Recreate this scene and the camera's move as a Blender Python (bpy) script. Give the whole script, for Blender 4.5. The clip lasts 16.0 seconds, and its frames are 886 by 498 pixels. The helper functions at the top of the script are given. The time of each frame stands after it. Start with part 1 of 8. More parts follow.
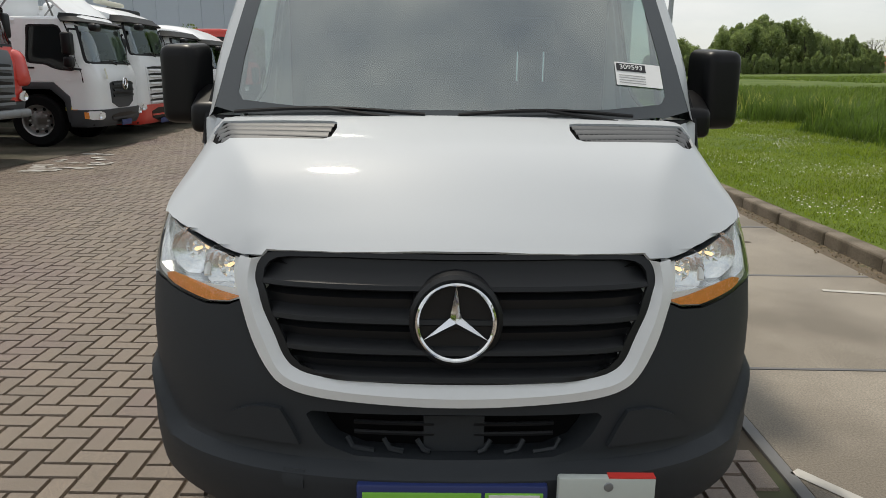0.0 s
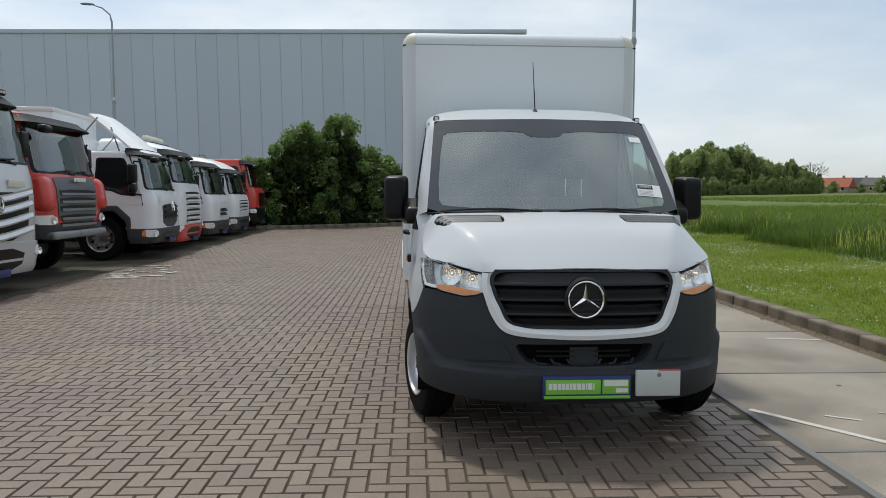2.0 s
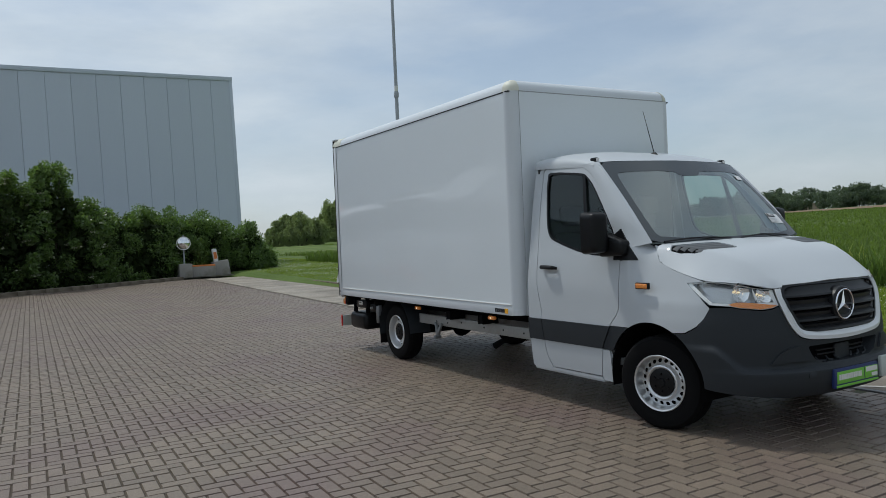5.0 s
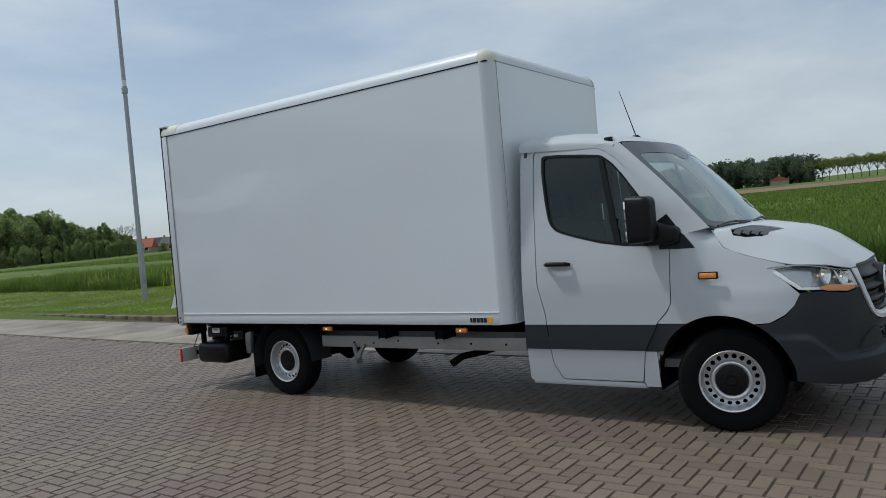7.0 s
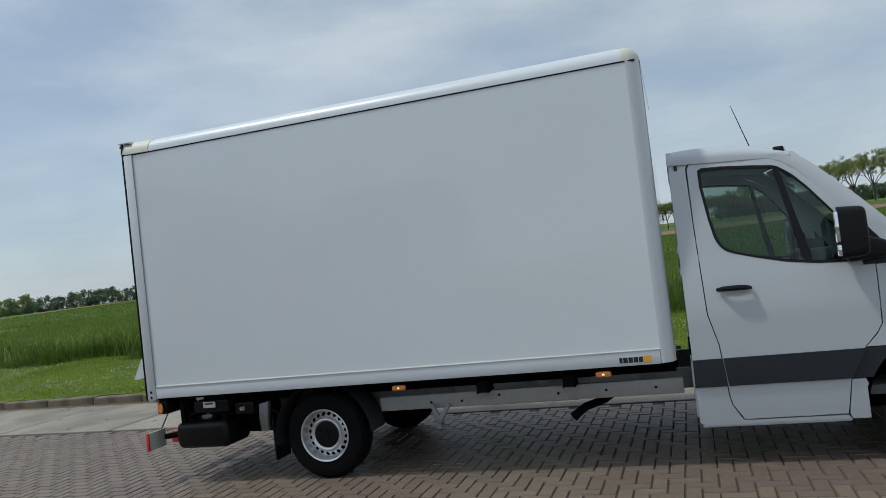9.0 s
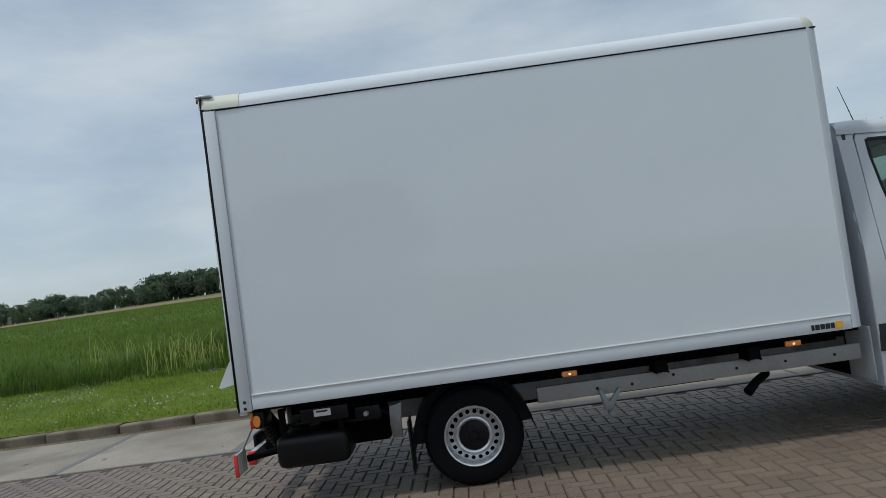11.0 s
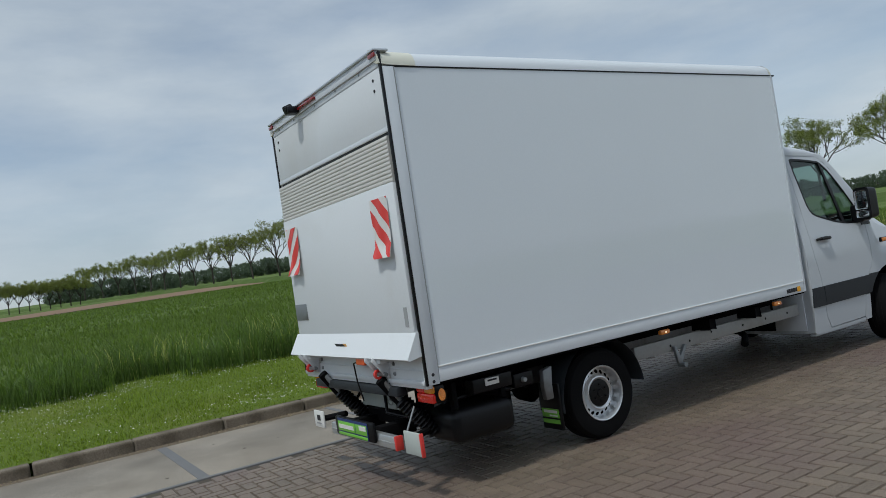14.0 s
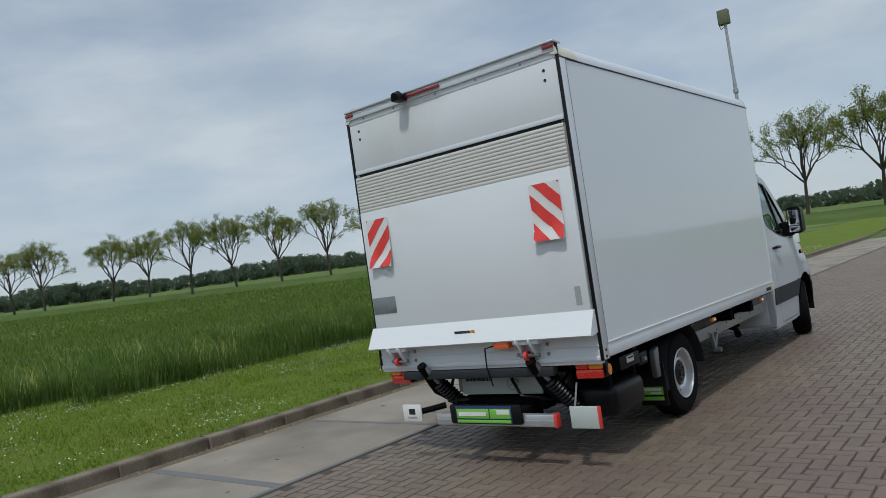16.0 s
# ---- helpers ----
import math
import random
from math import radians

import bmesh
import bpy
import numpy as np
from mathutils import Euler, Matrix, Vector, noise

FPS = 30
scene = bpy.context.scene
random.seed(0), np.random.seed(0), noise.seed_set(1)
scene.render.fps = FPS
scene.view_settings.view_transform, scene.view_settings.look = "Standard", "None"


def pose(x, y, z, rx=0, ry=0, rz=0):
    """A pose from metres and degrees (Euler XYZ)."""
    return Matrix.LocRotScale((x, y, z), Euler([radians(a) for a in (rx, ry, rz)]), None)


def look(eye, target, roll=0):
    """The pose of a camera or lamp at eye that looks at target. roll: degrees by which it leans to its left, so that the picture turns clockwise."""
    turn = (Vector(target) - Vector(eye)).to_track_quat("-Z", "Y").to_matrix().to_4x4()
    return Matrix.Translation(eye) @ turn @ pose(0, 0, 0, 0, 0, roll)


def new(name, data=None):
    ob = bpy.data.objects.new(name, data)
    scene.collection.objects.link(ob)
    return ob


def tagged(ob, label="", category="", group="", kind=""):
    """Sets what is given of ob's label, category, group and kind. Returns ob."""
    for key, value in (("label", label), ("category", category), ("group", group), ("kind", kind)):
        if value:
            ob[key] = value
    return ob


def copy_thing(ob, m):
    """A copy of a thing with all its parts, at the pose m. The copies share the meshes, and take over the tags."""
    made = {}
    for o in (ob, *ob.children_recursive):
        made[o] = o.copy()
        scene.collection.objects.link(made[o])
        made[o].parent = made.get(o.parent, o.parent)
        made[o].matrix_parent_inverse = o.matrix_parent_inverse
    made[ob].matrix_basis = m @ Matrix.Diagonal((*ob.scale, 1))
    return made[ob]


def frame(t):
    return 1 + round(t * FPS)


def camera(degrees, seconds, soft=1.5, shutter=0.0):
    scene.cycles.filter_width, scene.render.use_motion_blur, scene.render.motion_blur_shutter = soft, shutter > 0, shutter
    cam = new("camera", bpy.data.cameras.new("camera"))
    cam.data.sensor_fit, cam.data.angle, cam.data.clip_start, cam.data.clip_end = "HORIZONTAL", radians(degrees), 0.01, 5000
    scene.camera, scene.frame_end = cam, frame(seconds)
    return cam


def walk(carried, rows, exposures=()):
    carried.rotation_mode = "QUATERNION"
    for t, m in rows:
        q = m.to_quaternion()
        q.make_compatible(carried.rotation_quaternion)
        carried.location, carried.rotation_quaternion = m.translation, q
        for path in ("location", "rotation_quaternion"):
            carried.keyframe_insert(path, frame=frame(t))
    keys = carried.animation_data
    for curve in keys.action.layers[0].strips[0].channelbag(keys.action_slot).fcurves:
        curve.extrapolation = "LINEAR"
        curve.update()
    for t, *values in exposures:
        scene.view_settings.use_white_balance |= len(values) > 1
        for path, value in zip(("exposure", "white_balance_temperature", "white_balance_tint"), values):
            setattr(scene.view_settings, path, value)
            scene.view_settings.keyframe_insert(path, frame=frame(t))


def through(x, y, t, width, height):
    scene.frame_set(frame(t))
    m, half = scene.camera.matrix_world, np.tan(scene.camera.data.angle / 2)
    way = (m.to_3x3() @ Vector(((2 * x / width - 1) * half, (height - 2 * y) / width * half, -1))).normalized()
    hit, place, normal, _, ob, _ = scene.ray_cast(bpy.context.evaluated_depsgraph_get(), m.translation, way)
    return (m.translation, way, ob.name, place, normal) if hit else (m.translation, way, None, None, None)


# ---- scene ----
cam = camera(61.9, 16.0, soft=0.45)
PATH = [
    (0, (-0.231, -2.803, 1.554), (-0.178, -0.859, 1.089), 0.7),
    (0.5, (-0.311, -3.542, 1.477), (-0.235, -1.564, 1.187), 0.8),
    (1, (-0.403, -4.227, 1.472), (-0.321, -2.238, 1.272), 0.7),
    (1.5, (-0.704, -4.785, 1.493), (-0.605, -2.793, 1.335), 0.5),
    (2, (-1.286, -5.129, 1.504), (-1.138, -3.139, 1.363), 0.2),
    (2.5, (-2.016, -5.438, 1.489), (-1.774, -3.456, 1.371), -0.2),
    (3, (-2.784, -5.47, 1.481), (-2.411, -3.508, 1.371), -0.5),
    (3.5, (-3.563, -5.33, 1.5), (-3.067, -3.396, 1.399), -1.1),
    (4, (-4.232, -4.988, 1.507), (-3.593, -3.094, 1.424), -1.4),
    (4.5, (-4.834, -4.559, 1.511), (-3.993, -2.746, 1.459), -1.9),
    (5, (-5.304, -3.986, 1.508), (-4.268, -2.276, 1.479), -2.6),
    (7.5, (-6.324, -0.648, 1.548), (-4.577, 0.324, 1.525), -5.5),
    (8, (-6.353, 0.082, 1.558), (-4.529, 0.904, 1.58), -6.0),
    (8.5, (-6.423, 0.835, 1.555), (-4.544, 1.518, 1.601), -6.4),
    (9, (-6.449, 1.574, 1.547), (-4.53, 2.134, 1.609), -6.8),
    (9.5, (-6.445, 2.277, 1.53), (-4.498, 2.73, 1.602), -7.0),
    (10, (-6.364, 2.989, 1.489), (-4.392, 3.308, 1.563), -7.3),
    (12.5, (-5.971, 6.457, 1.49), (-4.058, 5.875, 1.524), -8.6),
    (13, (-5.768, 7.1, 1.516), (-3.919, 6.337, 1.529), -8.5),
    (13.5, (-5.535, 7.772, 1.528), (-3.772, 6.828, 1.557), -8.7),
    (14, (-5.214, 8.406, 1.503), (-3.548, 7.3, 1.551), -8.7),
    (14.5, (-4.86, 9.045, 1.514), (-3.303, 7.792, 1.571), -8.7),
    (15, (-4.429, 9.586, 1.495), (-2.98, 8.208, 1.56), -8.7),
    (15.5, (-3.953, 10.101, 1.516), (-2.611, 8.617, 1.574), -8.6),
    (16, (-3.4, 10.552, 1.527), (-2.179, 8.969, 1.582), -8.4),
]
EXPOSE = [(0.0, 0.19, 7050, 9), (1.0, 0.15, 6560, 8), (2.0, 0.15, 6480, 8), (3.0, 0.04, 6260, 7), (4.5, 0.02, 6250, 7), (5.0, -0.22, 6120, 6), (8.0, -0.19, 6080, 6), (9.0, -0.19, 6050, 5), (13.0, -0.21, 6030, 5), (16.0, -0.22, 6040, 6)]
walk(cam, [(t, look(eye, target, roll)) for t, eye, target, roll in PATH], EXPOSE)

# ---- light ----
SUN = Vector((-0.2, 0.5, 1.0)).normalized()
world = bpy.data.worlds.new("world")
scene.world = world
world.use_nodes = True
wn, wl = world.node_tree.nodes, world.node_tree.links
wn.clear()
w_out, w_bg = wn.new("ShaderNodeOutputWorld"), wn.new("ShaderNodeBackground")
w_sky = wn.new("ShaderNodeTexSky")
w_sky.sky_type, w_sky.sun_disc = "NISHITA", False
w_sky.sun_elevation = math.asin(SUN.z)
w_sky.sun_rotation = math.atan2(SUN.x, SUN.y)
w_sky.air_density, w_sky.dust_density, w_sky.ozone_density = 1.0, 1.0, 1.5
w_tc, w_map = wn.new("ShaderNodeTexCoord"), wn.new("ShaderNodeMapping")
w_map.inputs["Scale"].default_value = (1.0, 1.0, 3.2)
w_n1, w_n2 = wn.new("ShaderNodeTexNoise"), wn.new("ShaderNodeTexNoise")
w_n1.inputs["Scale"].default_value, w_n1.inputs["Detail"].default_value, w_n1.inputs["Roughness"].default_value = 2.2, 7.0, 0.55
w_n2.inputs["Scale"].default_value, w_n2.inputs["Detail"].default_value, w_n2.inputs["Roughness"].default_value = 4.2, 9.0, 0.58
w_puff = wn.new("ShaderNodeMapRange")
w_puff.inputs["From Min"].default_value, w_puff.inputs["From Max"].default_value = 0.36, 0.64
w_ramp = wn.new("ShaderNodeMapRange")
w_ramp.inputs["From Min"].default_value, w_ramp.inputs["From Max"].default_value = 0.33, 0.66
w_ramp.inputs["To Min"].default_value, w_ramp.inputs["To Max"].default_value = 0.45, 0.97
w_mix = wn.new("ShaderNodeMix")
w_mix.data_type = "RGBA"
w_cloud = wn.new("ShaderNodeMix")
w_cloud.data_type = "RGBA"
w_cloud.inputs[6].default_value, w_cloud.inputs[7].default_value = (7.1, 7.65, 8.25, 1), (8.45, 8.9, 9.35, 1)
wl.new(w_tc.outputs["Generated"], w_map.inputs["Vector"])
wl.new(w_map.outputs["Vector"], w_n1.inputs["Vector"])
wl.new(w_map.outputs["Vector"], w_n2.inputs["Vector"])
wl.new(w_n1.outputs["Fac"], w_ramp.inputs["Value"])
wl.new(w_ramp.outputs["Result"], w_mix.inputs[0])
wl.new(w_n2.outputs["Fac"], w_puff.inputs["Value"])
wl.new(w_puff.outputs["Result"], w_cloud.inputs[0])
wl.new(w_sky.outputs["Color"], w_mix.inputs[6])
wl.new(w_mix.outputs[2], w_bg.inputs["Color"])
# haze is brightest round the sun
w_dot, w_max, w_pow, w_fac, w_mul = wn.new("ShaderNodeVectorMath"), wn.new("ShaderNodeMath"), wn.new("ShaderNodeMath"), wn.new("ShaderNodeMath"), wn.new("ShaderNodeVectorMath")
w_dot.operation, w_max.operation, w_pow.operation, w_fac.operation, w_mul.operation = "DOT_PRODUCT", "MAXIMUM", "POWER", "MULTIPLY_ADD", "SCALE"
w_dot.inputs[1].default_value = SUN
w_max.inputs[1].default_value, w_pow.inputs[1].default_value = 0.0, 2.0
w_fac.inputs[1].default_value, w_fac.inputs[2].default_value = 0.40, 0.70
wl.new(w_tc.outputs["Generated"], w_dot.inputs[0])
wl.new(w_dot.outputs["Value"], w_max.inputs[0])
wl.new(w_max.outputs[0], w_pow.inputs[0])
wl.new(w_pow.outputs[0], w_fac.inputs[0])
wl.new(w_cloud.outputs[2], w_mul.inputs[0])
wl.new(w_fac.outputs[0], w_mul.inputs["Scale"])
wl.new(w_mul.outputs[0], w_mix.inputs[7])
w_bg.inputs["Strength"].default_value = 0.112
wl.new(w_bg.outputs["Background"], w_out.inputs["Surface"])

sun = new("sun", bpy.data.lights.new("sun", "SUN"))
sun.data.energy, sun.data.angle, sun.data.color = 2.0, radians(4.0), (1.0, 0.95, 0.87)
sun.matrix_basis = look(SUN * 60, (0, 0, 0))


# ---- materials ----
def mat(name, color, rough=0.5, metal=0.0, var=0.12, scale=3.0, fine=60.0, bump=0.0, bump_scale=None, coat=0.0,
        spec=0.5, island=0.0, dirt=None, dirt_at=0.6, stretch=(1, 1, 1), ob_random=0.0, speck=0.0):
    """A procedural surface: base colour with coarse and fine variation, relief, and an optional second colour in blotches."""
    m = bpy.data.materials.new(name)
    m.use_nodes = True
    n, l = m.node_tree.nodes, m.node_tree.links
    b = n["Principled BSDF"]
    b.inputs["Metallic"].default_value = metal
    b.inputs["Coat Weight"].default_value = coat
    b.inputs["Coat Roughness"].default_value = 0.04
    b.inputs["Specular IOR Level"].default_value = spec
    tc, mp = n.new("ShaderNodeTexCoord"), n.new("ShaderNodeMapping")
    mp.inputs["Scale"].default_value = stretch
    l.new(tc.outputs["Object"], mp.inputs["Vector"])
    big, small = n.new("ShaderNodeTexNoise"), n.new("ShaderNodeTexNoise")
    big.inputs["Scale"].default_value, big.inputs["Detail"].default_value = scale, 5.0
    small.inputs["Scale"].default_value, small.inputs["Detail"].default_value = fine, 4.0
    for x in (big, small):
        l.new(mp.outputs["Vector"], x.inputs["Vector"])
    add = n.new("ShaderNodeMath")
    add.operation = "ADD"
    l.new(big.outputs["Fac"], add.inputs[0])
    l.new(small.outputs["Fac"], add.inputs[1])
    last = add
    if island:
        geo, sc = n.new("ShaderNodeNewGeometry"), n.new("ShaderNodeMath")
        sc.operation = "MULTIPLY_ADD"
        sc.inputs[1].default_value = island / max(var, 1e-3)
        l.new(geo.outputs["Random Per Island"], sc.inputs[0])
        l.new(add.outputs[0], sc.inputs[2])
        off = n.new("ShaderNodeMath")
        off.operation = "SUBTRACT"
        off.inputs[1].default_value = 0.5 * island / max(var, 1e-3)
        l.new(sc.outputs[0], off.inputs[0])
        last = off
    if ob_random:
        inf, sc = n.new("ShaderNodeObjectInfo"), n.new("ShaderNodeMath")
        sc.operation = "MULTIPLY_ADD"
        sc.inputs[1].default_value = ob_random / max(var, 1e-3)
        l.new(inf.outputs["Random"], sc.inputs[0])
        l.new(last.outputs[0], sc.inputs[2])
        off = n.new("ShaderNodeMath")
        off.operation = "SUBTRACT"
        off.inputs[1].default_value = 0.5 * ob_random / max(var, 1e-3)
        l.new(sc.outputs[0], off.inputs[0])
        last = off
    val = n.new("ShaderNodeMath")
    val.operation = "MULTIPLY_ADD"
    val.inputs[1].default_value, val.inputs[2].default_value = var, 1.0 - var
    l.new(last.outputs[0], val.inputs[0])
    mul = n.new("ShaderNodeVectorMath")
    mul.operation = "SCALE"
    mul.inputs[0].default_value = color
    l.new(val.outputs[0], mul.inputs["Scale"])
    tint = mul.outputs[0]
    if dirt:
        dn, dr, dm = n.new("ShaderNodeTexNoise"), n.new("ShaderNodeMapRange"), n.new("ShaderNodeMix")
        dn.inputs["Scale"].default_value, dn.inputs["Detail"].default_value = scale * 0.6, 8.0
        dr.inputs["From Min"].default_value, dr.inputs["From Max"].default_value = dirt_at - 0.08, dirt_at + 0.12
        dm.data_type = "RGBA"
        dm.inputs[7].default_value = (*dirt, 1)
        l.new(mp.outputs["Vector"], dn.inputs["Vector"])
        l.new(dn.outputs["Fac"], dr.inputs["Value"])
        l.new(dr.outputs["Result"], dm.inputs[0])
        l.new(tint, dm.inputs[6])
        tint = dm.outputs[2]
    if speck:
        sn, sr, sm = n.new("ShaderNodeTexNoise"), n.new("ShaderNodeMapRange"), n.new("ShaderNodeVectorMath")
        sn.inputs["Scale"].default_value, sn.inputs["Detail"].default_value, sn.inputs["Roughness"].default_value = fine * 1.6, 3.0, 0.7
        sr.inputs["From Min"].default_value, sr.inputs["From Max"].default_value = 0.33, 0.67
        sr.inputs["To Min"].default_value, sr.inputs["To Max"].default_value = 1.0 - speck, 1.0 + speck
        sm.operation = "SCALE"
        l.new(mp.outputs["Vector"], sn.inputs["Vector"])
        l.new(sn.outputs["Fac"], sr.inputs["Value"])
        l.new(tint, sm.inputs[0])
        l.new(sr.outputs["Result"], sm.inputs["Scale"])
        tint = sm.outputs[0]
    l.new(tint, b.inputs["Base Color"])
    rr = n.new("ShaderNodeMapRange")
    rr.inputs["To Min"].default_value, rr.inputs["To Max"].default_value = max(rough - 0.06, 0.01), min(rough + 0.08, 1.0)
    l.new(small.outputs["Fac"], rr.inputs["Value"])
    l.new(rr.outputs["Result"], b.inputs["Roughness"])
    if bump:
        bn, bp = n.new("ShaderNodeTexNoise"), n.new("ShaderNodeBump")
        bn.inputs["Scale"].default_value, bn.inputs["Detail"].default_value = bump_scale or fine, 5.0
        bp.inputs["Strength"].default_value, bp.inputs["Distance"].default_value = 1.0, bump
        l.new(mp.outputs["Vector"], bn.inputs["Vector"])
        l.new(bn.outputs["Fac"], bp.inputs["Height"])
        l.new(bp.outputs["Normal"], b.inputs["Normal"])
        if coat:
            l.new(bp.outputs["Normal"], b.inputs["Coat Normal"])
    return m


def leafy(name, color, through=0.5, **more):
    """A thin leaf surface: part of the light passes through it."""
    m = mat(name, color, **more)
    n, l = m.node_tree.nodes, m.node_tree.links
    b, out = n["Principled BSDF"], n["Material Output"]
    t, mix = n.new("ShaderNodeBsdfTranslucent"), n.new("ShaderNodeMixShader")
    mix.inputs["Fac"].default_value = through
    tint = n.new("ShaderNodeVectorMath")
    tint.operation = "MULTIPLY"
    tint.inputs[1].default_value = (1.25, 1.3, 0.7)
    l.new(b.inputs["Base Color"].links[0].from_socket, tint.inputs[0])
    l.new(tint.outputs[0], t.inputs["Color"])
    l.new(b.outputs["BSDF"], mix.inputs[1])
    l.new(t.outputs["BSDF"], mix.inputs[2])
    l.new(mix.outputs["Shader"], out.inputs["Surface"])
    return m


def glass(name, color, rough=0.0, mirror=1.0, ior=2.2):
    """A thin pane: clear with a tint, and a sharp reflection that grows towards grazing angles."""
    m = bpy.data.materials.new(name)
    m.use_nodes = True
    n, l = m.node_tree.nodes, m.node_tree.links
    n.remove(n["Principled BSDF"])
    clear, gloss, mix, graze = n.new("ShaderNodeBsdfTransparent"), n.new("ShaderNodeBsdfGlossy"), n.new("ShaderNodeMixShader"), n.new("ShaderNodeLayerWeight")
    clear.inputs["Color"].default_value = (*color, 1)
    gloss.inputs["Roughness"].default_value = rough
    gloss.inputs["Color"].default_value = (mirror * 0.94, mirror, mirror * 0.98, 1)
    graze.inputs["Blend"].default_value = 0.5
    steep, share = n.new("ShaderNodeMath"), n.new("ShaderNodeMath")
    steep.operation, share.operation = "POWER", "MULTIPLY_ADD"
    steep.inputs[1].default_value = 4.5
    f0 = 1.5 * ((ior - 1) / (ior + 1)) ** 2
    share.inputs[1].default_value, share.inputs[2].default_value = 1 - f0, f0
    l.new(graze.outputs["Facing"], steep.inputs[0])
    l.new(steep.outputs[0], share.inputs[0])
    l.new(share.outputs[0], mix.inputs["Fac"])
    l.new(clear.outputs["BSDF"], mix.inputs[1])
    l.new(gloss.outputs["BSDF"], mix.inputs[2])
    l.new(mix.outputs["Shader"], n["Material Output"].inputs["Surface"])
    return m


def glowing(name, color, strength):
    m = mat(name, color, 0.3)
    b = m.node_tree.nodes["Principled BSDF"]
    b.inputs["Emission Color"].default_value = (*color, 1)
    b.inputs["Emission Strength"].default_value = strength
    return m


WHITE = mat("white_paint", (0.515, 0.54, 0.565), 0.42, var=0.03, scale=1.5, fine=180, coat=0.30, spec=0.12)
RAMPWHITE = mat("ramp_white_paint", (0.72, 0.745, 0.76), 0.5, var=0.06, scale=1.2, fine=60, spec=0.3, dirt=(0.62, 0.62, 0.60), dirt_at=0.66)
RIBALU = mat("ribbed_aluminium", (0.66, 0.64, 0.59), 0.45, 0.15, var=0.2, scale=4, fine=60, stretch=(0.15, 1, 1))
BEACON = mat("orange_beacon", (0.80, 0.13, 0.03), 0.35, var=0.1, coat=0.3)
BOXWHITE = mat("box_panel_white", (0.755, 0.795, 0.825), 0.4, var=0.05, scale=0.8, fine=90, coat=1.0, bump=0.003, bump_scale=1.7, spec=0.2)
ALU = mat("aluminium", (0.62, 0.64, 0.66), 0.38, 0.75, var=0.12, scale=5, fine=120)
ALUWHITE = mat("white_profile", (0.67, 0.70, 0.73), 0.34, var=0.05, scale=2, fine=70, coat=0.2)
CREAM = mat("cream_plastic", (0.66, 0.65, 0.55), 0.5, var=0.06)
DARK = mat("dark_grey_plastic", (0.026, 0.030, 0.035), 0.55, var=0.1, scale=4, fine=300, bump=0.0006, bump_scale=700, spec=0.3)
BLACK = mat("black_plastic", (0.006, 0.006, 0.007), 0.36, var=0.15, scale=6, fine=200, spec=0.25)
SATIN = mat("satin_black_grille", (0.011, 0.012, 0.014), 0.4, var=0.1, scale=6, fine=200, spec=0.35)
VOID = mat("underside_black", (0.005, 0.005, 0.0055), 0.9, var=0.25, scale=6, spec=0.1)
RUBBER = mat("tyre_rubber", (0.006, 0.006, 0.0065), 0.85, spec=0.12, var=0.25, scale=9, fine=150, bump=0.001, bump_scale=160)
SILVER = mat("wheel_silver", (0.70, 0.71, 0.72), 0.30, 0.75, var=0.08, scale=8)
SURROUND = mat("silver_grille_surround", (0.74, 0.755, 0.765), 0.34, 0.0, var=0.05, scale=5, coat=0.3)
CHROME = mat("chrome", (0.86, 0.87, 0.88), 0.08, 1.0, var=0.03)
STEEL = mat("galvanised_frame", (0.27, 0.285, 0.295), 0.5, 0.55, var=0.25, scale=5, fine=40, dirt=(0.12, 0.1, 0.08), dirt_at=0.6)
BEAM = mat("pale_beam_paint", (0.33, 0.33, 0.318), 0.5, 0.2, var=0.25, scale=4, fine=40, dirt=(0.22, 0.19, 0.15), dirt_at=0.6)
GLASS = glass("window_glass", (0.70, 0.84, 0.82), mirror=0.95, ior=2.55)
TINT = glass("side_window_glass", (0.46, 0.57, 0.52), ior=1.42)
LENS = glass("lamp_lens", (0.97, 0.98, 0.98), ior=1.45)
LAMPWHITE = mat("white_lamp_frame", (0.86, 0.86, 0.85), 0.25, var=0.03, scale=12, coat=0.4)
BACKING = mat("lamp_backing", (0.5, 0.51, 0.52), 0.22, 0.7, var=0.1, scale=20)
AMBER = mat("amber_lens", (0.85, 0.28, 0.05), 0.25, var=0.5, scale=30, fine=160, bump=0.003, bump_scale=150, coat=0.5)
LAMPGLOW = glowing("lit_bulb", (1.0, 0.74, 0.42), 1.0)
BOWL = mat("bright_lamp_bowl", (0.90, 0.91, 0.92), 0.12, 0.9, var=0.15, scale=40, bump=0.001, bump_scale=120)
RED = mat("red_lens", (0.88, 0.03, 0.018), 0.25, var=0.2, scale=25, coat=0.5)
TAILAMBER = mat("amber_tail_lens", (0.95, 0.36, 0.03), 0.2, var=0.1, scale=25, coat=0.5)
DULLRED = mat("dark_red_lens", (0.26, 0.012, 0.012), 0.25, var=0.2, scale=25, coat=0.5)
REDWHITE = mat("reflective_red", (0.72, 0.05, 0.04), 0.45, var=0.06)
PALE = mat("reflective_white", (0.75, 0.74, 0.71), 0.5, var=0.1, scale=12)
GREEN = mat("green_plate", (0.20, 0.52, 0.06), 0.42, var=0.05)
NAVY = mat("navy_print", (0.02, 0.035, 0.14), 0.42, var=0.05)
PAPER = mat("white_paper", (0.8, 0.8, 0.8), 0.7, var=0.04)
INK = mat("black_print", (0.015, 0.015, 0.02), 0.6, var=0.05)
GREYTXT = mat("grey_print", (0.35, 0.36, 0.36), 0.6, var=0.05)
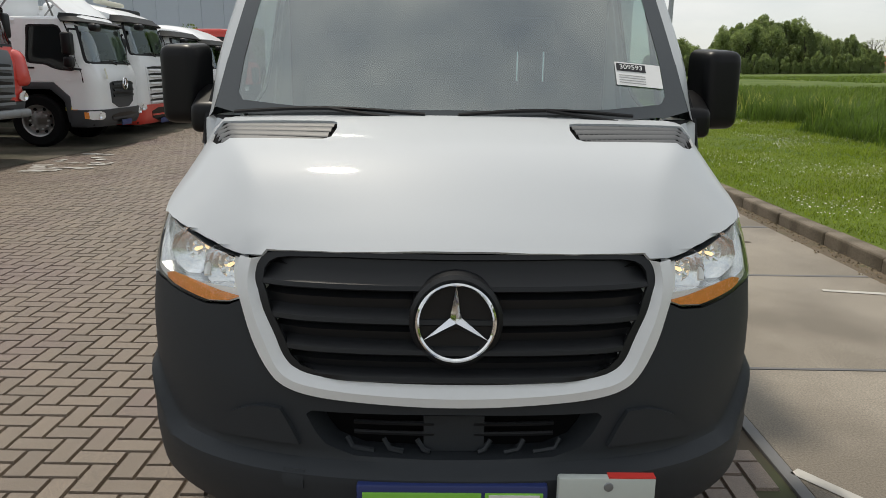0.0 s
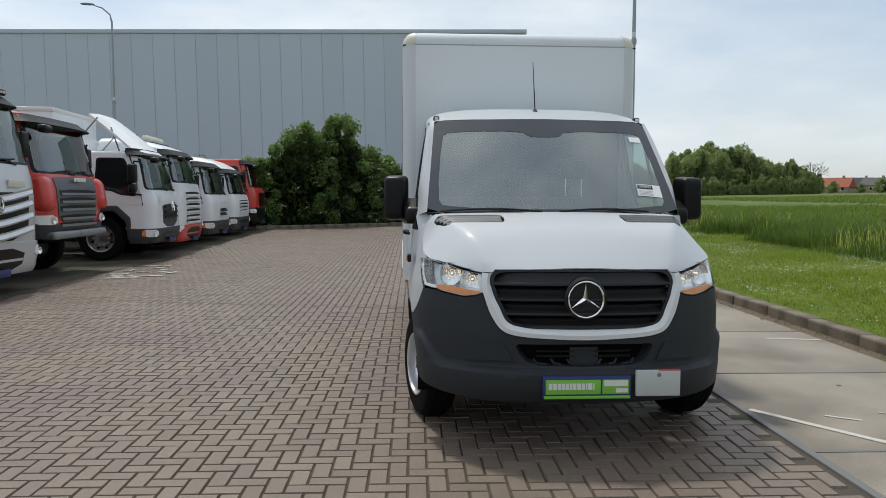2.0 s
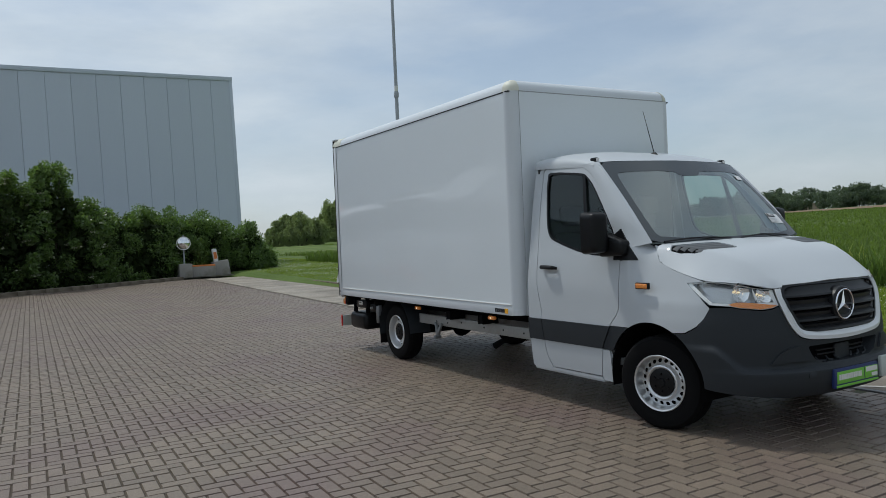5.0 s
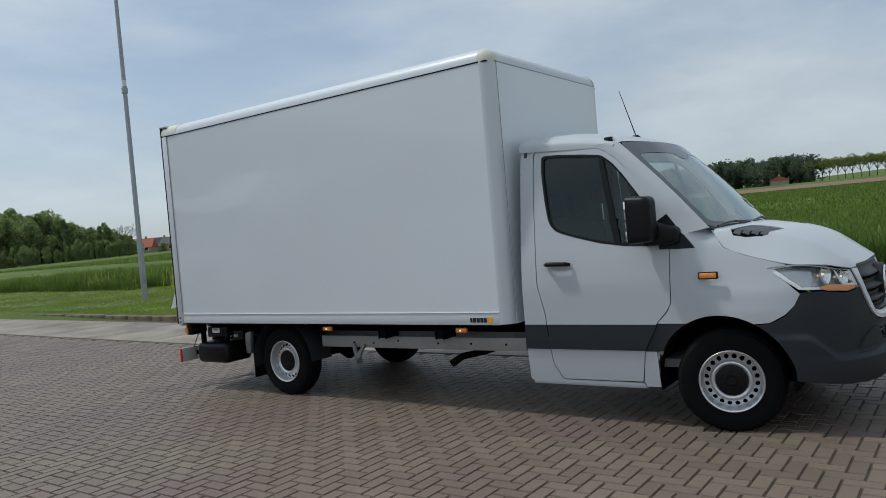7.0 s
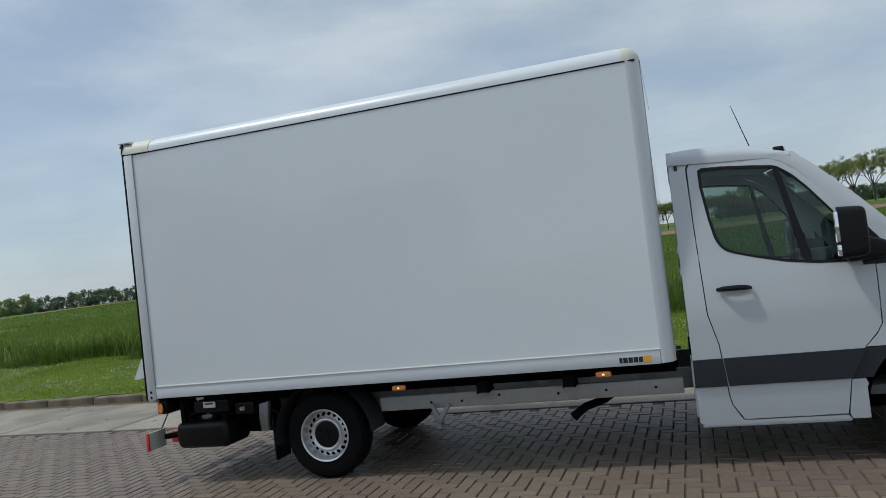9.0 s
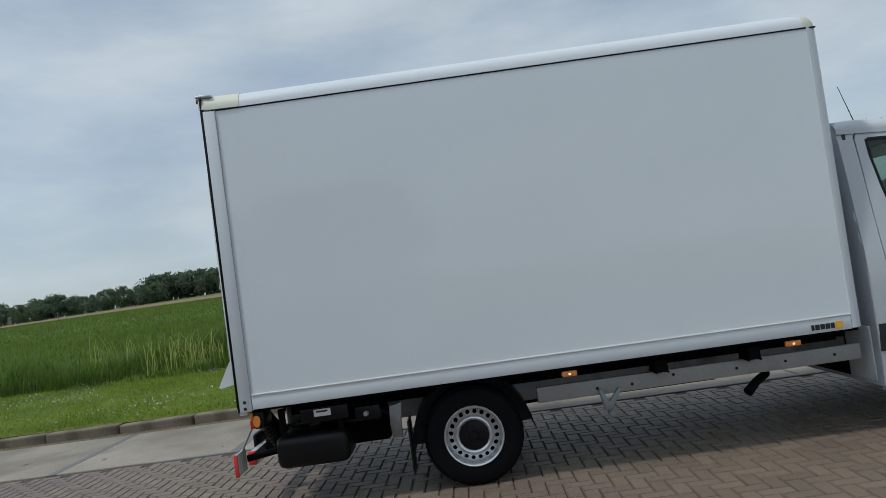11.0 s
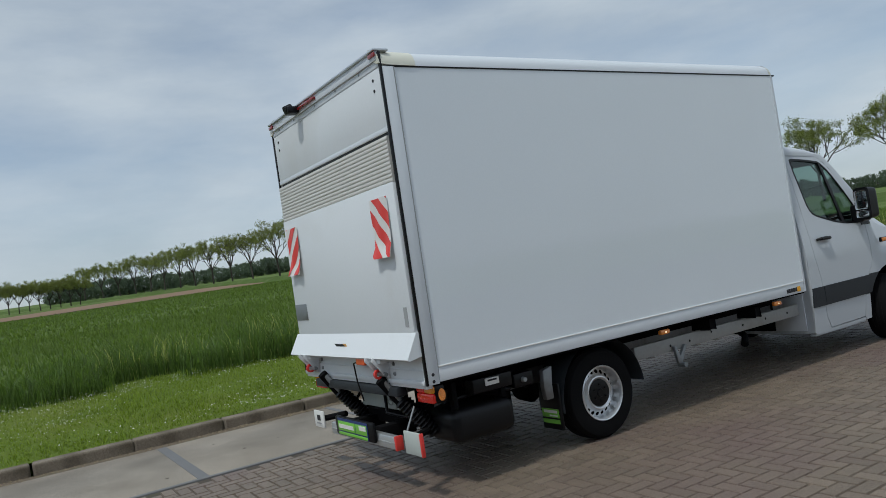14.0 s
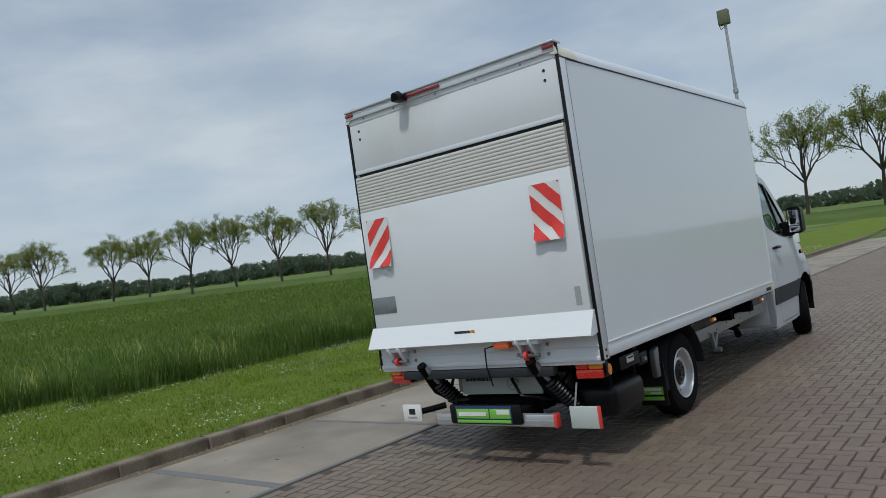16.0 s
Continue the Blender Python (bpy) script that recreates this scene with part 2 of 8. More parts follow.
ORANGE = mat("orange_print", (0.85, 0.42, 0.03), 0.5, var=0.08)
PLATEGREY = mat("pale_grey_plastic", (0.50, 0.54, 0.51), 0.5, var=0.06, scale=4)
SEAT = mat("dark_seat_fabric", (0.028, 0.029, 0.032), 0.9, var=0.2, scale=20, fine=300)
DASH = mat("dashboard_plastic", (0.13, 0.135, 0.14), 0.7, var=0.1, scale=8)


# ---- mesh builders ----
def lerp_table(table, v):
    if v <= table[0][0]:
        return table[0][1]
    for (a, p), (b, q) in zip(table, table[1:]):
        if v <= b:
            break
    else:
        return table[-1][1]
    i = table.index((a, p))

    def slope(k):
        if k == 0 or k == len(table) - 1:
            j = min(k, len(table) - 2)
            return (table[j + 1][1] - table[j][1]) / (table[j + 1][0] - table[j][0])
        e = (table[k][1] - table[k - 1][1]) / (table[k][0] - table[k - 1][0])
        f = (table[k + 1][1] - table[k][1]) / (table[k + 1][0] - table[k][0])
        return 2 * e * f / (e + f) if e * f > 0 else 0.0
    h, m0, m1 = b - a, slope(i), slope(i + 1)
    s = (v - a) / h
    return p * (1 + 2 * s) * (1 - s) ** 2 + q * s * s * (3 - 2 * s) + h * m0 * s * (1 - s) ** 2 - h * m1 * s * s * (1 - s)


def ease(a, b, v):
    s = min(max((v - a) / (b - a), 0.0), 1.0)
    return s * s * (3 - 2 * s)


def grid(n, m, close_u=False, close_v=False):
    """Quads over n rows of m points."""
    f = []
    for i in range(n if close_u else n - 1):
        for j in range(m if close_v else m - 1):
            a, b = i, (i + 1) % n
            c, d = j, (j + 1) % m
            f.append((a * m + c, a * m + d, b * m + d, b * m + c))
    return f


def bm_of(verts, faces):
    bm = bmesh.new()
    vs = [bm.verts.new(v) for v in verts]
    for f in faces:
        try:
            bm.faces.new([vs[i] for i in f])
        except ValueError:
            pass
    return bm


def b_box(x0, x1, y0, y1, z0, z1, bev=0.0, seg=2):
    bm = bmesh.new()
    bmesh.ops.create_cube(bm, size=1.0)
    for v in bm.verts:
        v.co = Vector((x0 + (v.co.x + 0.5) * (x1 - x0), y0 + (v.co.y + 0.5) * (y1 - y0), z0 + (v.co.z + 0.5) * (z1 - z0)))
    if bev:
        bmesh.ops.bevel(bm, geom=bm.edges[:], offset=bev, segments=seg, affect="EDGES", profile=0.5)
    return bm


def b_tube(points, r, n=10, caps=True):
    """A round bar along points; r is one radius or one for each point."""
    pts = [Vector(p) for p in points]
    rs = r if isinstance(r, (list, tuple)) else [r] * len(pts)
    verts, side = [], None
    for i, p in enumerate(pts):
        d = (pts[min(i + 1, len(pts) - 1)] - pts[max(i - 1, 0)]).normalized()
        if side is None:
            side = d.orthogonal().normalized()
        side = (side - d * side.dot(d)).normalized()
        up = d.cross(side)
        verts += [p + rs[i] * (math.cos(2 * math.pi * k / n) * side + math.sin(2 * math.pi * k / n) * up) for k in range(n)]
    faces = grid(len(pts), n, close_v=True)
    if caps:
        faces += [tuple(range(n))[::-1], tuple(range(len(pts) * n - n, len(pts) * n))]
    return bm_of(verts, faces)


def b_lathe(profile, n=24, m=Matrix(), close=False):
    """A profile of (radius, height) turned about z, then moved by m."""
    verts = [m @ Vector((r * math.cos(2 * math.pi * k / n), r * math.sin(2 * math.pi * k / n), h)) for r, h in profile for k in range(n)]
    bm = bm_of(verts, grid(len(profile), n, close_u=close, close_v=True))
    bmesh.ops.remove_doubles(bm, verts=bm.verts[:], dist=1e-5)
    return bm


def b_prism(poly, depth, m=Matrix(), bev=0.0):
    """A flat outline (x, y) with thickness along z from 0 to depth, then moved by m."""
    n = len(poly)
    verts = [Vector((x, y, 0)) for x, y in poly] + [Vector((x, y, depth)) for x, y in poly]
    faces = [tuple(range(n))[::-1], tuple(range(n, 2 * n))] + [(i, (i + 1) % n, n + (i + 1) % n, n + i) for i in range(n)]
    bm = bm_of(verts, faces)
    bmesh.ops.recalc_face_normals(bm, faces=bm.faces[:])
    if bev:
        bmesh.ops.bevel(bm, geom=[e for e in bm.edges], offset=bev, segments=2, affect="EDGES", profile=0.5)
    bm.transform(m)
    return bm


def inside(poly, x, y):
    hit, n = False, len(poly)
    for i in range(n):
        (ax, ay), (bx, by) = poly[i], poly[i - 1]
        if (ay > y) != (by > y) and x < (bx - ax) * (y - ay) / (by - ay) + ax:
            hit = not hit
    return hit


def smooth_loop(poly, times=1):
    """Rounds an outline by cutting its corners."""
    for _ in range(times):
        poly = [q for i in range(len(poly)) for a, b in [(poly[i], poly[(i + 1) % len(poly)])]
                for q in ((0.75 * a[0] + 0.25 * b[0], 0.75 * a[1] + 0.25 * b[1]), (0.25 * a[0] + 0.75 * b[0], 0.25 * a[1] + 0.75 * b[1]))]
    return poly


def smooth_line(line, times=1):
    """Rounds an open line, keeping its ends."""
    for _ in range(times):
        cut = [q for a, b in zip(line, line[1:]) for q in ((0.75 * a[0] + 0.25 * b[0], 0.75 * a[1] + 0.25 * b[1]), (0.25 * a[0] + 0.75 * b[0], 0.25 * a[1] + 0.75 * b[1]))]
        line = [line[0]] + cut[1:-1] + [line[-1]]
    return line


def rounded(poly, d):
    """Cuts each corner back by d and rounds it."""
    out = []
    for i, p in enumerate(poly):
        a, b = Vector(poly[i - 1]), Vector(poly[(i + 1) % len(poly)])
        p = Vector(p)
        for q in (a, b):
            k = min(d, 0.45 * (q - p).length)
            out.append(tuple(p + (q - p).normalized() * k))
        out.insert(-1, tuple((Vector(out[-1]) + Vector(out[-2])) * 0.25 + p * 0.5))
    return out


def split_edges(poly, step):
    out = []
    for i, a in enumerate(poly):
        b = poly[(i + 1) % len(poly)]
        n = max(1, math.ceil(math.dist(a, b) / step))
        out += [(a[0] + (b[0] - a[0]) * k / n, a[1] + (b[1] - a[1]) * k / n) for k in range(n)]
    return out


def thicken(bm, thick):
    """Adds a second skin at a distance behind the first, joined along the open edges."""
    bm.normal_update()
    rim = [e for e in bm.edges if len(e.link_faces) == 1]
    twin = {v: bm.verts.new(v.co - v.normal * thick) for v in bm.verts[:]}
    front = bm.faces[:]
    for e in rim:
        a, b = e.verts
        loop = e.link_faces[0].loops
        if next(l for l in loop if l.edge == e).vert != a:
            a, b = b, a
        bm.faces.new((b, a, twin[a], twin[b]))
    for f in front:
        bm.faces.new([twin[v] for v in reversed(f.verts)])


def b_sheet(fn, outline, step=0.05, thick=0.004, holes=(), flip=False):
    """A panel: the region inside an outline (less its holes) of the surface fn(a, b), with thickness."""
    from mathutils import geometry
    loops = [split_edges(p, step) for p in (outline, *holes)]
    pts, edges = [], []
    for lp in loops:
        k = len(pts)
        pts += lp
        edges += [(k + i, k + (i + 1) % len(lp)) for i in range(len(lp))]
    xs, ys = [p[0] for p in loops[0]], [p[1] for p in loops[0]]
    nx, ny = int((max(xs) - min(xs)) / step) + 1, int((max(ys) - min(ys)) / step) + 1
    ring = np.array(pts)
    for i in range(nx + 1):
        for j in range(ny + 1):
            p = (min(xs) + (i + 0.5 * (j % 2)) * step, min(ys) + j * step)
            if inside(loops[0], *p) and not any(inside(h, *p) for h in loops[1:]) and np.min(np.hypot(ring[:, 0] - p[0], ring[:, 1] - p[1])) > 0.45 * step:
                pts.append(p)
    vs, _, fs, *_ = geometry.delaunay_2d_cdt([Vector(p) for p in pts], edges, [], 0, 1e-6)
    keep = []
    for f in fs:
        c = sum((vs[i] for i in f), Vector((0, 0))) / len(f)
        if inside(loops[0], *c) and not any(inside(h, *c) for h in loops[1:]):
            keep.append(tuple(f)[::-1] if flip else tuple(f))
    bm = bm_of([fn(*v) for v in vs], keep)
    bmesh.ops.delete(bm, geom=[v for v in bm.verts if not v.link_faces], context="VERTS")
    if thick:
        thicken(bm, thick)
    return bm


def joined(*bms):
    """Several pieces of one part as one."""
    out = bmesh.new()
    me = bpy.data.meshes.new("joining")
    for b in bms:
        b.to_mesh(me)
        out.from_mesh(me)
        b.free()
    bpy.data.meshes.remove(me)
    return out


def mirrored(bm):
    out = bm.copy()
    bmesh.ops.scale(out, vec=(-1, 1, 1), verts=out.verts[:])
    bmesh.ops.reverse_faces(out, faces=out.faces[:])
    return out


def part(name, bm, material, parent=None, label="", smooth=35.0):
    """Links a bmesh as one mesh object, under a thing or a part where one is given."""
    me = bpy.data.meshes.new(name)
    bm.to_mesh(me)
    bm.free()
    if smooth:
        me.polygons.foreach_set("use_smooth", [True] * len(me.polygons))
        me.set_sharp_from_angle(angle=radians(smooth))
    me.materials.append(material)
    ob = new(name, me)
    if parent:
        ob.parent = parent
        ob.matrix_parent_inverse = Matrix()
    if label:
        ob["label"] = label
    return ob


def thing(name, label, category, at=Matrix(), group="", kind=""):
    ob = new(name)
    ob.matrix_basis = at
    return tagged(ob, label, category, group, kind)


def quick(name, verts, faces, material, parent=None, smooth=False):
    """A large mesh straight from lists."""
    me = bpy.data.meshes.new(name)
    me.from_pydata(verts, [], faces)
    if smooth:
        me.polygons.foreach_set("use_smooth", [True] * len(me.polygons))
    me.materials.append(material)
    ob = new(name, me)
    if parent:
        ob.parent = parent
        ob.matrix_parent_inverse = Matrix()
    return ob

# ---- ground ----
def rise(y):
    """The yard climbs gently towards the hall."""
    d = max(min(y, 45.0) - 7.0, 0.0)
    return 0.013 * d * d / (d + 3.0)


LANE = pose(2.5, 5.5, 0, 0, 0, -2.0) @ pose(-2.5, -5.5, 0)


def lifted(bm):
    for v in bm.verts:
        v.co.z += rise(v.co.y)
    return bm


def far_level(x, y):
    """Level of the land round the yard, whose paving falls slightly towards its gutter."""
    east = ease(5.0, 30.0, x)
    back = max(-y - 30.0, 0.0) * 0.008 * (1 - east)
    return 0.11 + 0.042 * min(max(x - 3.8, 0.0), 4.7) + 0.0158 * max(x - 8.5, 0.0) - 0.008 * min(y, 0.0) * east + 0.003 * min(max(y, 0.0), 180.0) * east + back + rise(y) * (1 - east) + 0.0135 * max(x - 60.0, 0.0) * (1 - ease(60.0, 220.0, y))


GRASS = mat("field_grass", (0.090, 0.134, 0.032), 0.9, var=0.5, scale=0.25, fine=6, bump=0.05, bump_scale=9, spec=0.15, dirt=(0.15, 0.19, 0.055), dirt_at=0.55)
VERGE = mat("verge_grass", (0.127, 0.179, 0.025), 0.9, var=0.45, scale=1.2, fine=40, bump=0.03, bump_scale=60, spec=0.15, dirt=(0.15, 0.185, 0.032), dirt_at=0.56)
CONCRETE = mat("concrete_lane", (0.265, 0.228, 0.180), 0.62, var=0.75, scale=1.5, fine=70, speck=0.34, bump=0.002, bump_scale=120, dirt=(0.165, 0.138, 0.104), dirt_at=0.52, spec=0.55)
GUTTER = mat("gutter_dirt", (0.13, 0.10, 0.068), 0.95, var=0.5, scale=4, fine=60, speck=0.35, dirt=(0.07, 0.085, 0.03), dirt_at=0.6)
KERB = mat("kerb_concrete", (0.185, 0.152, 0.115), 0.9, var=0.5, scale=4, fine=60, speck=0.3, dirt=(0.095, 0.076, 0.052), dirt_at=0.57, bump=0.004, bump_scale=70, ob_random=0.2)
SOILED = mat("jointing_sand", (0.072, 0.058, 0.043), 0.95, var=0.3, scale=2, fine=80, dirt=(0.06, 0.075, 0.03), dirt_at=0.66)
LINE = mat("white_road_paint", (0.50, 0.48, 0.44), 0.8, var=0.25, scale=6, fine=40, dirt=(0.33, 0.31, 0.28), dirt_at=0.58)
SLOT = mat("steel_joint_strip", (0.15, 0.148, 0.148), 0.7, 0.1, var=0.2, scale=6)
EARTH = mat("dark_leaf_litter", (0.045, 0.04, 0.026), 0.95, var=0.4, scale=2, fine=30, bump=0.02, bump_scale=25, dirt=(0.06, 0.07, 0.03), dirt_at=0.58)
BROWN = mat("bare_soil", (0.20, 0.125, 0.072), 0.95, var=0.3, scale=0.5, fine=9)


def sheet_xy(name, xs, ys, level, material, parent=None):
    verts = [(x, y, level(x, y)) for x in xs for y in ys]
    return quick(name, verts, [f[::-1] for f in grid(len(xs), len(ys))], material, parent, True)


def steps(a, b, n):
    return [a + (b - a) * i / n for i in range(n + 1)]


ground = sheet_xy("ground", [-1800, -600, -200, -90, -50, -25, -12, 0, 3.6, 3.72] + steps(4.2, 14, 14) + [20, 30, 45, 70, 110, 170, 260, 420, 800, 1800],
                  [-1800, -800, -400, -200, -120, -70, -40, -25, -15, -8, 0, 8, 15, 25, 40, 70, 120, 200, 400, 800, 1800],
                  lambda x, y: far_level(x, y) - (0.2 if x < 3.75 and y > -35 else 0.0), GRASS)
tagged(ground, "flat green pasture reaching to the horizon", "ground", kind="structure")

# the paved yard, the concrete lane along its edge and the kerb
def kerb_line(x):
    """The yard's back edge in front of the hedge."""
    return 28.7 + 0.52 * (x - 1.6)


BACK = [-26, -20, -12, -6, -2, 1.42]
YARD_Y = [-70, -20, 0, 6, 8, 10, 12, 14, 16, 18, 20, 22, 24, 26, 28, 30]
yard = quick("pavement", [(x + 0.5, min(y, max(kerb_line(x), 12.5)), -0.012 + rise(min(y, max(kerb_line(x), 12.5)))) for x in BACK for y in YARD_Y], [f[::-1] for f in grid(len(BACK), len(YARD_Y))], SOILED)
tagged(yard, "brown clay pavers laid in herringbone on sand", "pavement", kind="structure")

# concrete lane in slabs with dark joints, and its old paint lines
lane = sheet_xy("road", [1.42, 3.66], [-90, -20, 0, 6, 8, 10, 12, 15, 18, 22, 25, 28.9], lambda x, y: -0.03 + rise(y), SOILED)
lane.matrix_basis = LANE
tagged(lane, "worn grey concrete lane beside the kerb", "road", kind="structure")
edge_y = 6.75 - 1.95 * 35
while edge_y < 28:
    nxt = min(edge_y + 1.95, 28.8)
    part("slab", lifted(b_box(1.47, 3.44, edge_y + 0.012, nxt - 0.012, -0.06, 0.0, 0.006)), CONCRETE, lane)
    edge_y = nxt
for y, w in ((-2.99, 0.012), (-1.05, 0.014), (0.9, 0.012), (2.85, 0.02), (4.8, 0.03), (6.75, 0.05), (8.7, 0.045)):
    part("joint_strip", lifted(b_box(1.45, 3.42, y - w, y + w, -0.01, 0.003)), SLOT, lane)
for a, b in zip(range(-62, 28, 2), range(-60, 30, 2)):
    part("edge_gutter", lifted(b_box(3.43, 3.62, a, b, -0.06, -0.003)), GUTTER, lane)
part("edge_channel", b_box(1.41, 1.465, -62, 7.6, -0.04, 0.004, 0.003), SLOT, lane)


def stroke(x0, y0, x1, y1, w=0.05):
    d = Vector((x1 - x0, y1 - y0, 0))
    n = Vector((-d.y, d.x, 0)).normalized() * w / 2
    a, b = Vector((x0, y0, 0.004)), Vector((x1, y1, 0.004))
    part("paint_line", bm_of([a - n, b - n, b + n, a + n], [(0, 1, 2, 3)]), LINE, lane)


stroke(1.47, -0.18, 2.95, -2.2, 0.06)
stroke(2.86, 2.44, 3.40, 2.345, 0.055)
stroke(1.93, -0.34, 2.12, -0.46, 0.03)
stroke(2.35, -0.28, 2.7, -0.42, 0.03)
rng = np.random.default_rng(61)
for k in range(26):
    x, y, r = rng.uniform(1.6, 3.3), rng.uniform(-6, 14), rng.uniform(0.012, 0.045)
    part("stain", bm_of([(x + r * rng.uniform(0.6, 1.6) * math.cos(a), y + r * rng.uniform(0.5, 1.0) * math.sin(a), 0.003 + rise(y)) for a in [2 * math.pi * i / 9 for i in range(9)]], [tuple(range(9))]), SOILED, lane)
# grit, dead leaves and moss in the gutter
v, f = [], []
for k in range(5200):
    x, y, r, z = 3.62 - abs(rng.normal()) * 0.10, rng.uniform(-20, 27), rng.uniform(0.005, 0.02), (-0.003 if rng.random() < 0.8 else 0.004)
    z += rise(y)
    i, a, h = len(v), rng.uniform(0, 6.28), rng.uniform(0.2, 0.9)
    v += [(x + r * math.cos(a), y + r * math.sin(a), z), (x + r * math.cos(a + 2.2), y + r * math.sin(a + 2.2), z), (x + r * math.cos(a + 4.1), y + r * math.sin(a + 4.1), z), (x, y, z + r * h + 0.002)]
    f += [(i, i + 1, i + 3), (i + 1, i + 2, i + 3), (i + 2, i, i + 3)]
GRIT = mat("gutter_grit", (0.20, 0.155, 0.10), 0.95, var=0.3, scale=3, island=0.9)
grit = quick("gutter_grit", v, f, GRIT)
grit.matrix_basis = LANE
tagged(grit, "dead leaves and grit lying in the gutter", "debris", kind="stuff")

# kerb of separate blocks along the lane, bending round at the far end
kerb = thing("kerb", "weathered concrete kerb stones between lane and grass", "kerb", kind="structure")
block = b_box(3.62, 3.80, 0.004, 0.996, -0.12, 0.125, 0.022, 2)
me_kerb = bpy.data.meshes.new("kerb_stone")
block.to_mesh(me_kerb)
block.free()
me_kerb.materials.append(KERB)
for i in range(-42, 27):
    o = new("kerb_stone", me_kerb)
    o.parent, o.matrix_parent_inverse = kerb, Matrix()
    o.matrix_basis = LANE @ pose(random.uniform(-0.008, 0.008), i * 1.0, random.uniform(-0.006, 0.006) + rise(i), random.uniform(-0.3, 0.3), 0, random.uniform(-0.25, 0.25))
for i in range(32):
    o = new("kerb_stone", me_kerb)
    o.parent, o.matrix_parent_inverse = kerb, Matrix()
    x = 1.45 - 0.887 * i
    o.matrix_basis = pose(x, kerb_line(x), random.uniform(-0.006, 0.006) + 0.01 + rise(kerb_line(x)), 0, 0, 90 + 27.5) @ Matrix.Translation((-3.71, 0, 0))

# verge with short grass and daisies, then the taller field
verge = sheet_xy("verge", steps(3.78, 9.0, 12), steps(-60, 42, 66), lambda x, y: far_level(x, y) + 0.012 + 0.02 * noise.noise((x * 0.8, y * 0.8, 0)), VERGE)
verge.matrix_basis = LANE
tagged(verge, "mown grass verge scattered with white daisies", "grass", kind="structure")
bank = quick("bank", [p for x in (-40, -30, -20, -12, -6, -2, 1.4, 1.6, 3.8) for p in ((x, max(kerb_line(min(x, 1.6)) + 0.1, 8.0), 0.05 + rise(kerb_line(min(x, 1.6)))), (x, 34, 0.4), (x, 39, 0.4))], [f[::-1] for f in grid(9, 3)], EARTH)
tagged(bank, "rough grass strip in front of the hall", "grass", kind="structure")

# ---- the white box truck ----
SIDE = [(0.28, 0.972), (0.45, 0.99), (0.75, 1.008), (1.0, 1.008), (1.2, 0.992), (1.4, 0.963), (1.7, 0.922), (2.0, 0.872), (2.12, 0.845), (2.25, 0.78)]
NOSE = [(0.28, -0.86), (0.33, -0.91), (0.42, -0.945), (0.49, -0.95), (0.515, -0.93), (0.62, -0.928), (0.7, -0.925), (0.8, -0.912), (0.95, -0.892), (1.05, -0.862), (1.1, -0.83), (1.16, -0.77)]
CROWN = [(-0.87, 1.07), (-0.8, 1.122), (-0.69, 1.195), (-0.44, 1.312), (-0.175, 1.38), (0.1, 1.412)]
NN = 2.6


def u_x(x):
    return math.copysign(2 / math.pi * math.asin(min(abs(x) / 1.0, 1.0) ** (NN / 2)), x)


def u_y(y, side=1):
    if y >= -0.2:
        return side * (1.0 + (y + 0.2))
    return side * 2 / math.pi * math.acos(min((-0.2 - y) / 0.70, 1.0) ** (NN / 2))


def ring(u, z, out=0.0):
    """The outer skin below the bonnet: u runs from the nose (0) round the corner (1) and back along the flank."""
    s = abs(u)
    slim = 1 - ease(1.15, 1.45, s)
    w, d = lerp_table(SIDE, z) * (1 - slim * (0.012 * ease(0.8, 0.95, z) + 0.24 * max(z - 0.95, 0.0))) + out, -0.2 - lerp_table(NOSE, z) + out
    if s >= 1:
        return Vector((math.copysign(w, u), -0.2 + s - 1, z))
    th = s * math.pi / 2
    return Vector((math.copysign(w * math.sin(th) ** (2 / NN), u), -0.2 - d * max(math.cos(th), 0.0) ** (2 / NN), z))


def half_width(y):
    if y >= -0.2:
        return 0.992
    return 0.992 * max(1 - min((-0.2 - y) / 0.69, 0.995) ** NN, 1e-4) ** (1 / NN)


LINING = mat("grey_cab_lining", (0.045, 0.048, 0.05), 0.85, var=0.1, scale=6)
FRIT = mat("dark_glass_border", (0.055, 0.063, 0.070), 0.12, var=0.1, scale=6, spec=0.5)
DUSK = mat("grey_intake_plastic", (0.085, 0.088, 0.092), 0.5, var=0.1, scale=8)


def bonnet_m(y):
    return 4.0 + 5.0 * ease(-0.75, 0.0, y)


def corner_x(y, z):
    """Half the width of the nose's skin at (y, z)."""
    w = lerp_table(SIDE, z) * (1 - 0.012 * ease(0.8, 0.95, z) - 0.24 * max(z - 0.95, 0.0))
    return w * max(1 - min((-0.2 - y) / (-0.2 - lerp_table(NOSE, z)), 0.999) ** NN, 1e-3) ** (1 / NN)


def flank(y, z, out=0.0):
    """The side skin of cab and wings at (y, z), on the +x side."""
    low = ring(u_y(y), z).x
    if z > 0.95 and y < 0.25:
        m, zc = bonnet_m(y), lerp_table(CROWN, y)
        top = half_width(y) * max(1 - min((z - 0.95) / (zc - 0.95), 0.9999) ** m, 0.0) ** (1 / m) * (1 - 0.24 * (z - 0.95))
        low = low + (top - low) * (1 - ease(0.02, 0.25, y)) * ease(0.95, 1.02, z)
    return Vector((low + out, y, z))


CREST = np.polyfit([y for y, z in CROWN], [z for y, z in CROWN], 3)
SHUT = [(-0.82, 1.044), (-0.796, 1.050), (-0.773, 1.059), (-0.75, 1.066), (-0.69, 1.087), (-0.58, 1.108), (-0.45, 1.1195), (-0.318, 1.152), (-0.157, 1.201), (-0.016, 1.262), (0.03, 1.325), (0.065, 1.392)]


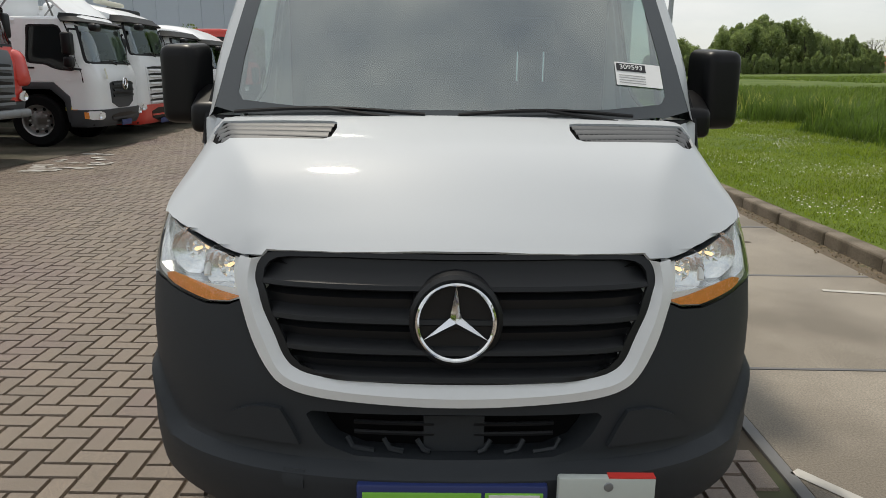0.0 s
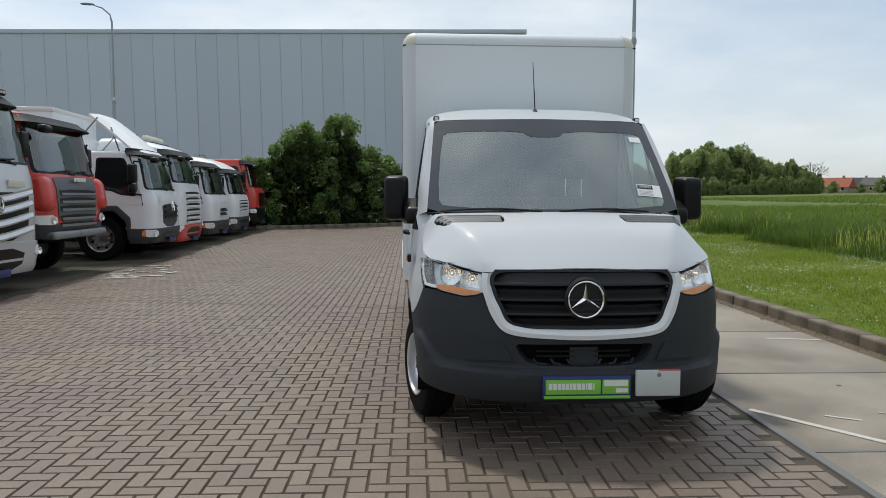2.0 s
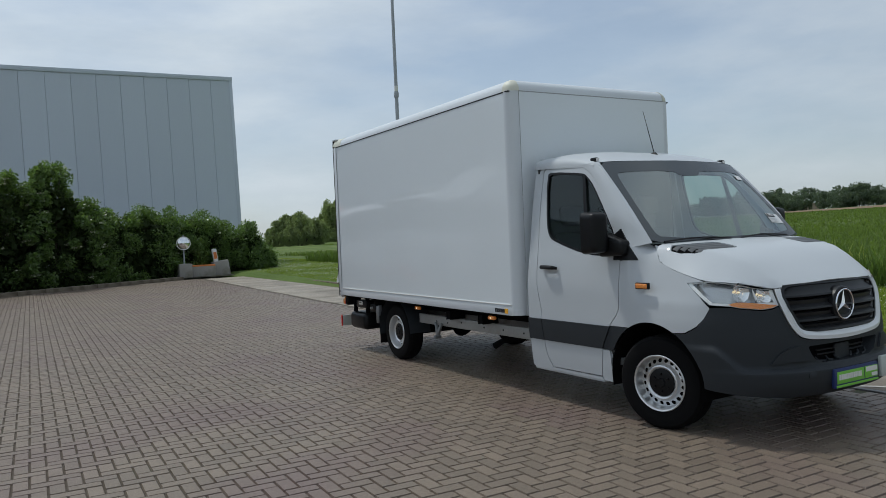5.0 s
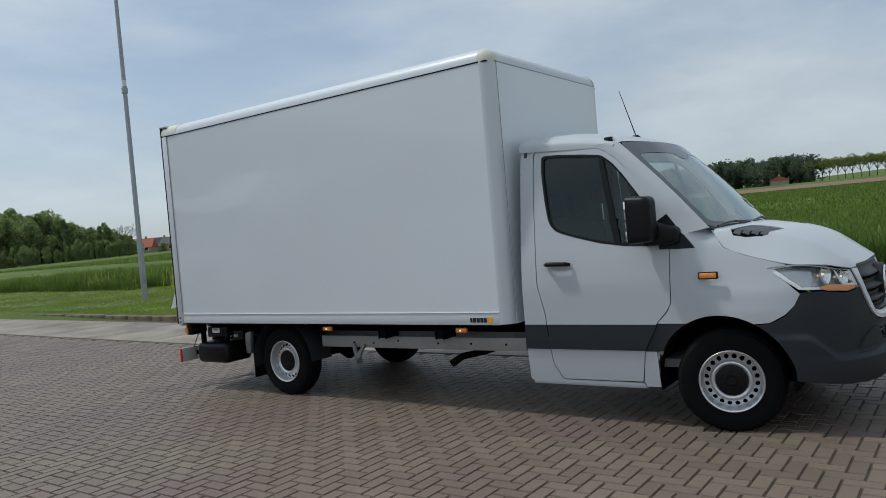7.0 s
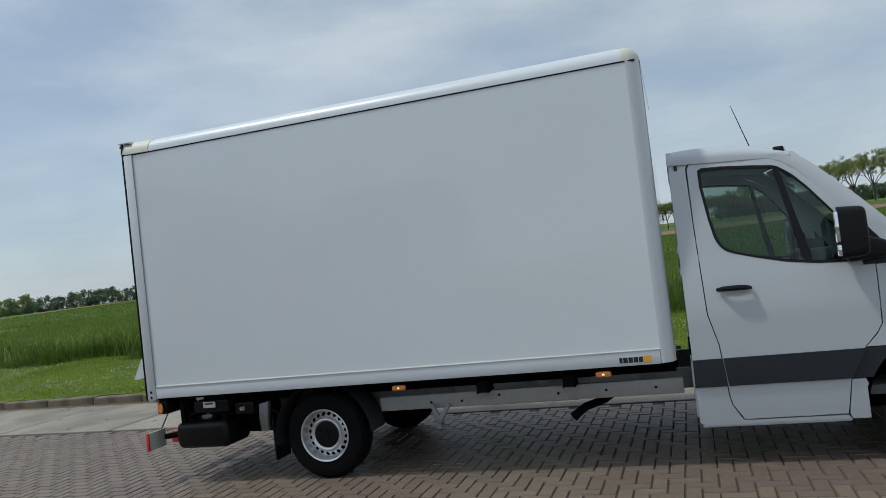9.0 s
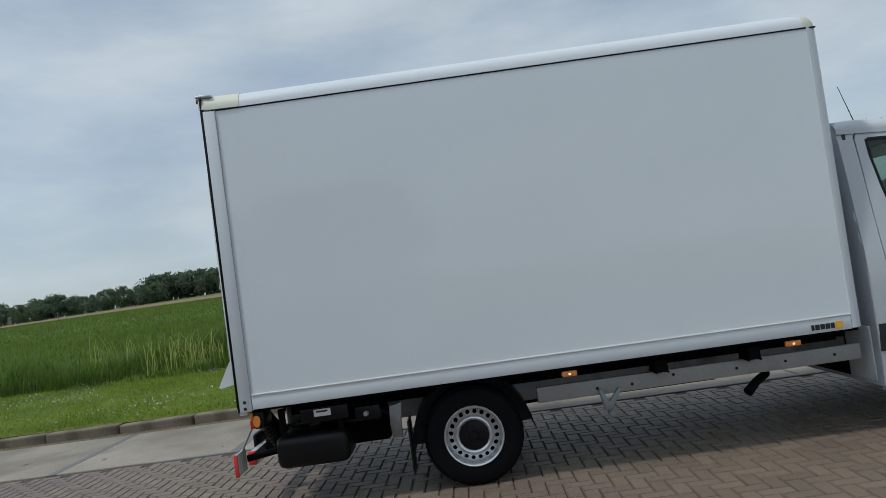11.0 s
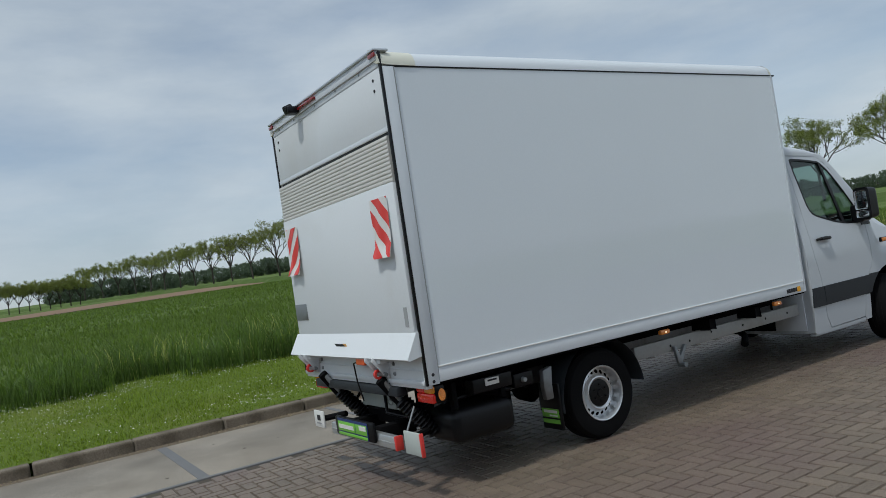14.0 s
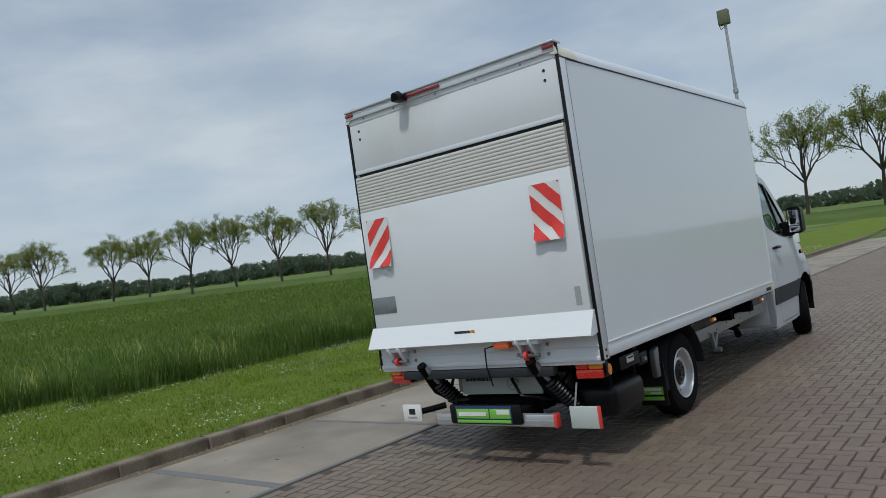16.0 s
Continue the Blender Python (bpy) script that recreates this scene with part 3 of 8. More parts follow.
def bonnet_edge(y):
    """Where the bonnet meets lamp and wing: half width and height."""
    z = lerp_table(SHUT, y)
    if y < -0.2:
        k = ease(-0.5, -0.36, y)
        return max((1 - k) * corner_x(y, z) + k * flank(y, z).x, 0.556), z
    return flank(y, z).x, z


def bonnet(x, y, out=0.0):
    """The bonnet's skin: a flat middle between two creases, and sides that fall away to lamps and wings."""
    xe, ze = bonnet_edge(y)
    zc, s = float(np.polyval(CREST, y)), abs(x)
    c = min(0.545 + 0.30 * ease(-0.95, 0.15, y), xe - 0.02)
    drop = 0.022 + 0.028 * ease(-0.5, -0.85, y)
    if s <= c:
        return Vector((x, y, zc - drop * (s / c) ** 2 + out))
    t = min((s - c) / (xe - c), 1.1)
    return Vector((x, y, zc - drop + (ze - zc + drop) * (0.78 * t + 0.22 * t * t) + out))


def arch(a0, a1, n=14, cy=0.03, cz=0.36, r=0.445):
    return [(cy + r * math.cos(radians(a0 + (a1 - a0) * i / n)), cz + r * math.sin(radians(a0 + (a1 - a0) * i / n))) for i in range(n + 1)]


van = thing("box_truck", "white delivery truck with box body and tail lift on brown pavers", "truck", pose(-0.127, -0.043, 0, 0, 0, -1.07))


def both(name, bm, material, parent=None, label=""):
    """One part on each side of the truck."""
    other = mirrored(bm)
    return part(name, bm, material, parent or van, label), part(name, other, material, parent or van, label)


# dark inner shell behind the panel joints
inner_ys = steps(0.5, 1.5, 8)
shell = bm_of([p for y in inner_ys for p in [flank(y, z, -0.045) for z in steps(0.32, 1.26, 10)]], grid(9, 11))
both("inner_panel", shell, BLACK)

# flanks: wing, doors, sills
wing = [(-0.42, 1.117), (-0.318, 1.149), (-0.157, 1.198), (-0.016, 1.258), (0.035, 1.33), (0.058, 1.392), (0.118, 1.403), (0.23, 1.37), (0.163, 1.27), (0.327, 1.27),
        (0.34, 0.892), (0.375, 0.83), (0.45, 0.75), (0.255, 0.75)] + arch(61, 120) + [(-0.291, 0.752), (-0.386, 0.803), (-0.445, 0.86), (-0.485, 0.932), (-0.40, 1.012), (-0.288, 1.108), (-0.35, 1.114)]
both("front_wing", b_sheet(flank, wing, 0.04, 0.01), WHITE)
both("wing_trim", b_sheet(flank, arch(60.5, 25.5, 8) + [(0.552, 0.552), (0.45, 0.742)], 0.04, 0.012), DARK)
both("sill_end", b_sheet(flank, [(0.475, 0.545), (0.556, 0.545), (0.59, 0.325), (0.575, 0.287), (0.47, 0.287)], 0.04, 0.02), WHITE)

door_line = [(0.333, 1.263), (0.347, 0.892), (0.38, 0.836), (0.456, 0.752), (0.562, 0.545), (0.6, 0.322), (1.24, 0.318), (1.305, 0.42), (1.318, 0.48), (1.345, 0.835), (1.395, 1.045),
             (1.41, 1.66), (1.408, 2.06), (1.39, 2.095), (1.33, 2.112), (0.98, 2.085), (0.86, 2.055), (0.79, 2.02), (0.709, 1.955), (0.582, 1.815), (0.44, 1.645), (0.345, 1.50)]
glass_line = smooth_loop([(1.355, 2.035), (1.30, 2.062), (0.86, 2.012), (0.80, 1.985), (0.70, 1.895), (0.53, 1.66), (0.40, 1.46), (0.372, 1.298), (0.75, 1.318), (1.16, 1.43), (1.25, 1.475), (1.30, 1.58)], 1)
stripe = [(0.452, 0.742), (0.556, 0.552), (1.316, 0.552), (1.334, 0.742)]
door_r = b_sheet(flank, door_line, 0.045, 0.012, holes=(glass_line,))
doors = both("door", door_r, WHITE)
frame_out = glass_line
frame_in = [(0.86 + (y - 0.86) * 0.955, 1.68 + (z - 1.68) * 0.945) for y, z in glass_line]
for k, d in enumerate(doors):
    sg = 1 if k == 0 else -1

    def f_side(y, z, out=0.0, sg=sg):
        p = flank(y, z, out)
        return Vector((sg * p.x, p.y, p.z))
    fl = sg < 0
    part("window_seal", b_sheet(lambda y, z: f_side(y, z, 0.002), frame_out, 0.05, 0.012, holes=(frame_in,), flip=fl), BLACK, d)
    part("window_pane", b_sheet(lambda y, z: f_side(y, z, -0.012), [(0.86 + (y - 0.86) * 0.97, 1.68 + (z - 1.68) * 0.96) for y, z in glass_line], 0.07, 0.0, flip=fl), TINT, d).visible_shadow = False
    part("window_divider", b_sheet(lambda y, z: f_side(y, z, 0.004), [(0.85, 2.0), (0.815, 1.985), (0.685, 1.325), (0.735, 1.325)], 0.05, 0.015, flip=fl), BLACK, d)
    part("side_trim", b_sheet(lambda y, z: f_side(y, z, 0.010), stripe, 0.05, 0.014, flip=fl), DARK, d)
    # handle with its shell
    hx = sg * 1.005
    shell_h = b_lathe([(0.0, 0.0), (0.6, 0.02), (0.95, 0.35), (1.0, 1.0)], 20, pose(hx, 1.20, 1.198, 0, 90 * sg, 0) @ Matrix.Diagonal((0.022, 0.10, -0.005, 1)))
    part("handle_shell", shell_h, WHITE, d)
    part("handle", b_tube([(sg * 1.004, 1.315, 1.205), (sg * 1.038, 1.28, 1.21), (sg * 1.04, 1.2, 1.21), (sg * 1.038, 1.13, 1.207), (sg * 1.004, 1.095, 1.2)], [0.012, 0.018, 0.019, 0.018, 0.012], 10), BLACK, d)
    part("mirror_triangle", b_sheet(lambda y, z: f_side(y, z, 0.007), [(0.168, 1.274), (0.342, 1.52), (0.42, 1.47), (0.40, 1.274)], 0.05, 0.016, flip=fl), BLACK, d)

# rear pillar of the cab and its back wall
pillar = [(1.418, 2.07), (1.416, 1.66), (1.402, 1.045), (1.352, 0.835), (1.325, 0.48), (1.312, 0.42), (1.248, 0.31), (0.6, 0.31), (0.58, 0.285), (1.50, 0.285), (1.535, 0.31), (1.53, 2.05), (1.52, 2.14), (1.40, 2.135), (0.97, 2.105),
          (0.86, 2.075), (0.85, 2.062), (0.98, 2.093), (1.33, 2.12), (1.40, 2.10)]
both("cab_rear_pillar", b_sheet(flank, pillar, 0.05, 0.02), WHITE)
both("pillar_trim", b_sheet(lambda y, z: flank(y, z, 0.010), [(1.342, 0.742), (1.324, 0.552), (1.537, 0.552), (1.532, 0.742)], 0.05, 0.014), DARK)
both("cab_step_edge", b_box(0.90, 0.966, 0.58, 1.52, 0.268, 0.29, 0.008), WHITE)
back = [(lerp_table(SIDE, z) - 0.004, z) for z in steps(0.3, 2.2, 14)]
part("cab_rear_wall", b_prism([(-x, z) for x, z in back] + [(x, z) for x, z in back[::-1]], 0.03, Matrix(((1, 0, 0, 0), (0, 0, 1, 1.5), (0, 1, 0, 0), (0, 0, 0, 1)))), WHITE, van)

def tunnel(cy, cz, r, x0, x1, a0, a1, n=16):
    v = [(x, cy + r * math.cos(radians(a0 + (a1 - a0) * i / n)), cz + r * math.sin(radians(a0 + (a1 - a0) * i / n))) for x in (x0, x1) for i in range(n + 1)]
    k = len(v)
    f = grid(2, n + 1)
    f.append(tuple(range(n + 1, 2 * n + 2)))
    return bm_of(v, f)


both("wheel_housing", tunnel(0.03, 0.36, 0.44, 0.985, 0.55, -12, 192), VOID)
part("engine_undertray", b_box(-0.52, 0.52, -0.74, 1.5, 0.32, 0.38, 0.02), VOID, van)

# windscreen, pillars, roof
def screen(x, z, out=0.0):
    t = (z - 1.39) / 0.70
    y = -0.005 + 0.60 * t - 0.02 * math.sin(math.pi * t) + (0.07 + 0.07 * t) * (abs(x) / 0.89) ** 2.2
    return Vector((x, y - out * 0.75, z + out * 0.66))


def screen_edge(z):
    return 0.892 - 0.075 * (z - 1.4) / 0.68


scr = [(0.0, 1.375)] + [(x, 1.375 + 0.03 * (x / 0.88) ** 2) for x in (0.3, 0.6, 0.8)] + [(0.885, 1.42)] + [(screen_edge(z), z) for z in (1.6, 1.8, 2.0)] + [(0.815, 2.06), (0.78, 2.085), (0.5, 2.095), (0.0, 2.1)]
scr = scr + [(-x, z) for x, z in scr[-2:0:-1]]
windscreen = part("windscreen", b_sheet(screen, scr, 0.08, 0.0), GLASS, van)
windscreen.visible_shadow = False
band_in = smooth_loop([(0.0, 1.415), (0.77, 1.43), (0.815, 1.49), (0.765, 1.955), (0.71, 1.995), (0.16, 2.0), (0.12, 1.955), (0.0, 1.95), (-0.12, 1.955), (-0.16, 2.0)] + [(-0.71, 1.995), (-0.765, 1.955), (-0.815, 1.49), (-0.77, 1.43)], 1)
part("windscreen_border", b_sheet(lambda x, z: screen(x, z, 0.002), scr, 0.06, 0.0, holes=(band_in,)), FRIT, windscreen)


def pillar_row(t):
    z = 1.40 + 0.68 * t
    a = screen(screen_edge(z) - 0.002, z, 0.002)
    yd = lerp_table([(1.27, 0.21), (1.40, 0.26), (1.50, 0.338), (1.645, 0.432), (1.815, 0.575), (1.955, 0.702), (2.02, 0.783), (2.06, 0.86), (2.1, 0.98)], z)
    zb = z - 0.035 * (1 - t)
    b = flank(yd, zb)
    k = ease(0.0, 0.3, t)
    mid = (a + b) / 2 + Vector((0.018, -0.03, 0.006)) * k
    q1, q3 = (a + mid) / 2 + Vector((0.006, -0.016, 0.003)) * k, (mid + b) / 2 + Vector((0.008, -0.008, 0)) * k
    return [a, q1, mid, q3, b]


apillar = bm_of([p for i in range(15) for p in pillar_row(i / 14)], grid(15, 5))
both("windscreen_pillar", apillar, WHITE)

ROOFLINE = [(0.57, 2.085), (0.63, 2.110), (0.75, 2.157), (0.92, 2.202), (1.13, 2.234), (1.34, 2.243), (1.535, 2.238)]


def roof(s, t):
    """s across from -1 to 1, t from the screen's top edge (0) to the back (1)."""
    ph = s * math.pi / 2
    x = math.copysign(abs(math.sin(ph)) ** (2 / 3.4), s)
    y0 = 0.60 + 0.14 * (abs(x) * 0.86 / 0.89) ** 2.2
    y = y0 + (1.535 - y0) * t
    zc = lerp_table(ROOFLINE, y - 0.10 * (1 - t) * abs(x) ** 2)
    base = 2.05 + 0.055 * t
    wid = 0.862
    return Vector((wid * x, y, base + (zc - base) * max(math.cos(ph), 0.0) ** (2 / 3.4)))


rv = [roof(-1 + 2 * j / 40, i / 14) for i in range(15) for j in range(41)]
part("roof", bm_of(rv, grid(15, 41)), WHITE, van)
both("roof_marker_lamp", b_box(0.772, 0.818, 0.75, 0.82, 2.085, 2.135, 0.012), BLACK)
both("marker_lens", b_box(0.781, 0.809, 0.744, 0.752, 2.10, 2.126, 0.003), PALE)
antenna = part("antenna", b_tube([(0, 0.862, 2.185), (0, 0.985, 2.60)], [0.005, 0.0025], 6), BLACK, van)
part("antenna_foot", b_lathe([(0.0, 0.035), (0.015, 0.035), (0.03, 0.012), (0.04, 0.0)], 16, pose(0, 0.87, 2.17) @ Matrix.Diagonal((0.8, 1.5, 1, 1))), BLACK, antenna)

# bonnet with two air intakes
edge = [(x, y) for x, y in ((0, -0.846), (0.2, -0.842), (0.33, -0.831), (0.43, -0.815), (0.487, -0.805), (0.515, -0.799), (0.532, -0.796), (0.546, -0.799))] + [(bonnet_edge(y)[0] - 0.001, y) for y in (-0.775, -0.76, -0.74, -0.69, -0.63, -0.58, -0.51, -0.45, -0.38, -0.318, -0.24, -0.157, -0.08, -0.016, 0.025)]
edge += [(0.87, 0.06), (0.8, 0.05), (0.6, 0.02), (0.3, -0.008), (0, -0.016)]
outline = edge + [(-s, y) for s, y in edge[-2:0:-1]]


def intake(sg):
    pts = []
    for x, y in ((0.43, -0.105), (0.60, -0.078), (0.82, -0.05), (0.85, -0.07), (0.84, -0.15), (0.80, -0.24), (0.77, -0.275), (0.62, -0.295), (0.43, -0.32), (0.405, -0.30), (0.395, -0.21), (0.405, -0.125)):
        pts.append((sg * x, y))
    return pts


hood = part("bonnet", b_sheet(bonnet, outline, 0.03, 0.008, holes=(intake(1), intake(-1))), WHITE, van)
part("bonnet_lining", b_sheet(lambda s, y: bonnet(s, y, -0.05), [(s * 0.97, y * 0.99) for s, y in outline], 0.08, 0.0), VOID, van)
for sg in (1, -1):
    cell = part("air_intake", b_sheet(lambda x, y: bonnet(x, y, -0.016), intake(sg), 0.03, 0.0), VOID, hood, "dark gridded air intake" if sg > 0 else "dark slatted air intake")
    for k in range(4):
        y0 = lambda x, k=k: -0.128 + 0.065 * (x - 0.4) / 0.45 - 0.058 * k * (1 - 0.15 * (x - 0.4) / 0.45)
        xs = steps(0.41 + 0.004 * k, 0.835 - 0.018 * k, 10)
        deep = 0.044
        prof = [(0.0, -0.007), (deep * 0.12, -0.003), (deep * 0.88, -0.003), (deep, -0.007)]
        pts = [bonnet(sg * x, y0(x) - dy, dz) for x in xs for dy, dz in prof]
        part("louvre", bm_of(pts, [f if sg < 0 else f[::-1] for f in grid(11, 4)]), DUSK, cell)
        if sg > 0 and k < 3:
            for i in range(22):
                x = 0.425 + 0.018 * i
                part("grid_bar", b_tube([bonnet(x, y0(x) - 0.03, -0.012), bonnet(x, y0(x) - 0.062, -0.012)], 0.003, 4), DUSK, cell)

# grille: surround, opening with louvres, badge
def face(x, z, out=0.0):
    return ring(u_x(x), z, out)


g_in = [(0.0, 1.079), (0.343, 1.081), (0.506, 1.076), (0.545, 1.07), (0.566, 1.058), (0.577, 1.04), (0.577, 1.0), (0.558, 0.966), (0.543, 0.92), (0.522, 0.884), (0.5, 0.845), (0.478, 0.795), (0.447, 0.766), (0.384, 0.749), (0.245, 0.741), (0.0, 0.737)]
g_mid = [(0.582, 1.056), (0.5825, 1.04), (0.583, 1.0), (0.57, 0.955), (0.555, 0.905), (0.535, 0.865), (0.513, 0.82), (0.486, 0.765), (0.447, 0.738), (0.384, 0.725), (0.245, 0.713), (0.0, 0.704)]
g_out = [(0.622, 1.058), (0.622, 1.04), (0.62, 1.01), (0.607, 0.96), (0.589, 0.91), (0.574, 0.87), (0.551, 0.82), (0.519, 0.764), (0.479, 0.722), (0.4, 0.699), (0.245, 0.688), (0.0, 0.677)]
lines = [[(-x, z) for x, z in g] + g[-2::-1] for g in (g_in[4:], g_mid, g_out)]
rows = [[face(x, z, o) for (x, z), o in zip(smooth_line(g, 3), [o] * 999)] for g, o in ((lines[0], -0.075), (lines[0], -0.002), (lines[1], 0.016), (lines[2], 0.012), (lines[2], -0.02))]
part("grille_surround", bm_of(sum(rows, []), grid(5, len(rows[0]))), SURROUND, van, "silver-white strip round the grille")
hole = g_in + [(-x, z) for x, z in g_in[-2:0:-1]]
grille = part("grille", b_sheet(lambda x, z: face(x, z, -0.055), [(x * 1.04, z) for x, z in hole], 0.06, 0.0), VOID, van)


part("grille_rim", b_sheet(lambda x, z: face(x, z, -0.003), [(x * 1.005, z) for x, z in hole], 0.03, 0.01, holes=([(x * 0.955, 0.908 + (z - 0.908) * 0.93) for x, z in hole],)), SATIN, grille)
MOUTH = [(0.737, 0.36), (0.749, 0.39), (0.766, 0.449), (0.795, 0.479), (0.845, 0.502), (0.884, 0.524), (0.92, 0.545), (0.966, 0.560), (1.0, 0.578), (1.04, 0.578), (1.06, 0.565), (1.079, 0.53), (1.1, 0.53)]


def louvre(z0, z1):
    """A broad hollow blade with a thin lip along its foot, running from wall to wall of the opening."""
    prof = [(z1, -0.034), (z1 - 0.012, -0.014), ((z0 + z1) / 2, -0.024), (z0 + 0.03, -0.012), (z0 + 0.018, 0.005), (z0 + 0.006, 0.007), (z0, -0.002), (z0 + 0.004, -0.034)]
    v = [face(lerp_table(MOUTH, z) * (2 * i / 28 - 1), z, o - 0.012 * ease(0.8, 1.0, abs(2 * i / 28 - 1))) for i in range(29) for z, o in prof]
    return bm_of(v, grid(29, len(prof)))


for z0, z1 in ((0.985, 1.085), (0.897, 0.975), (0.815, 0.888), (0.742, 0.806)):
    part("louvre", louvre(z0, z1), SATIN, grille)
bx = Matrix(((1, 0, 0, 0), (0, 0, -1, -0.885), (0, 1, 0, 0.913), (0, 0, 0, 1)))
badge = part("badge", b_lathe([(0.0, 0.012), (0.1, 0.014), (0.118, 0.03), (0.128, 0.02), (0.13, -0.03)], 40, bx), SATIN, van)
part("badge_ring", b_lathe([(0.098, 0.018), (0.1, 0.034), (0.105, 0.039), (0.11, 0.036), (0.113, 0.02)], 48, bx), CHROME, badge, "chrome ring with a three-pointed shape inside")
arms = []
for a in (90, 210, 330):
    c, s = math.cos(radians(a)), math.sin(radians(a))
    n1, n2 = (-s, c), (s, -c)
    tip = (0.101 * c, 0.101 * s)
    w = 0.017
    v = [(tip[0], tip[1], 0.026), (w * n1[0] + 0.004 * c, w * n1[1] + 0.004 * s, 0.018), (0, 0, 0.036), (w * n2[0] + 0.004 * c, w * n2[1] + 0.004 * s, 0.018)]
    arms.append(bm_of([bx @ Vector(p) for p in v], [(0, 2, 1), (0, 3, 2)]))
part("badge_spokes", joined(*arms), CHROME, badge, smooth=0)

# bumper
def bulge(u, z):
    s = abs(u)
    zl = 0.505 + 0.155 * ease(0.56, 0.80, s)
    return 0.032 * ease(-0.022, 0.026, zl - z) * (1 - 0.75 * ease(0.7, 0.95, s))


def bumper_skin(u, z, out=0.0):
    return ring(u, z, out + bulge(u, z))


low = [(u_x(0), 0.305), (u_x(0.3), 0.305), (u_x(0.6), 0.312), (u_x(0.85), 0.335), (u_y(-0.55), 0.352), (u_y(-0.45), 0.362)]
side_up = [(u_y(y), z) for y, z in arch(179, 122, 10)]
top = [(u_y(y), z) for y, z in ((-0.291, 0.745), (-0.386, 0.796), (-0.445, 0.863), (-0.488, 0.938))] + [(u_x(x), z) for x, z in ((0.883, 0.939), (0.851, 0.929), (0.784, 0.918), (0.724, 0.911), (0.651, 0.919), (0.613, 0.937))]
top += [(u_x(x + 0.003), z - 0.003) for x, z in g_out[4:]]
half = low + side_up + top
bump_line = half + [(-u, z) for u, z in half[-2:0:-1]]
mouth = [(u_x(x), z) for x, z in ((0.40, 0.652), (0.415, 0.64), (0.39, 0.59), (0.36, 0.555), (0.28, 0.528), (0.0, 0.522))]
mouth = [(0.0, 0.654)] + mouth + [(-u, z) for u, z in mouth[-2::-1]]
bumper = part("front_bumper", b_sheet(bumper_skin, bump_line, 0.014, 0.012, holes=(mouth,)), DARK, van)
part("lower_intake", b_sheet(lambda u, z: ring(u, z, -0.09), [(u * 1.15, 0.58 + (z - 0.58) * 1.25) for u, z in mouth], 0.06, 0.0), VOID, bumper)
rim = [bumper_skin(u, z) for u, z in split_edges(mouth, 0.03)]
rim_in = [ring(u * 1.02, z, -0.085) for u, z in split_edges(mouth, 0.03)]
part("intake_wall", bm_of(rim + rim_in, grid(2, len(rim), close_v=True)), DARK, bumper)
for z in (0.605, 0.575):
    for x0, x1 in ((-0.30, -0.06), (0.06, 0.30)):
        part("intake_slat", b_tube([ring(u_x(x), z, -0.05) for x in steps(x0, x1, 6)], 0.007, 6), SATIN, bumper)
part("intake_post", b_sheet(lambda u, z: ring(u, z, -0.045), [(-0.028, 0.63), (0.028, 0.63), (0.028, 0.525), (-0.028, 0.525)], 0.03, 0.01), DARK, bumper)
for x in (-0.3, -0.19, -0.09, 0.09, 0.19, 0.3):
    part("intake_fin", b_tube([ring(u_x(x + 0.02 * math.copysign(1, x)), 0.56, -0.045), ring(u_x(x), 0.535, -0.035), ring(u_x(x * 0.78), 0.53, -0.03)], 0.008, 6), DARK, bumper)
fog = [(u_x(x), z) for x, z in ((0.43, 0.556), (0.572, 0.556), (0.70, 0.546), (0.685, 0.57), (0.66, 0.598), (0.63, 0.622), (0.60, 0.638), (0.56, 0.652), (0.53, 0.657), (0.48, 0.655), (0.455, 0.61))]
for sg in (1, -1):
    part("fog_lamp_blank", b_sheet(lambda u, z: ring(sg * u, z, 0.016), fog, 0.03, 0.02, flip=sg < 0), DARK, bumper)
part("tow_cover", b_sheet(lambda u, z: bumper_skin(u, z, 0.004), [(u_x(x), z) for x, z in ((-0.41, 0.497), (-0.47, 0.497), (-0.47, 0.445), (-0.41, 0.445))], 0.03, 0.008), DARK, bumper)

# headlamps
lamp = [(u_x(x), z) for x, z in ((0.631, 1.050), (0.625, 1.004), (0.612, 0.962), (0.607, 0.944), (0.651, 0.927), (0.724, 0.918), (0.784, 0.926), (0.851, 0.936), (0.883, 0.947))] + [(u_y(y), z) for y, z in ((-0.485, 0.957), (-0.40, 1.02), (-0.292, 1.104), (-0.36, 1.114), (-0.46, 1.120), (-0.58, 1.111), (-0.69, 1.089), (-0.75, 1.066))]
mid_u, mid_z = sum(u for u, z in lamp) / len(lamp), sum(z for u, z in lamp) / len(lamp)
clear = [(mid_u + (u - mid_u) * 0.90, max(mid_z + (z - mid_z) * 0.86 + 0.006, 0.965)) for u, z in lamp]
strip = [(u_x(x), z) for x, z in ((0.612, 0.947), (0.651, 0.931), (0.724, 0.922), (0.784, 0.93), (0.851, 0.94), (0.883, 0.951), (0.892, 0.962), (0.859, 0.974), (0.81, 0.972), (0.758, 0.966), (0.68, 0.954))]
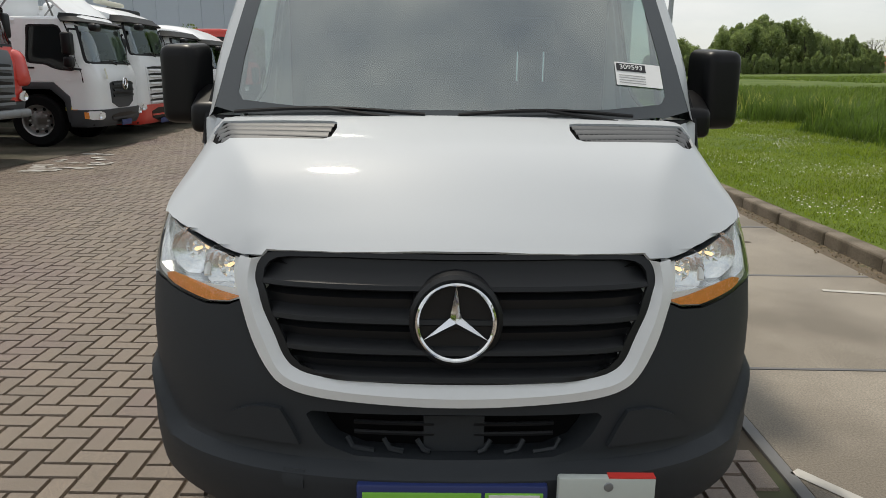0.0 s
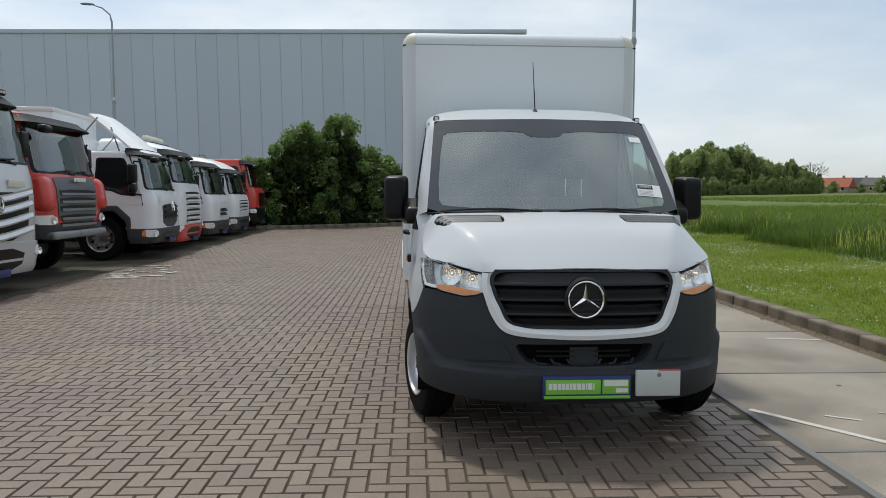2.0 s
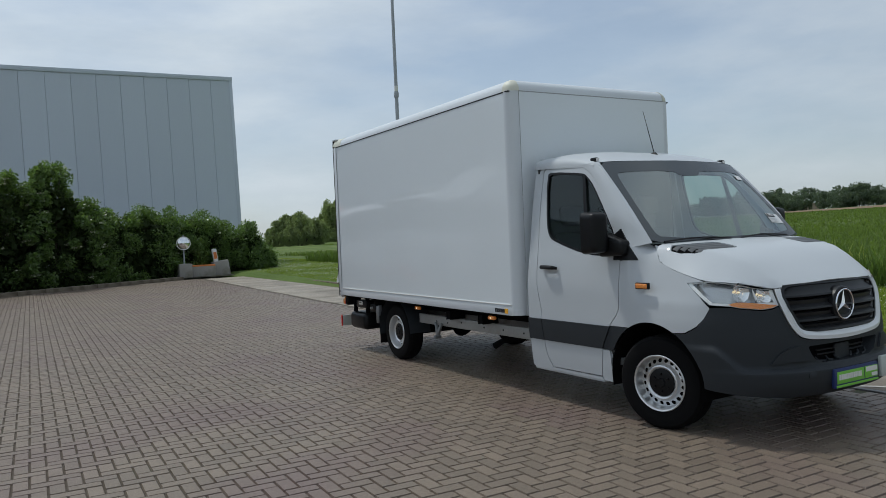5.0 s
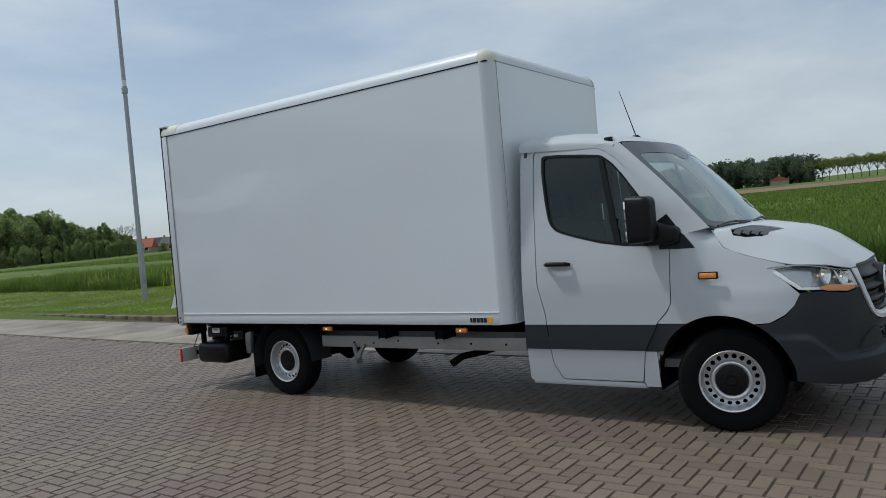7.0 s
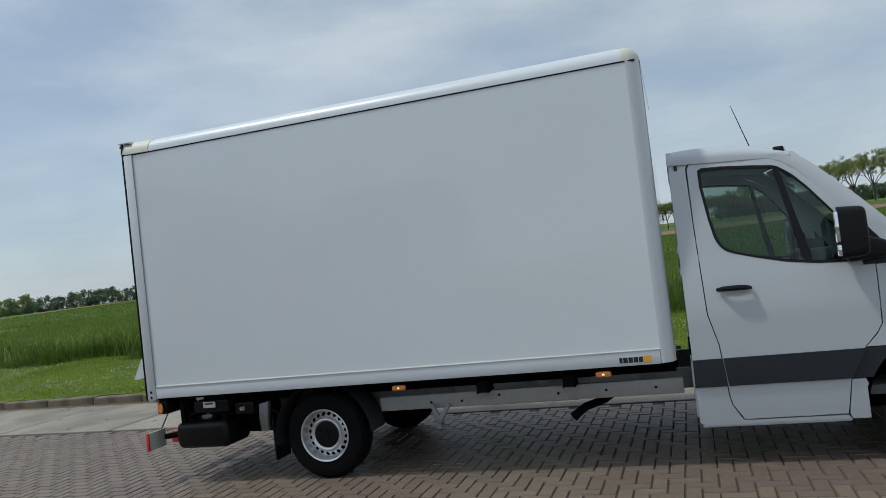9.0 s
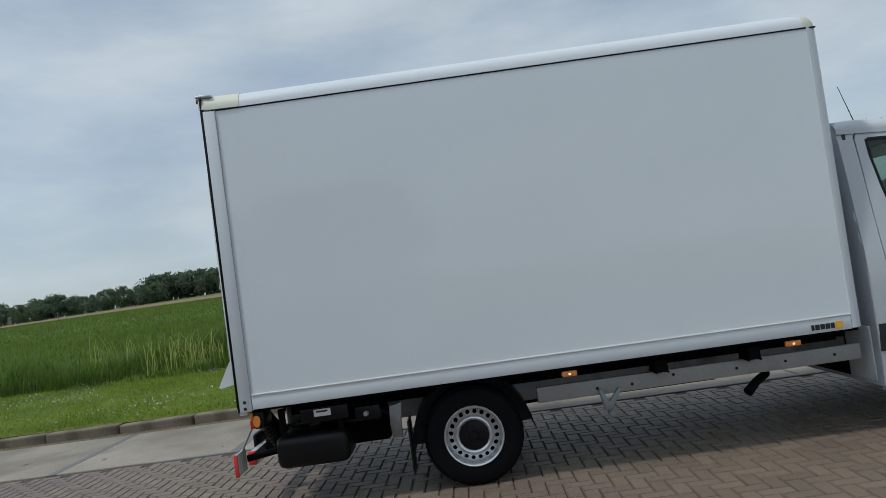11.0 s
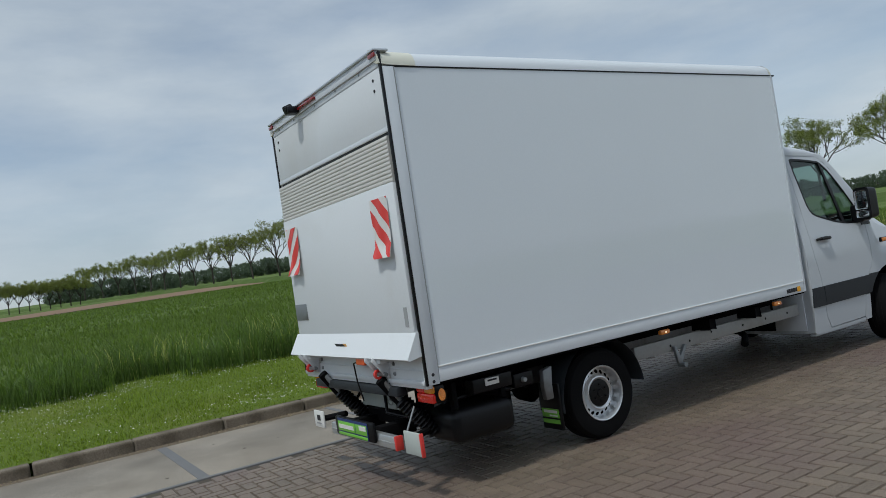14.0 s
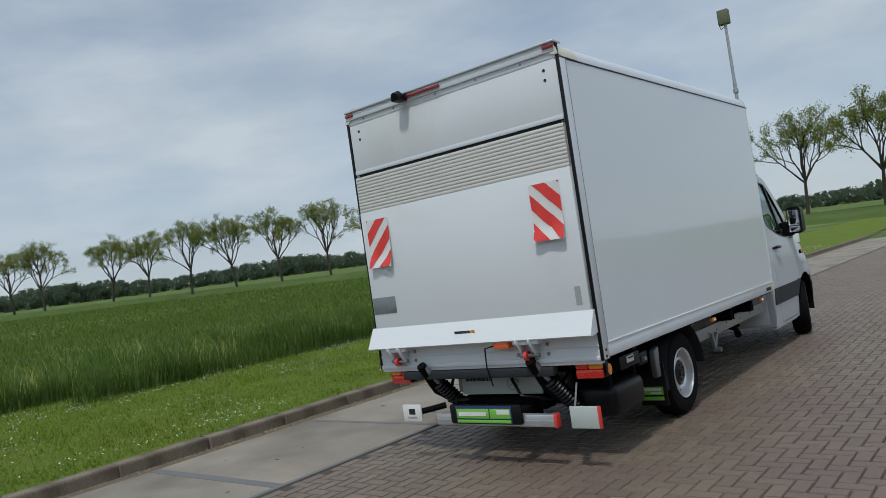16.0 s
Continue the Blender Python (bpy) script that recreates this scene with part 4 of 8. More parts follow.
for sg in (1, -1):
    def lampskin(u, z, out=0.0, sg=sg):
        p = ring(u, z, out)
        return Vector((sg * p.x, p.y, p.z))
    head = part("headlamp", b_sheet(lambda u, z: lampskin(u, z, -0.075), lamp, 0.05, 0.0, flip=sg < 0), BACKING, van, "clear headlamp with amber indicator strip")
    edge_o, edge_i = [lampskin(u, z, 0.0) for u, z in split_edges(lamp, 0.03)], [lampskin(u, z, -0.078) for u, z in split_edges(lamp, 0.03)]
    part("lamp_rim", bm_of(edge_o + edge_i, grid(2, len(edge_o), close_v=True)), DARK, head)
    part("lamp_frame", b_sheet(lambda u, z: lampskin(u, z, -0.010), [(u, z) for u, z in lamp], 0.025, 0.004, holes=(clear,), flip=sg < 0), LAMPWHITE, head, "white inner frame")
    wall_o, wall_i = [lampskin(u, z, -0.012) for u, z in split_edges(clear, 0.02)], [lampskin(u, z, -0.07) for u, z in split_edges(clear, 0.02)]
    part("frame_wall", bm_of(wall_o + wall_i, grid(2, len(wall_o), close_v=True)), BOWL, head)
    for (ux, z, r) in ((0.700, 1.012, 0.060), (0.835, 1.038, 0.062)):
        c, nrm = lampskin(u_x(ux), z, -0.03), (lampskin(u_x(ux), z, 0.05) - lampskin(u_x(ux), z, 0.0)).normalized()
        way = (nrm * 0.45 + Vector((0, -1, 0)) * 0.8).normalized()
        m = Matrix.Translation(c) @ way.to_track_quat("Z", "Y").to_matrix().to_4x4()
        facets = []
        for k in range(10):
            for q in range(4):
                r0, r1 = r * (0.16 + 0.25 * q), r * (0.16 + 0.25 * (q + 1))
                a0, a1 = math.tau * k / 10, math.tau * (k + 1) / 10
                dep = lambda rr: -0.034 + 0.030 * (rr / r) ** 2
                am, rm = (a0 + a1) / 2, (r0 + r1) / 2
                v = [(r0 * math.cos(a0), r0 * math.sin(a0), dep(r0)), (r1 * math.cos(a0), r1 * math.sin(a0), dep(r1)), (r1 * math.cos(a1), r1 * math.sin(a1), dep(r1)), (r0 * math.cos(a1), r0 * math.sin(a1), dep(r0)), (rm * math.cos(am), rm * math.sin(am), dep(rm) - 0.003)]
                facets.append(bm_of([m @ Vector(p) for p in v], [(0, 1, 4), (1, 2, 4), (2, 3, 4), (3, 0, 4)]))
        part("reflector_bowl", joined(*facets), BOWL, head, "faceted chrome reflector")
        part("bulb", b_lathe([(0.0, -0.008), (0.004, -0.010), (0.006, -0.016), (0.005, -0.04)], 12, m), LAMPGLOW, head, "lit halogen bulb")
    part("lamp_divider", b_tube([lampskin(u_x(0.762), 1.056, -0.03), lampskin(u_x(0.757), 1.02, -0.02), lampskin(u_x(0.745), 0.984, -0.016)], [0.004, 0.008, 0.011], 8), LAMPWHITE, head)
    part("indicator_strip", b_sheet(lambda u, z: lampskin(u, z, -0.003), strip, 0.03, 0.004, flip=sg < 0), AMBER, head)
    lens = part("lamp_glass", b_sheet(lambda u, z: lampskin(u, z, 0.004), lamp, 0.05, 0.0, flip=sg < 0), LENS, head)
    lens.visible_shadow = False

# side indicators
for sg in (1, -1):
    ind = part("side_indicator", b_box(sg * 1.014 - 0.014, sg * 1.014 + 0.014, 0.005, 0.138, 1.055, 1.105, 0.008), BLACK, van)
    part("indicator_lens", b_box(sg * 1.022 - 0.012, sg * 1.022 + 0.012, 0.014, 0.129, 1.062, 1.098, 0.006), AMBER, ind)

# mirrors
for sg in (1, -1):
    m = pose(sg * 1.112, 0.468, 1.495, 0, 0, sg * 8)
    head = b_box(-0.088, 0.088, -0.09, 0.07, -0.168, 0.168, 0.0)
    for v in head.verts:
        if v.co.y < 0:
            v.co.x *= 0.86
            v.co.z *= 0.93
    bmesh.ops.bevel(head, geom=[e for e in head.edges if min(v.co.y for v in e.verts) < 0], offset=0.05, segments=5, affect="EDGES", profile=0.6)
    head.transform(m)
    mirror = part("door_mirror", head, BLACK, van, "black door mirror on a short arm")
    foot_m = b_box(sg * 1.0 - 0.065, sg * 1.0 + 0.065, 0.25, 0.50, 1.30, 1.50, 0.0)
    for v in foot_m.verts:
        if v.co.y < 0.3:
            v.co.z = 1.31 + (v.co.z - 1.30) * 0.55
            v.co.x -= sg * 0.03
    bmesh.ops.bevel(foot_m, geom=foot_m.edges[:], offset=0.035, segments=4, affect="EDGES", profile=0.6)
    part("mirror_arm", foot_m, BLACK, mirror)
    gl = b_box(-0.072, 0.072, 0.07, 0.074, -0.06, 0.14, 0.02)
    gl.transform(m)
    part("mirror_glass", gl, CHROME, mirror)
    gl = b_box(-0.072, 0.072, 0.07, 0.074, -0.145, -0.07, 0.02)
    gl.transform(m)
    part("mirror_glass", gl, CHROME, mirror)

# wipers
for x0, x1, lift in ((-0.80, -0.10, 0.0), (0.02, 0.66, 0.0)):
    blade = [screen(x, 1.392 + 0.018 * math.sin(math.pi * (x - x0) / (x1 - x0)), 0.02) for x in steps(x0, x1, 8)]
    wip = part("wiper", b_tube(blade, 0.007, 6), BLACK, van)
    part("wiper_arm", b_tube([screen(x1 - 0.06, 1.37, 0.02), screen((x0 + x1) / 2, 1.402, 0.032)], [0.010, 0.006], 6), BLACK, wip)
part("cowl", b_sheet(lambda x, z: screen(x, z, -0.02), [(0.9, 1.405), (0.8, 1.34), (0.0, 1.33), (-0.8, 1.34), (-0.9, 1.405), (-0.6, 1.40), (0, 1.39), (0.6, 1.40)], 0.08, 0.0), BLACK, van)

# number-plate holder with a dealer plate, and a second blank plate
plate = part("plate_holder", b_box(-0.268, 0.258, -0.972, -0.94, 0.347, 0.482, 0.006), NAVY, van, "green and navy dealer plate")
part("plate_field", b_box(-0.252, 0.075, -0.976, -0.97, 0.378, 0.462, 0.002), GREEN, plate)
part("plate_field", b_box(0.085, 0.245, -0.976, -0.97, 0.378, 0.462, 0.002), GREEN, plate)
part("plate_foot", b_box(-0.262, 0.252, -0.976, -0.97, 0.352, 0.369, 0.002), GREEN, plate)
xx = -0.235
for w in (0.022, 0.022, 0.02, 0.016, 0.022, 0.01, 0.022, 0.022, 0.02, 0.008, 0.022, 0.01):
    part("print_bar", b_box(xx, xx + w, -0.979, -0.975, 0.405, 0.442), PALE, plate)
    xx += w + 0.005
part("print_bar", b_box(0.095, 0.235, -0.979, -0.975, 0.425, 0.458), PALE, plate)
part("print_bar", b_box(0.165, 0.235, -0.979, -0.975, 0.388, 0.412), PALE, plate)
blank = part("blank_plate", b_box(0.283, 0.55, -0.985, -0.955, 0.365, 0.515, 0.008), PLATEGREY, van, "pale grey blank plate with red edge")
part("red_edge", b_box(0.42, 0.548, -0.983, -0.957, 0.514, 0.5175), REDWHITE, blank)
part("screw", b_lathe([(0.0, 0.006), (0.012, 0.004), (0.014, 0.0)], 12, pose(0.42, -0.984, 0.49, 90)), STEEL, blank)

for ob in (plate, blank):
    ob.matrix_basis = Matrix.Translation((0, -0.022, 0))

# cab interior
part("dashboard", joined(b_box(-0.82, 0.82, 0.16, 0.58, 1.06, 1.27, 0.08, 3), b_box(-0.82, 0.82, 0.05, 0.35, 1.22, 1.345, 0.05, 3), b_box(0.22, 0.62, 0.28, 0.5, 1.24, 1.38, 0.05, 3)), DASH, van)
swm = pose(0.42, 0.66, 1.22, -62, 0, 0)
wheel_s = part("steering_wheel", b_lathe([(0.185 + 0.014 * math.cos(a), 0.014 * math.sin(a)) for a in [2 * math.pi * i / 8 for i in range(8)]], 32, swm, close=True), BLACK, van)
part("wheel_hub", b_lathe([(0.0, 0.03), (0.06, 0.025), (0.07, 0.0), (0.03, -0.05)], 20, swm), DASH, wheel_s)
for a in (0, 180, 270):
    part("spoke", b_tube([swm @ Vector((0.05 * math.cos(radians(a)), 0.05 * math.sin(radians(a)), 0)), swm @ Vector((0.185 * math.cos(radians(a)), 0.185 * math.sin(radians(a)), 0))], 0.016, 6), BLACK, wheel_s)
for x, wd in ((0.44, 0.25), (-0.30, 0.48)):
    seat = part("seat", b_box(x - wd, x + wd, 0.78, 1.28, 0.78, 0.95, 0.06, 3), SEAT, van)
    bk = b_box(-wd, wd, -0.07, 0.07, 0.0, 0.62, 0.06, 3)
    bk.transform(pose(x, 1.28, 0.9, -10))
    part("seat_back", bk, SEAT, seat)
    for hx in ([x] if wd < 0.3 else [x - 0.24, x + 0.24]):
        hr = b_box(-0.13, 0.13, -0.05, 0.05, 0.0, 0.19, 0.045, 3)
        hr.transform(pose(hx, 1.41, 1.66 if wd < 0.3 else 1.57, -8))
        part("head_restraint", hr, SEAT, seat)
        for q in (-0.07, 0.07) if wd < 0.3 else ():
            part("restraint_post", b_tube([(hx + q, 1.385, 1.5), (hx + q, 1.395, 1.70)], 0.006, 6), CHROME, seat)
part("cab_floor", b_box(-0.9, 0.9, 0.2, 1.5, 0.42, 0.48), DASH, van)
part("rear_lining", b_box(-0.86, 0.86, 1.47, 1.495, 0.5, 2.1), LINING, van)
part("roof_lining", b_sheet(lambda x, y: Vector((x, y, 2.075 + 0.04 * ease(0.7, 1.1, y))), [(-0.79, 0.76), (0.79, 0.76), (0.79, 1.47), (-0.79, 1.47)], 0.2, 0.0), PLATEGREY, van)
part("interior_mirror", b_box(-0.06, 0.06, 0.57, 0.61, 1.985, 2.035, 0.02), DASH, van)
note = part("price_sheet", b_sheet(lambda x, z: screen(x, z, 0.004), [(0.62, 1.60), (0.80, 1.585), (0.80, 1.50), (0.62, 1.515)], 0.05, 0.0), PAPER, van, "white paper sheet behind the windscreen")
part("print_block", b_sheet(lambda x, z: screen(x, z, 0.0055), [(0.625, 1.594), (0.74, 1.585), (0.74, 1.557), (0.625, 1.566)], 0.05, 0.0), INK, note)
for k in range(4):
    part("print_bar", b_sheet(lambda x, z: screen(x, z, 0.0055), [(0.632, 1.552 - 0.009 * k), (0.735, 1.543 - 0.009 * k), (0.735, 1.540 - 0.009 * k), (0.632, 1.549 - 0.009 * k)], 0.05, 0.0), GREYTXT, note)
part("sticker", b_sheet(lambda x, z: screen(x, z, 0.0055), [(0.66, 1.96), (0.75, 1.955), (0.75, 1.915), (0.66, 1.92)], 0.05, 0.0), PAPER, van)
num = bpy.data.curves.new("stock_number", "FONT")
num.body, num.size, num.align_x, num.align_y, num.extrude = "309593", 0.031, "CENTER", "CENTER", 0.0003
p0, ax, ay = screen(0.6825, 1.5755, 0.0075), screen(0.74, 1.571, 0.001) - screen(0.625, 1.580, 0.001), screen(0.68, 1.60, 0.001) - screen(0.68, 1.55, 0.001)
ax.normalize()
az = ax.cross(ay).normalized()
ay = az.cross(ax)
tmp = new("stock_number", num)
dep = bpy.context.evaluated_depsgraph_get()
me = bpy.data.meshes.new_from_object(tmp.evaluated_get(dep))
bpy.data.objects.remove(tmp)
me.transform(Matrix.Translation(p0) @ Matrix((ax, ay, az)).transposed().to_4x4())
me.materials.clear()
me.materials.append(PAPER)
txt = new("stock_number", me)
txt.parent, txt.matrix_parent_inverse = note, Matrix()


# the cab sits a little forward of the axle line, and its nose narrows
def settle(p):
    nose = 1 - ease(-0.55, 0.0, p.y)
    return Vector((p.x * (1 - 0.026 * nose), p.y - 0.04 * ease(-0.75, -0.35, p.y) - 0.012 * ease(0.9, 1.4, p.y), p.z))


for ob in van.children_recursive:
    for v in ob.data.vertices:
        v.co = settle(v.co)


# ---- wheels ----
def wheel(m):
    """A steel wheel with twenty round holes and a black hub; its outer face looks along -x before m."""
    out = Matrix.Rotation(radians(-90), 4, "Y")
    w = part("wheel", b_lathe([(0.215, -0.105), (0.28, -0.112), (0.325, -0.10), (0.345, -0.075), (0.3495, -0.03), (0.3495, 0.03), (0.345, 0.075), (0.325, 0.10), (0.28, 0.112), (0.213, 0.103), (0.2, 0.08), (0.2, -0.08)], 56, m @ out, close=True), RUBBER, van, "steel wheel with black tyre")
    grooves = []
    for h in (-0.05, -0.018, 0.018, 0.05):
        grooves.append(b_lathe([(0.352, h - 0.013), (0.3535, h - 0.009), (0.3535, h + 0.009), (0.352, h + 0.013), (0.346, h + 0.013), (0.346, h - 0.013)], 56, m @ out, close=True))
    part("tread", joined(*grooves), RUBBER, w)
    part("rim", b_lathe([(0.213, 0.106), (0.208, 0.111), (0.2, 0.107), (0.196, 0.088), (0.198, 0.076), (0.194, 0.055), (0.188, 0.03), (0.183, 0.018)], 56, m @ out), SILVER, w)
    # disc with twenty round holes
    prof, n = [(0.187, 0.020), (0.178, 0.026), (0.170, 0.031), (0.160, 0.036), (0.150, 0.042), (0.142, 0.047), (0.137, 0.060), (0.130, 0.073), (0.121, 0.076), (0.112, 0.072), (0.1, 0.056)], 240
    rings = [(q, lerp_table(prof[::-1], q)) for q in steps(0.187, 0.142, 15)] + prof[6:]
    verts = [m @ out @ Vector((q * math.cos(2 * math.pi * k / n), q * math.sin(2 * math.pi * k / n), h)) for q, h in rings for k in range(n)]
    faces = []
    for i in range(len(rings) - 1):
        qm = (rings[i][0] + rings[i + 1][0]) / 2
        for k in range(n):
            if math.hypot(qm - 0.164, (k % 12 - 5.5) * math.tau / n * qm) < 0.0155:
                continue
            faces.append((i * n + k, i * n + (k + 1) % n, (i + 1) * n + (k + 1) % n, (i + 1) * n + k))
    part("disc", bm_of(verts, faces), SILVER, w)
    part("drum", b_lathe([(0.19, -0.02), (0.0, -0.018)], 32, m @ out), VOID, w)
    part("hub_cap", b_lathe([(0.0, 0.088), (0.03, 0.088), (0.036, 0.077), (0.085, 0.074), (0.102, 0.070), (0.107, 0.06)], 32, m @ out), BLACK, w)
    for k in range(6):
        a = math.pi / 3 * k
        part("wheel_nut", b_lathe([(0.0, 0.083), (0.009, 0.083), (0.011, 0.066)], 6, m @ out @ Matrix.Translation((0.064 * math.cos(a), 0.064 * math.sin(a), 0))), BLACK, w)
    return w


wheel(pose(-0.872, -0.035, 0.35, 0, 0, 13))
wheel(pose(0.872, -0.035, 0.35, 0, 0, 180 + 13))
wheel(pose(-0.85, 4.365, 0.35))
wheel(pose(0.85, 4.365, 0.35, 0, 0, 180))

# ---- box body, chassis and tail lift ----
RAKE = pose(0, 1.6, 0.72, 0.22) @ pose(0, -1.6, -0.72)
cargo = new("cargo_box")
cargo.parent = van
cargo.matrix_basis = RAKE
cargo["label"] = "white panelled box body with rounded edges"
Y0, Y1, Z0, Z1, RR = 1.585, 5.93, 0.743, 2.976, 0.116


def c_part(name, bm, material, label="", smooth=35.0):
    return part(name, bm, material, cargo, label, smooth)


for sg in (1, -1):
    c_part("side_panel", b_box(sg * 1.03 - 0.022, sg * 1.03 + 0.022, Y0 + 0.09, Y1 - 0.07, Z0 + 0.10, Z1 - RR - 0.005), BOXWHITE)
    c_part("lower_rail", b_box(sg * 1.032 - 0.024, sg * 1.032 + 0.024, Y0 + 0.10, Y1 - 0.07, Z0, Z0 + 0.097, 0.004), ALUWHITE)
    c_part("rail_lip", b_box(sg * 1.057 - 0.004, sg * 1.057 + 0.004, Y0 + 0.10, Y1 - 0.07, Z0 + 0.097, Z0 + 0.106, 0.002), PALE)
    c_part("panel_seam", b_box(sg * 1.03 - 0.0255, sg * 1.03 + 0.0255, Y0 + 0.03, Y1 - 0.02, Z1 - RR - 0.01, Z1 - RR - 0.0005), BLACK)
    # rounded roof edge
    prof = [(0.9, 0.0)] + [(1.058 - RR + RR * math.sin(a), -RR + RR * math.cos(a)) for a in [math.pi / 2 * i / 8 for i in range(9)]] + [(1.03, -RR), (0.9, -0.02)]
    v = [(sg * x, y, Z1 + z) for y in (Y0 + RR - 0.01, Y1 - 0.24) for x, z in prof]
    c_part("roof_edge", bm_of(v, grid(2, len(prof), close_v=True)), ALUWHITE)
    # rounded upright at the front corner
    prof = [(0.945, 0.005)] + [(0.965 + 0.093 * math.sin(a), 0.098 - 0.093 * math.cos(a)) for a in [math.pi / 2 * i / 8 for i in range(9)]] + [(1.03, 0.10), (0.945, 0.04)]
    v = [(sg * x, Y0 + y, z) for z in (Z0 + 0.005, Z1 - RR) for x, y in prof]
    c_part("front_upright", bm_of(v, grid(2, len(prof), close_v=True)), ALUWHITE)
    c_part("front_seam", b_box(sg * 0.943 - 0.003, sg * 0.943 + 0.003, Y0 + 0.0005, Y0 + 0.02, Z0 + 0.1, Z1 - RR), GREYTXT)
    c_part("rear_upright", b_box(sg * 1.03 - 0.03, sg * 1.03 + 0.03, Y1 - 0.066, Y1 + 0.02, Z0 - 0.01, Z1 - RR - 0.005, 0.006), ALUWHITE)
    c_part("upright_seam", b_box(sg * 1.058 - 0.002, sg * 1.058 + 0.002, Y1 - 0.071, Y1 - 0.066, Z0 + 0.1, Z1 - RR - 0.005), GREYTXT)
    c_part("rubber_seal", b_box(sg * 1.05 - 0.012, sg * 1.05 + 0.012, Y1 + 0.02, Y1 + 0.036, Z0 - 0.01, Z1 - 0.02, 0.004), BLACK)
    for z in (0.755, 0.80):
        c_part("rivet", b_lathe([(0.0, 0.004), (0.010, 0.003), (0.012, 0.0)], 10, pose(sg * 1.06, Y1 - 0.02, z, 0, 90 * sg)), INK)
    # rounded corner pieces
    cap = bmesh.new()
    bmesh.ops.create_uvsphere(cap, u_segments=20, v_segments=12, radius=RR + 0.002)
    bmesh.ops.delete(cap, geom=[w for w in cap.verts if w.co.z < -0.02 or w.co.x < -0.02 or w.co.y > 0.02], context="VERTS")
    bmesh.ops.scale(cap, vec=(sg, 1, 1), verts=cap.verts[:])
    cap.transform(Matrix.Translation((sg * (1.058 - RR), Y0 + RR - 0.001, Z1 - RR)))
    c_part("corner_cap", cap, CREAM)
    prof = [(0.945, 0.004)] + [(1.058 - RR + (RR + 0.004) * math.sin(a), -RR + (RR + 0.004) * math.cos(a)) for a in [math.pi / 2 * i / 8 for i in range(9)]] + [(1.03, -RR), (0.9, -0.02)]
    v = [(sg * x, y, Z1 + z + up) for y, up in ((Y1 - 0.24, 0.0), (Y1 - 0.03, 0.004), (Y1 + 0.045, 0.014)) for x, z in prof]
    cap = bm_of(v, grid(3, len(prof), close_v=True) + [tuple(range(len(prof))), tuple(range(2 * len(prof), 3 * len(prof)))])
    c_part("corner_cap", cap, CREAM)
c_part("front_panel", b_box(-0.945, 0.945, Y0, Y0 + 0.04, Z0, Z1 - RR), BOXWHITE)
c_part("front_top_seam", b_box(-0.95, 0.95, Y0 - 0.001, Y0 + 0.02, Z1 - RR - 0.008, Z1 - RR + 0.001), GREYTXT)
prof = [(0.16, 0.0)] + [(RR - RR * math.sin(a), -RR + RR * math.cos(a)) for a in [math.pi / 2 * i / 8 for i in range(9)]] + [(0.03, -RR), (0.16, -0.02)]
v = [(x, Y0 + y, Z1 + z) for x in (RR - 1.058, 1.058 - RR) for y, z in prof]
c_part("front_roof_edge", bm_of(v, grid(2, len(prof), close_v=True)), ALUWHITE)
c_part("roof_panel", b_box(-0.95, 0.95, Y0 + 0.1, Y1, Z1 - 0.03, Z1 - 0.004), BOXWHITE)
c_part("floor_panel", b_box(-1.01, 1.01, Y0 + 0.04, Y1, Z0 - 0.02, Z0 + 0.06), VOID)

# back: header rail, upper flap, tail-lift platform
c_part("rear_header", b_box(-1.04, 1.04, Y1 - 0.03, Y1 + 0.035, 2.855, 2.93, 0.006), ALUWHITE)
part("rain_edge", b_box(-1.05, 1.05, Y1 - 0.05, Y1 + 0.065, 2.96, 2.977, 0.005), ALU, cargo)
part("header_face", b_box(-1.04, 1.04, Y1 + 0.02, Y1 + 0.05, 2.90, 2.962, 0.004), ALUWHITE, cargo)
for x in (-1.0, 1.0):
    c_part("top_marker_lamp", b_box(x - 0.045, x + 0.045, Y1 + 0.048, Y1 + 0.062, 2.925, 2.952, 0.005), DULLRED)
c_part("brake_lamp", b_box(-0.02, 0.33, Y1 + 0.05, Y1 + 0.072, 2.923, 2.943, 0.005), DULLRED)
camera_pod = c_part("reversing_camera", b_box(0.32, 0.42, Y1 + 0.05, Y1 + 0.15, 2.90, 2.96, 0.015), BLACK)
part("camera_hood", b_tube([(0.37, Y1 + 0.1, 2.955), (0.37, Y1 + 0.16, 2.935)], [0.035, 0.03], 10), BLACK, camera_pod)
c_part("upper_flap", b_box(-1.035, 1.035, Y1 + 0.0, Y1 + 0.03, 2.425, 2.90, 0.006), RAMPWHITE)
for x in (-0.93, 0.93):
    for z in (2.72, 2.79):
        c_part("rivet", b_lathe([(0.0, 0.005), (0.010, 0.004), (0.012, 0.0)], 10, pose(x, Y1 + 0.03, z, -90)), INK)
for x in (-0.75, -0.35, 0.05, 0.5, 0.85):
    c_part("rivet", b_lathe([(0.0, 0.005), (0.007, 0.004), (0.009, 0.0)], 8, pose(x, Y1 + 0.036, 2.885, -90)), STEEL)
c_part("flap_foot", b_box(-1.035, 1.035, Y1 + 0.028, Y1 + 0.034, 2.425, 2.455, 0.002), ALUWHITE)
c_part("rubber_gap", b_box(-1.035, 1.035, Y1 - 0.01, Y1 + 0.02, 2.397, 2.425), BLACK)
lift = c_part("lift_platform", b_box(-1.03, 1.03, Y1 + 0.012, Y1 + 0.055, 1.04, 2.09, 0.005), RAMPWHITE, "white tail-lift platform folded up")
part("rib_backing", b_box(-1.03, 1.03, Y1 + 0.012, Y1 + 0.046, 2.092, 2.397), RIBALU, lift)
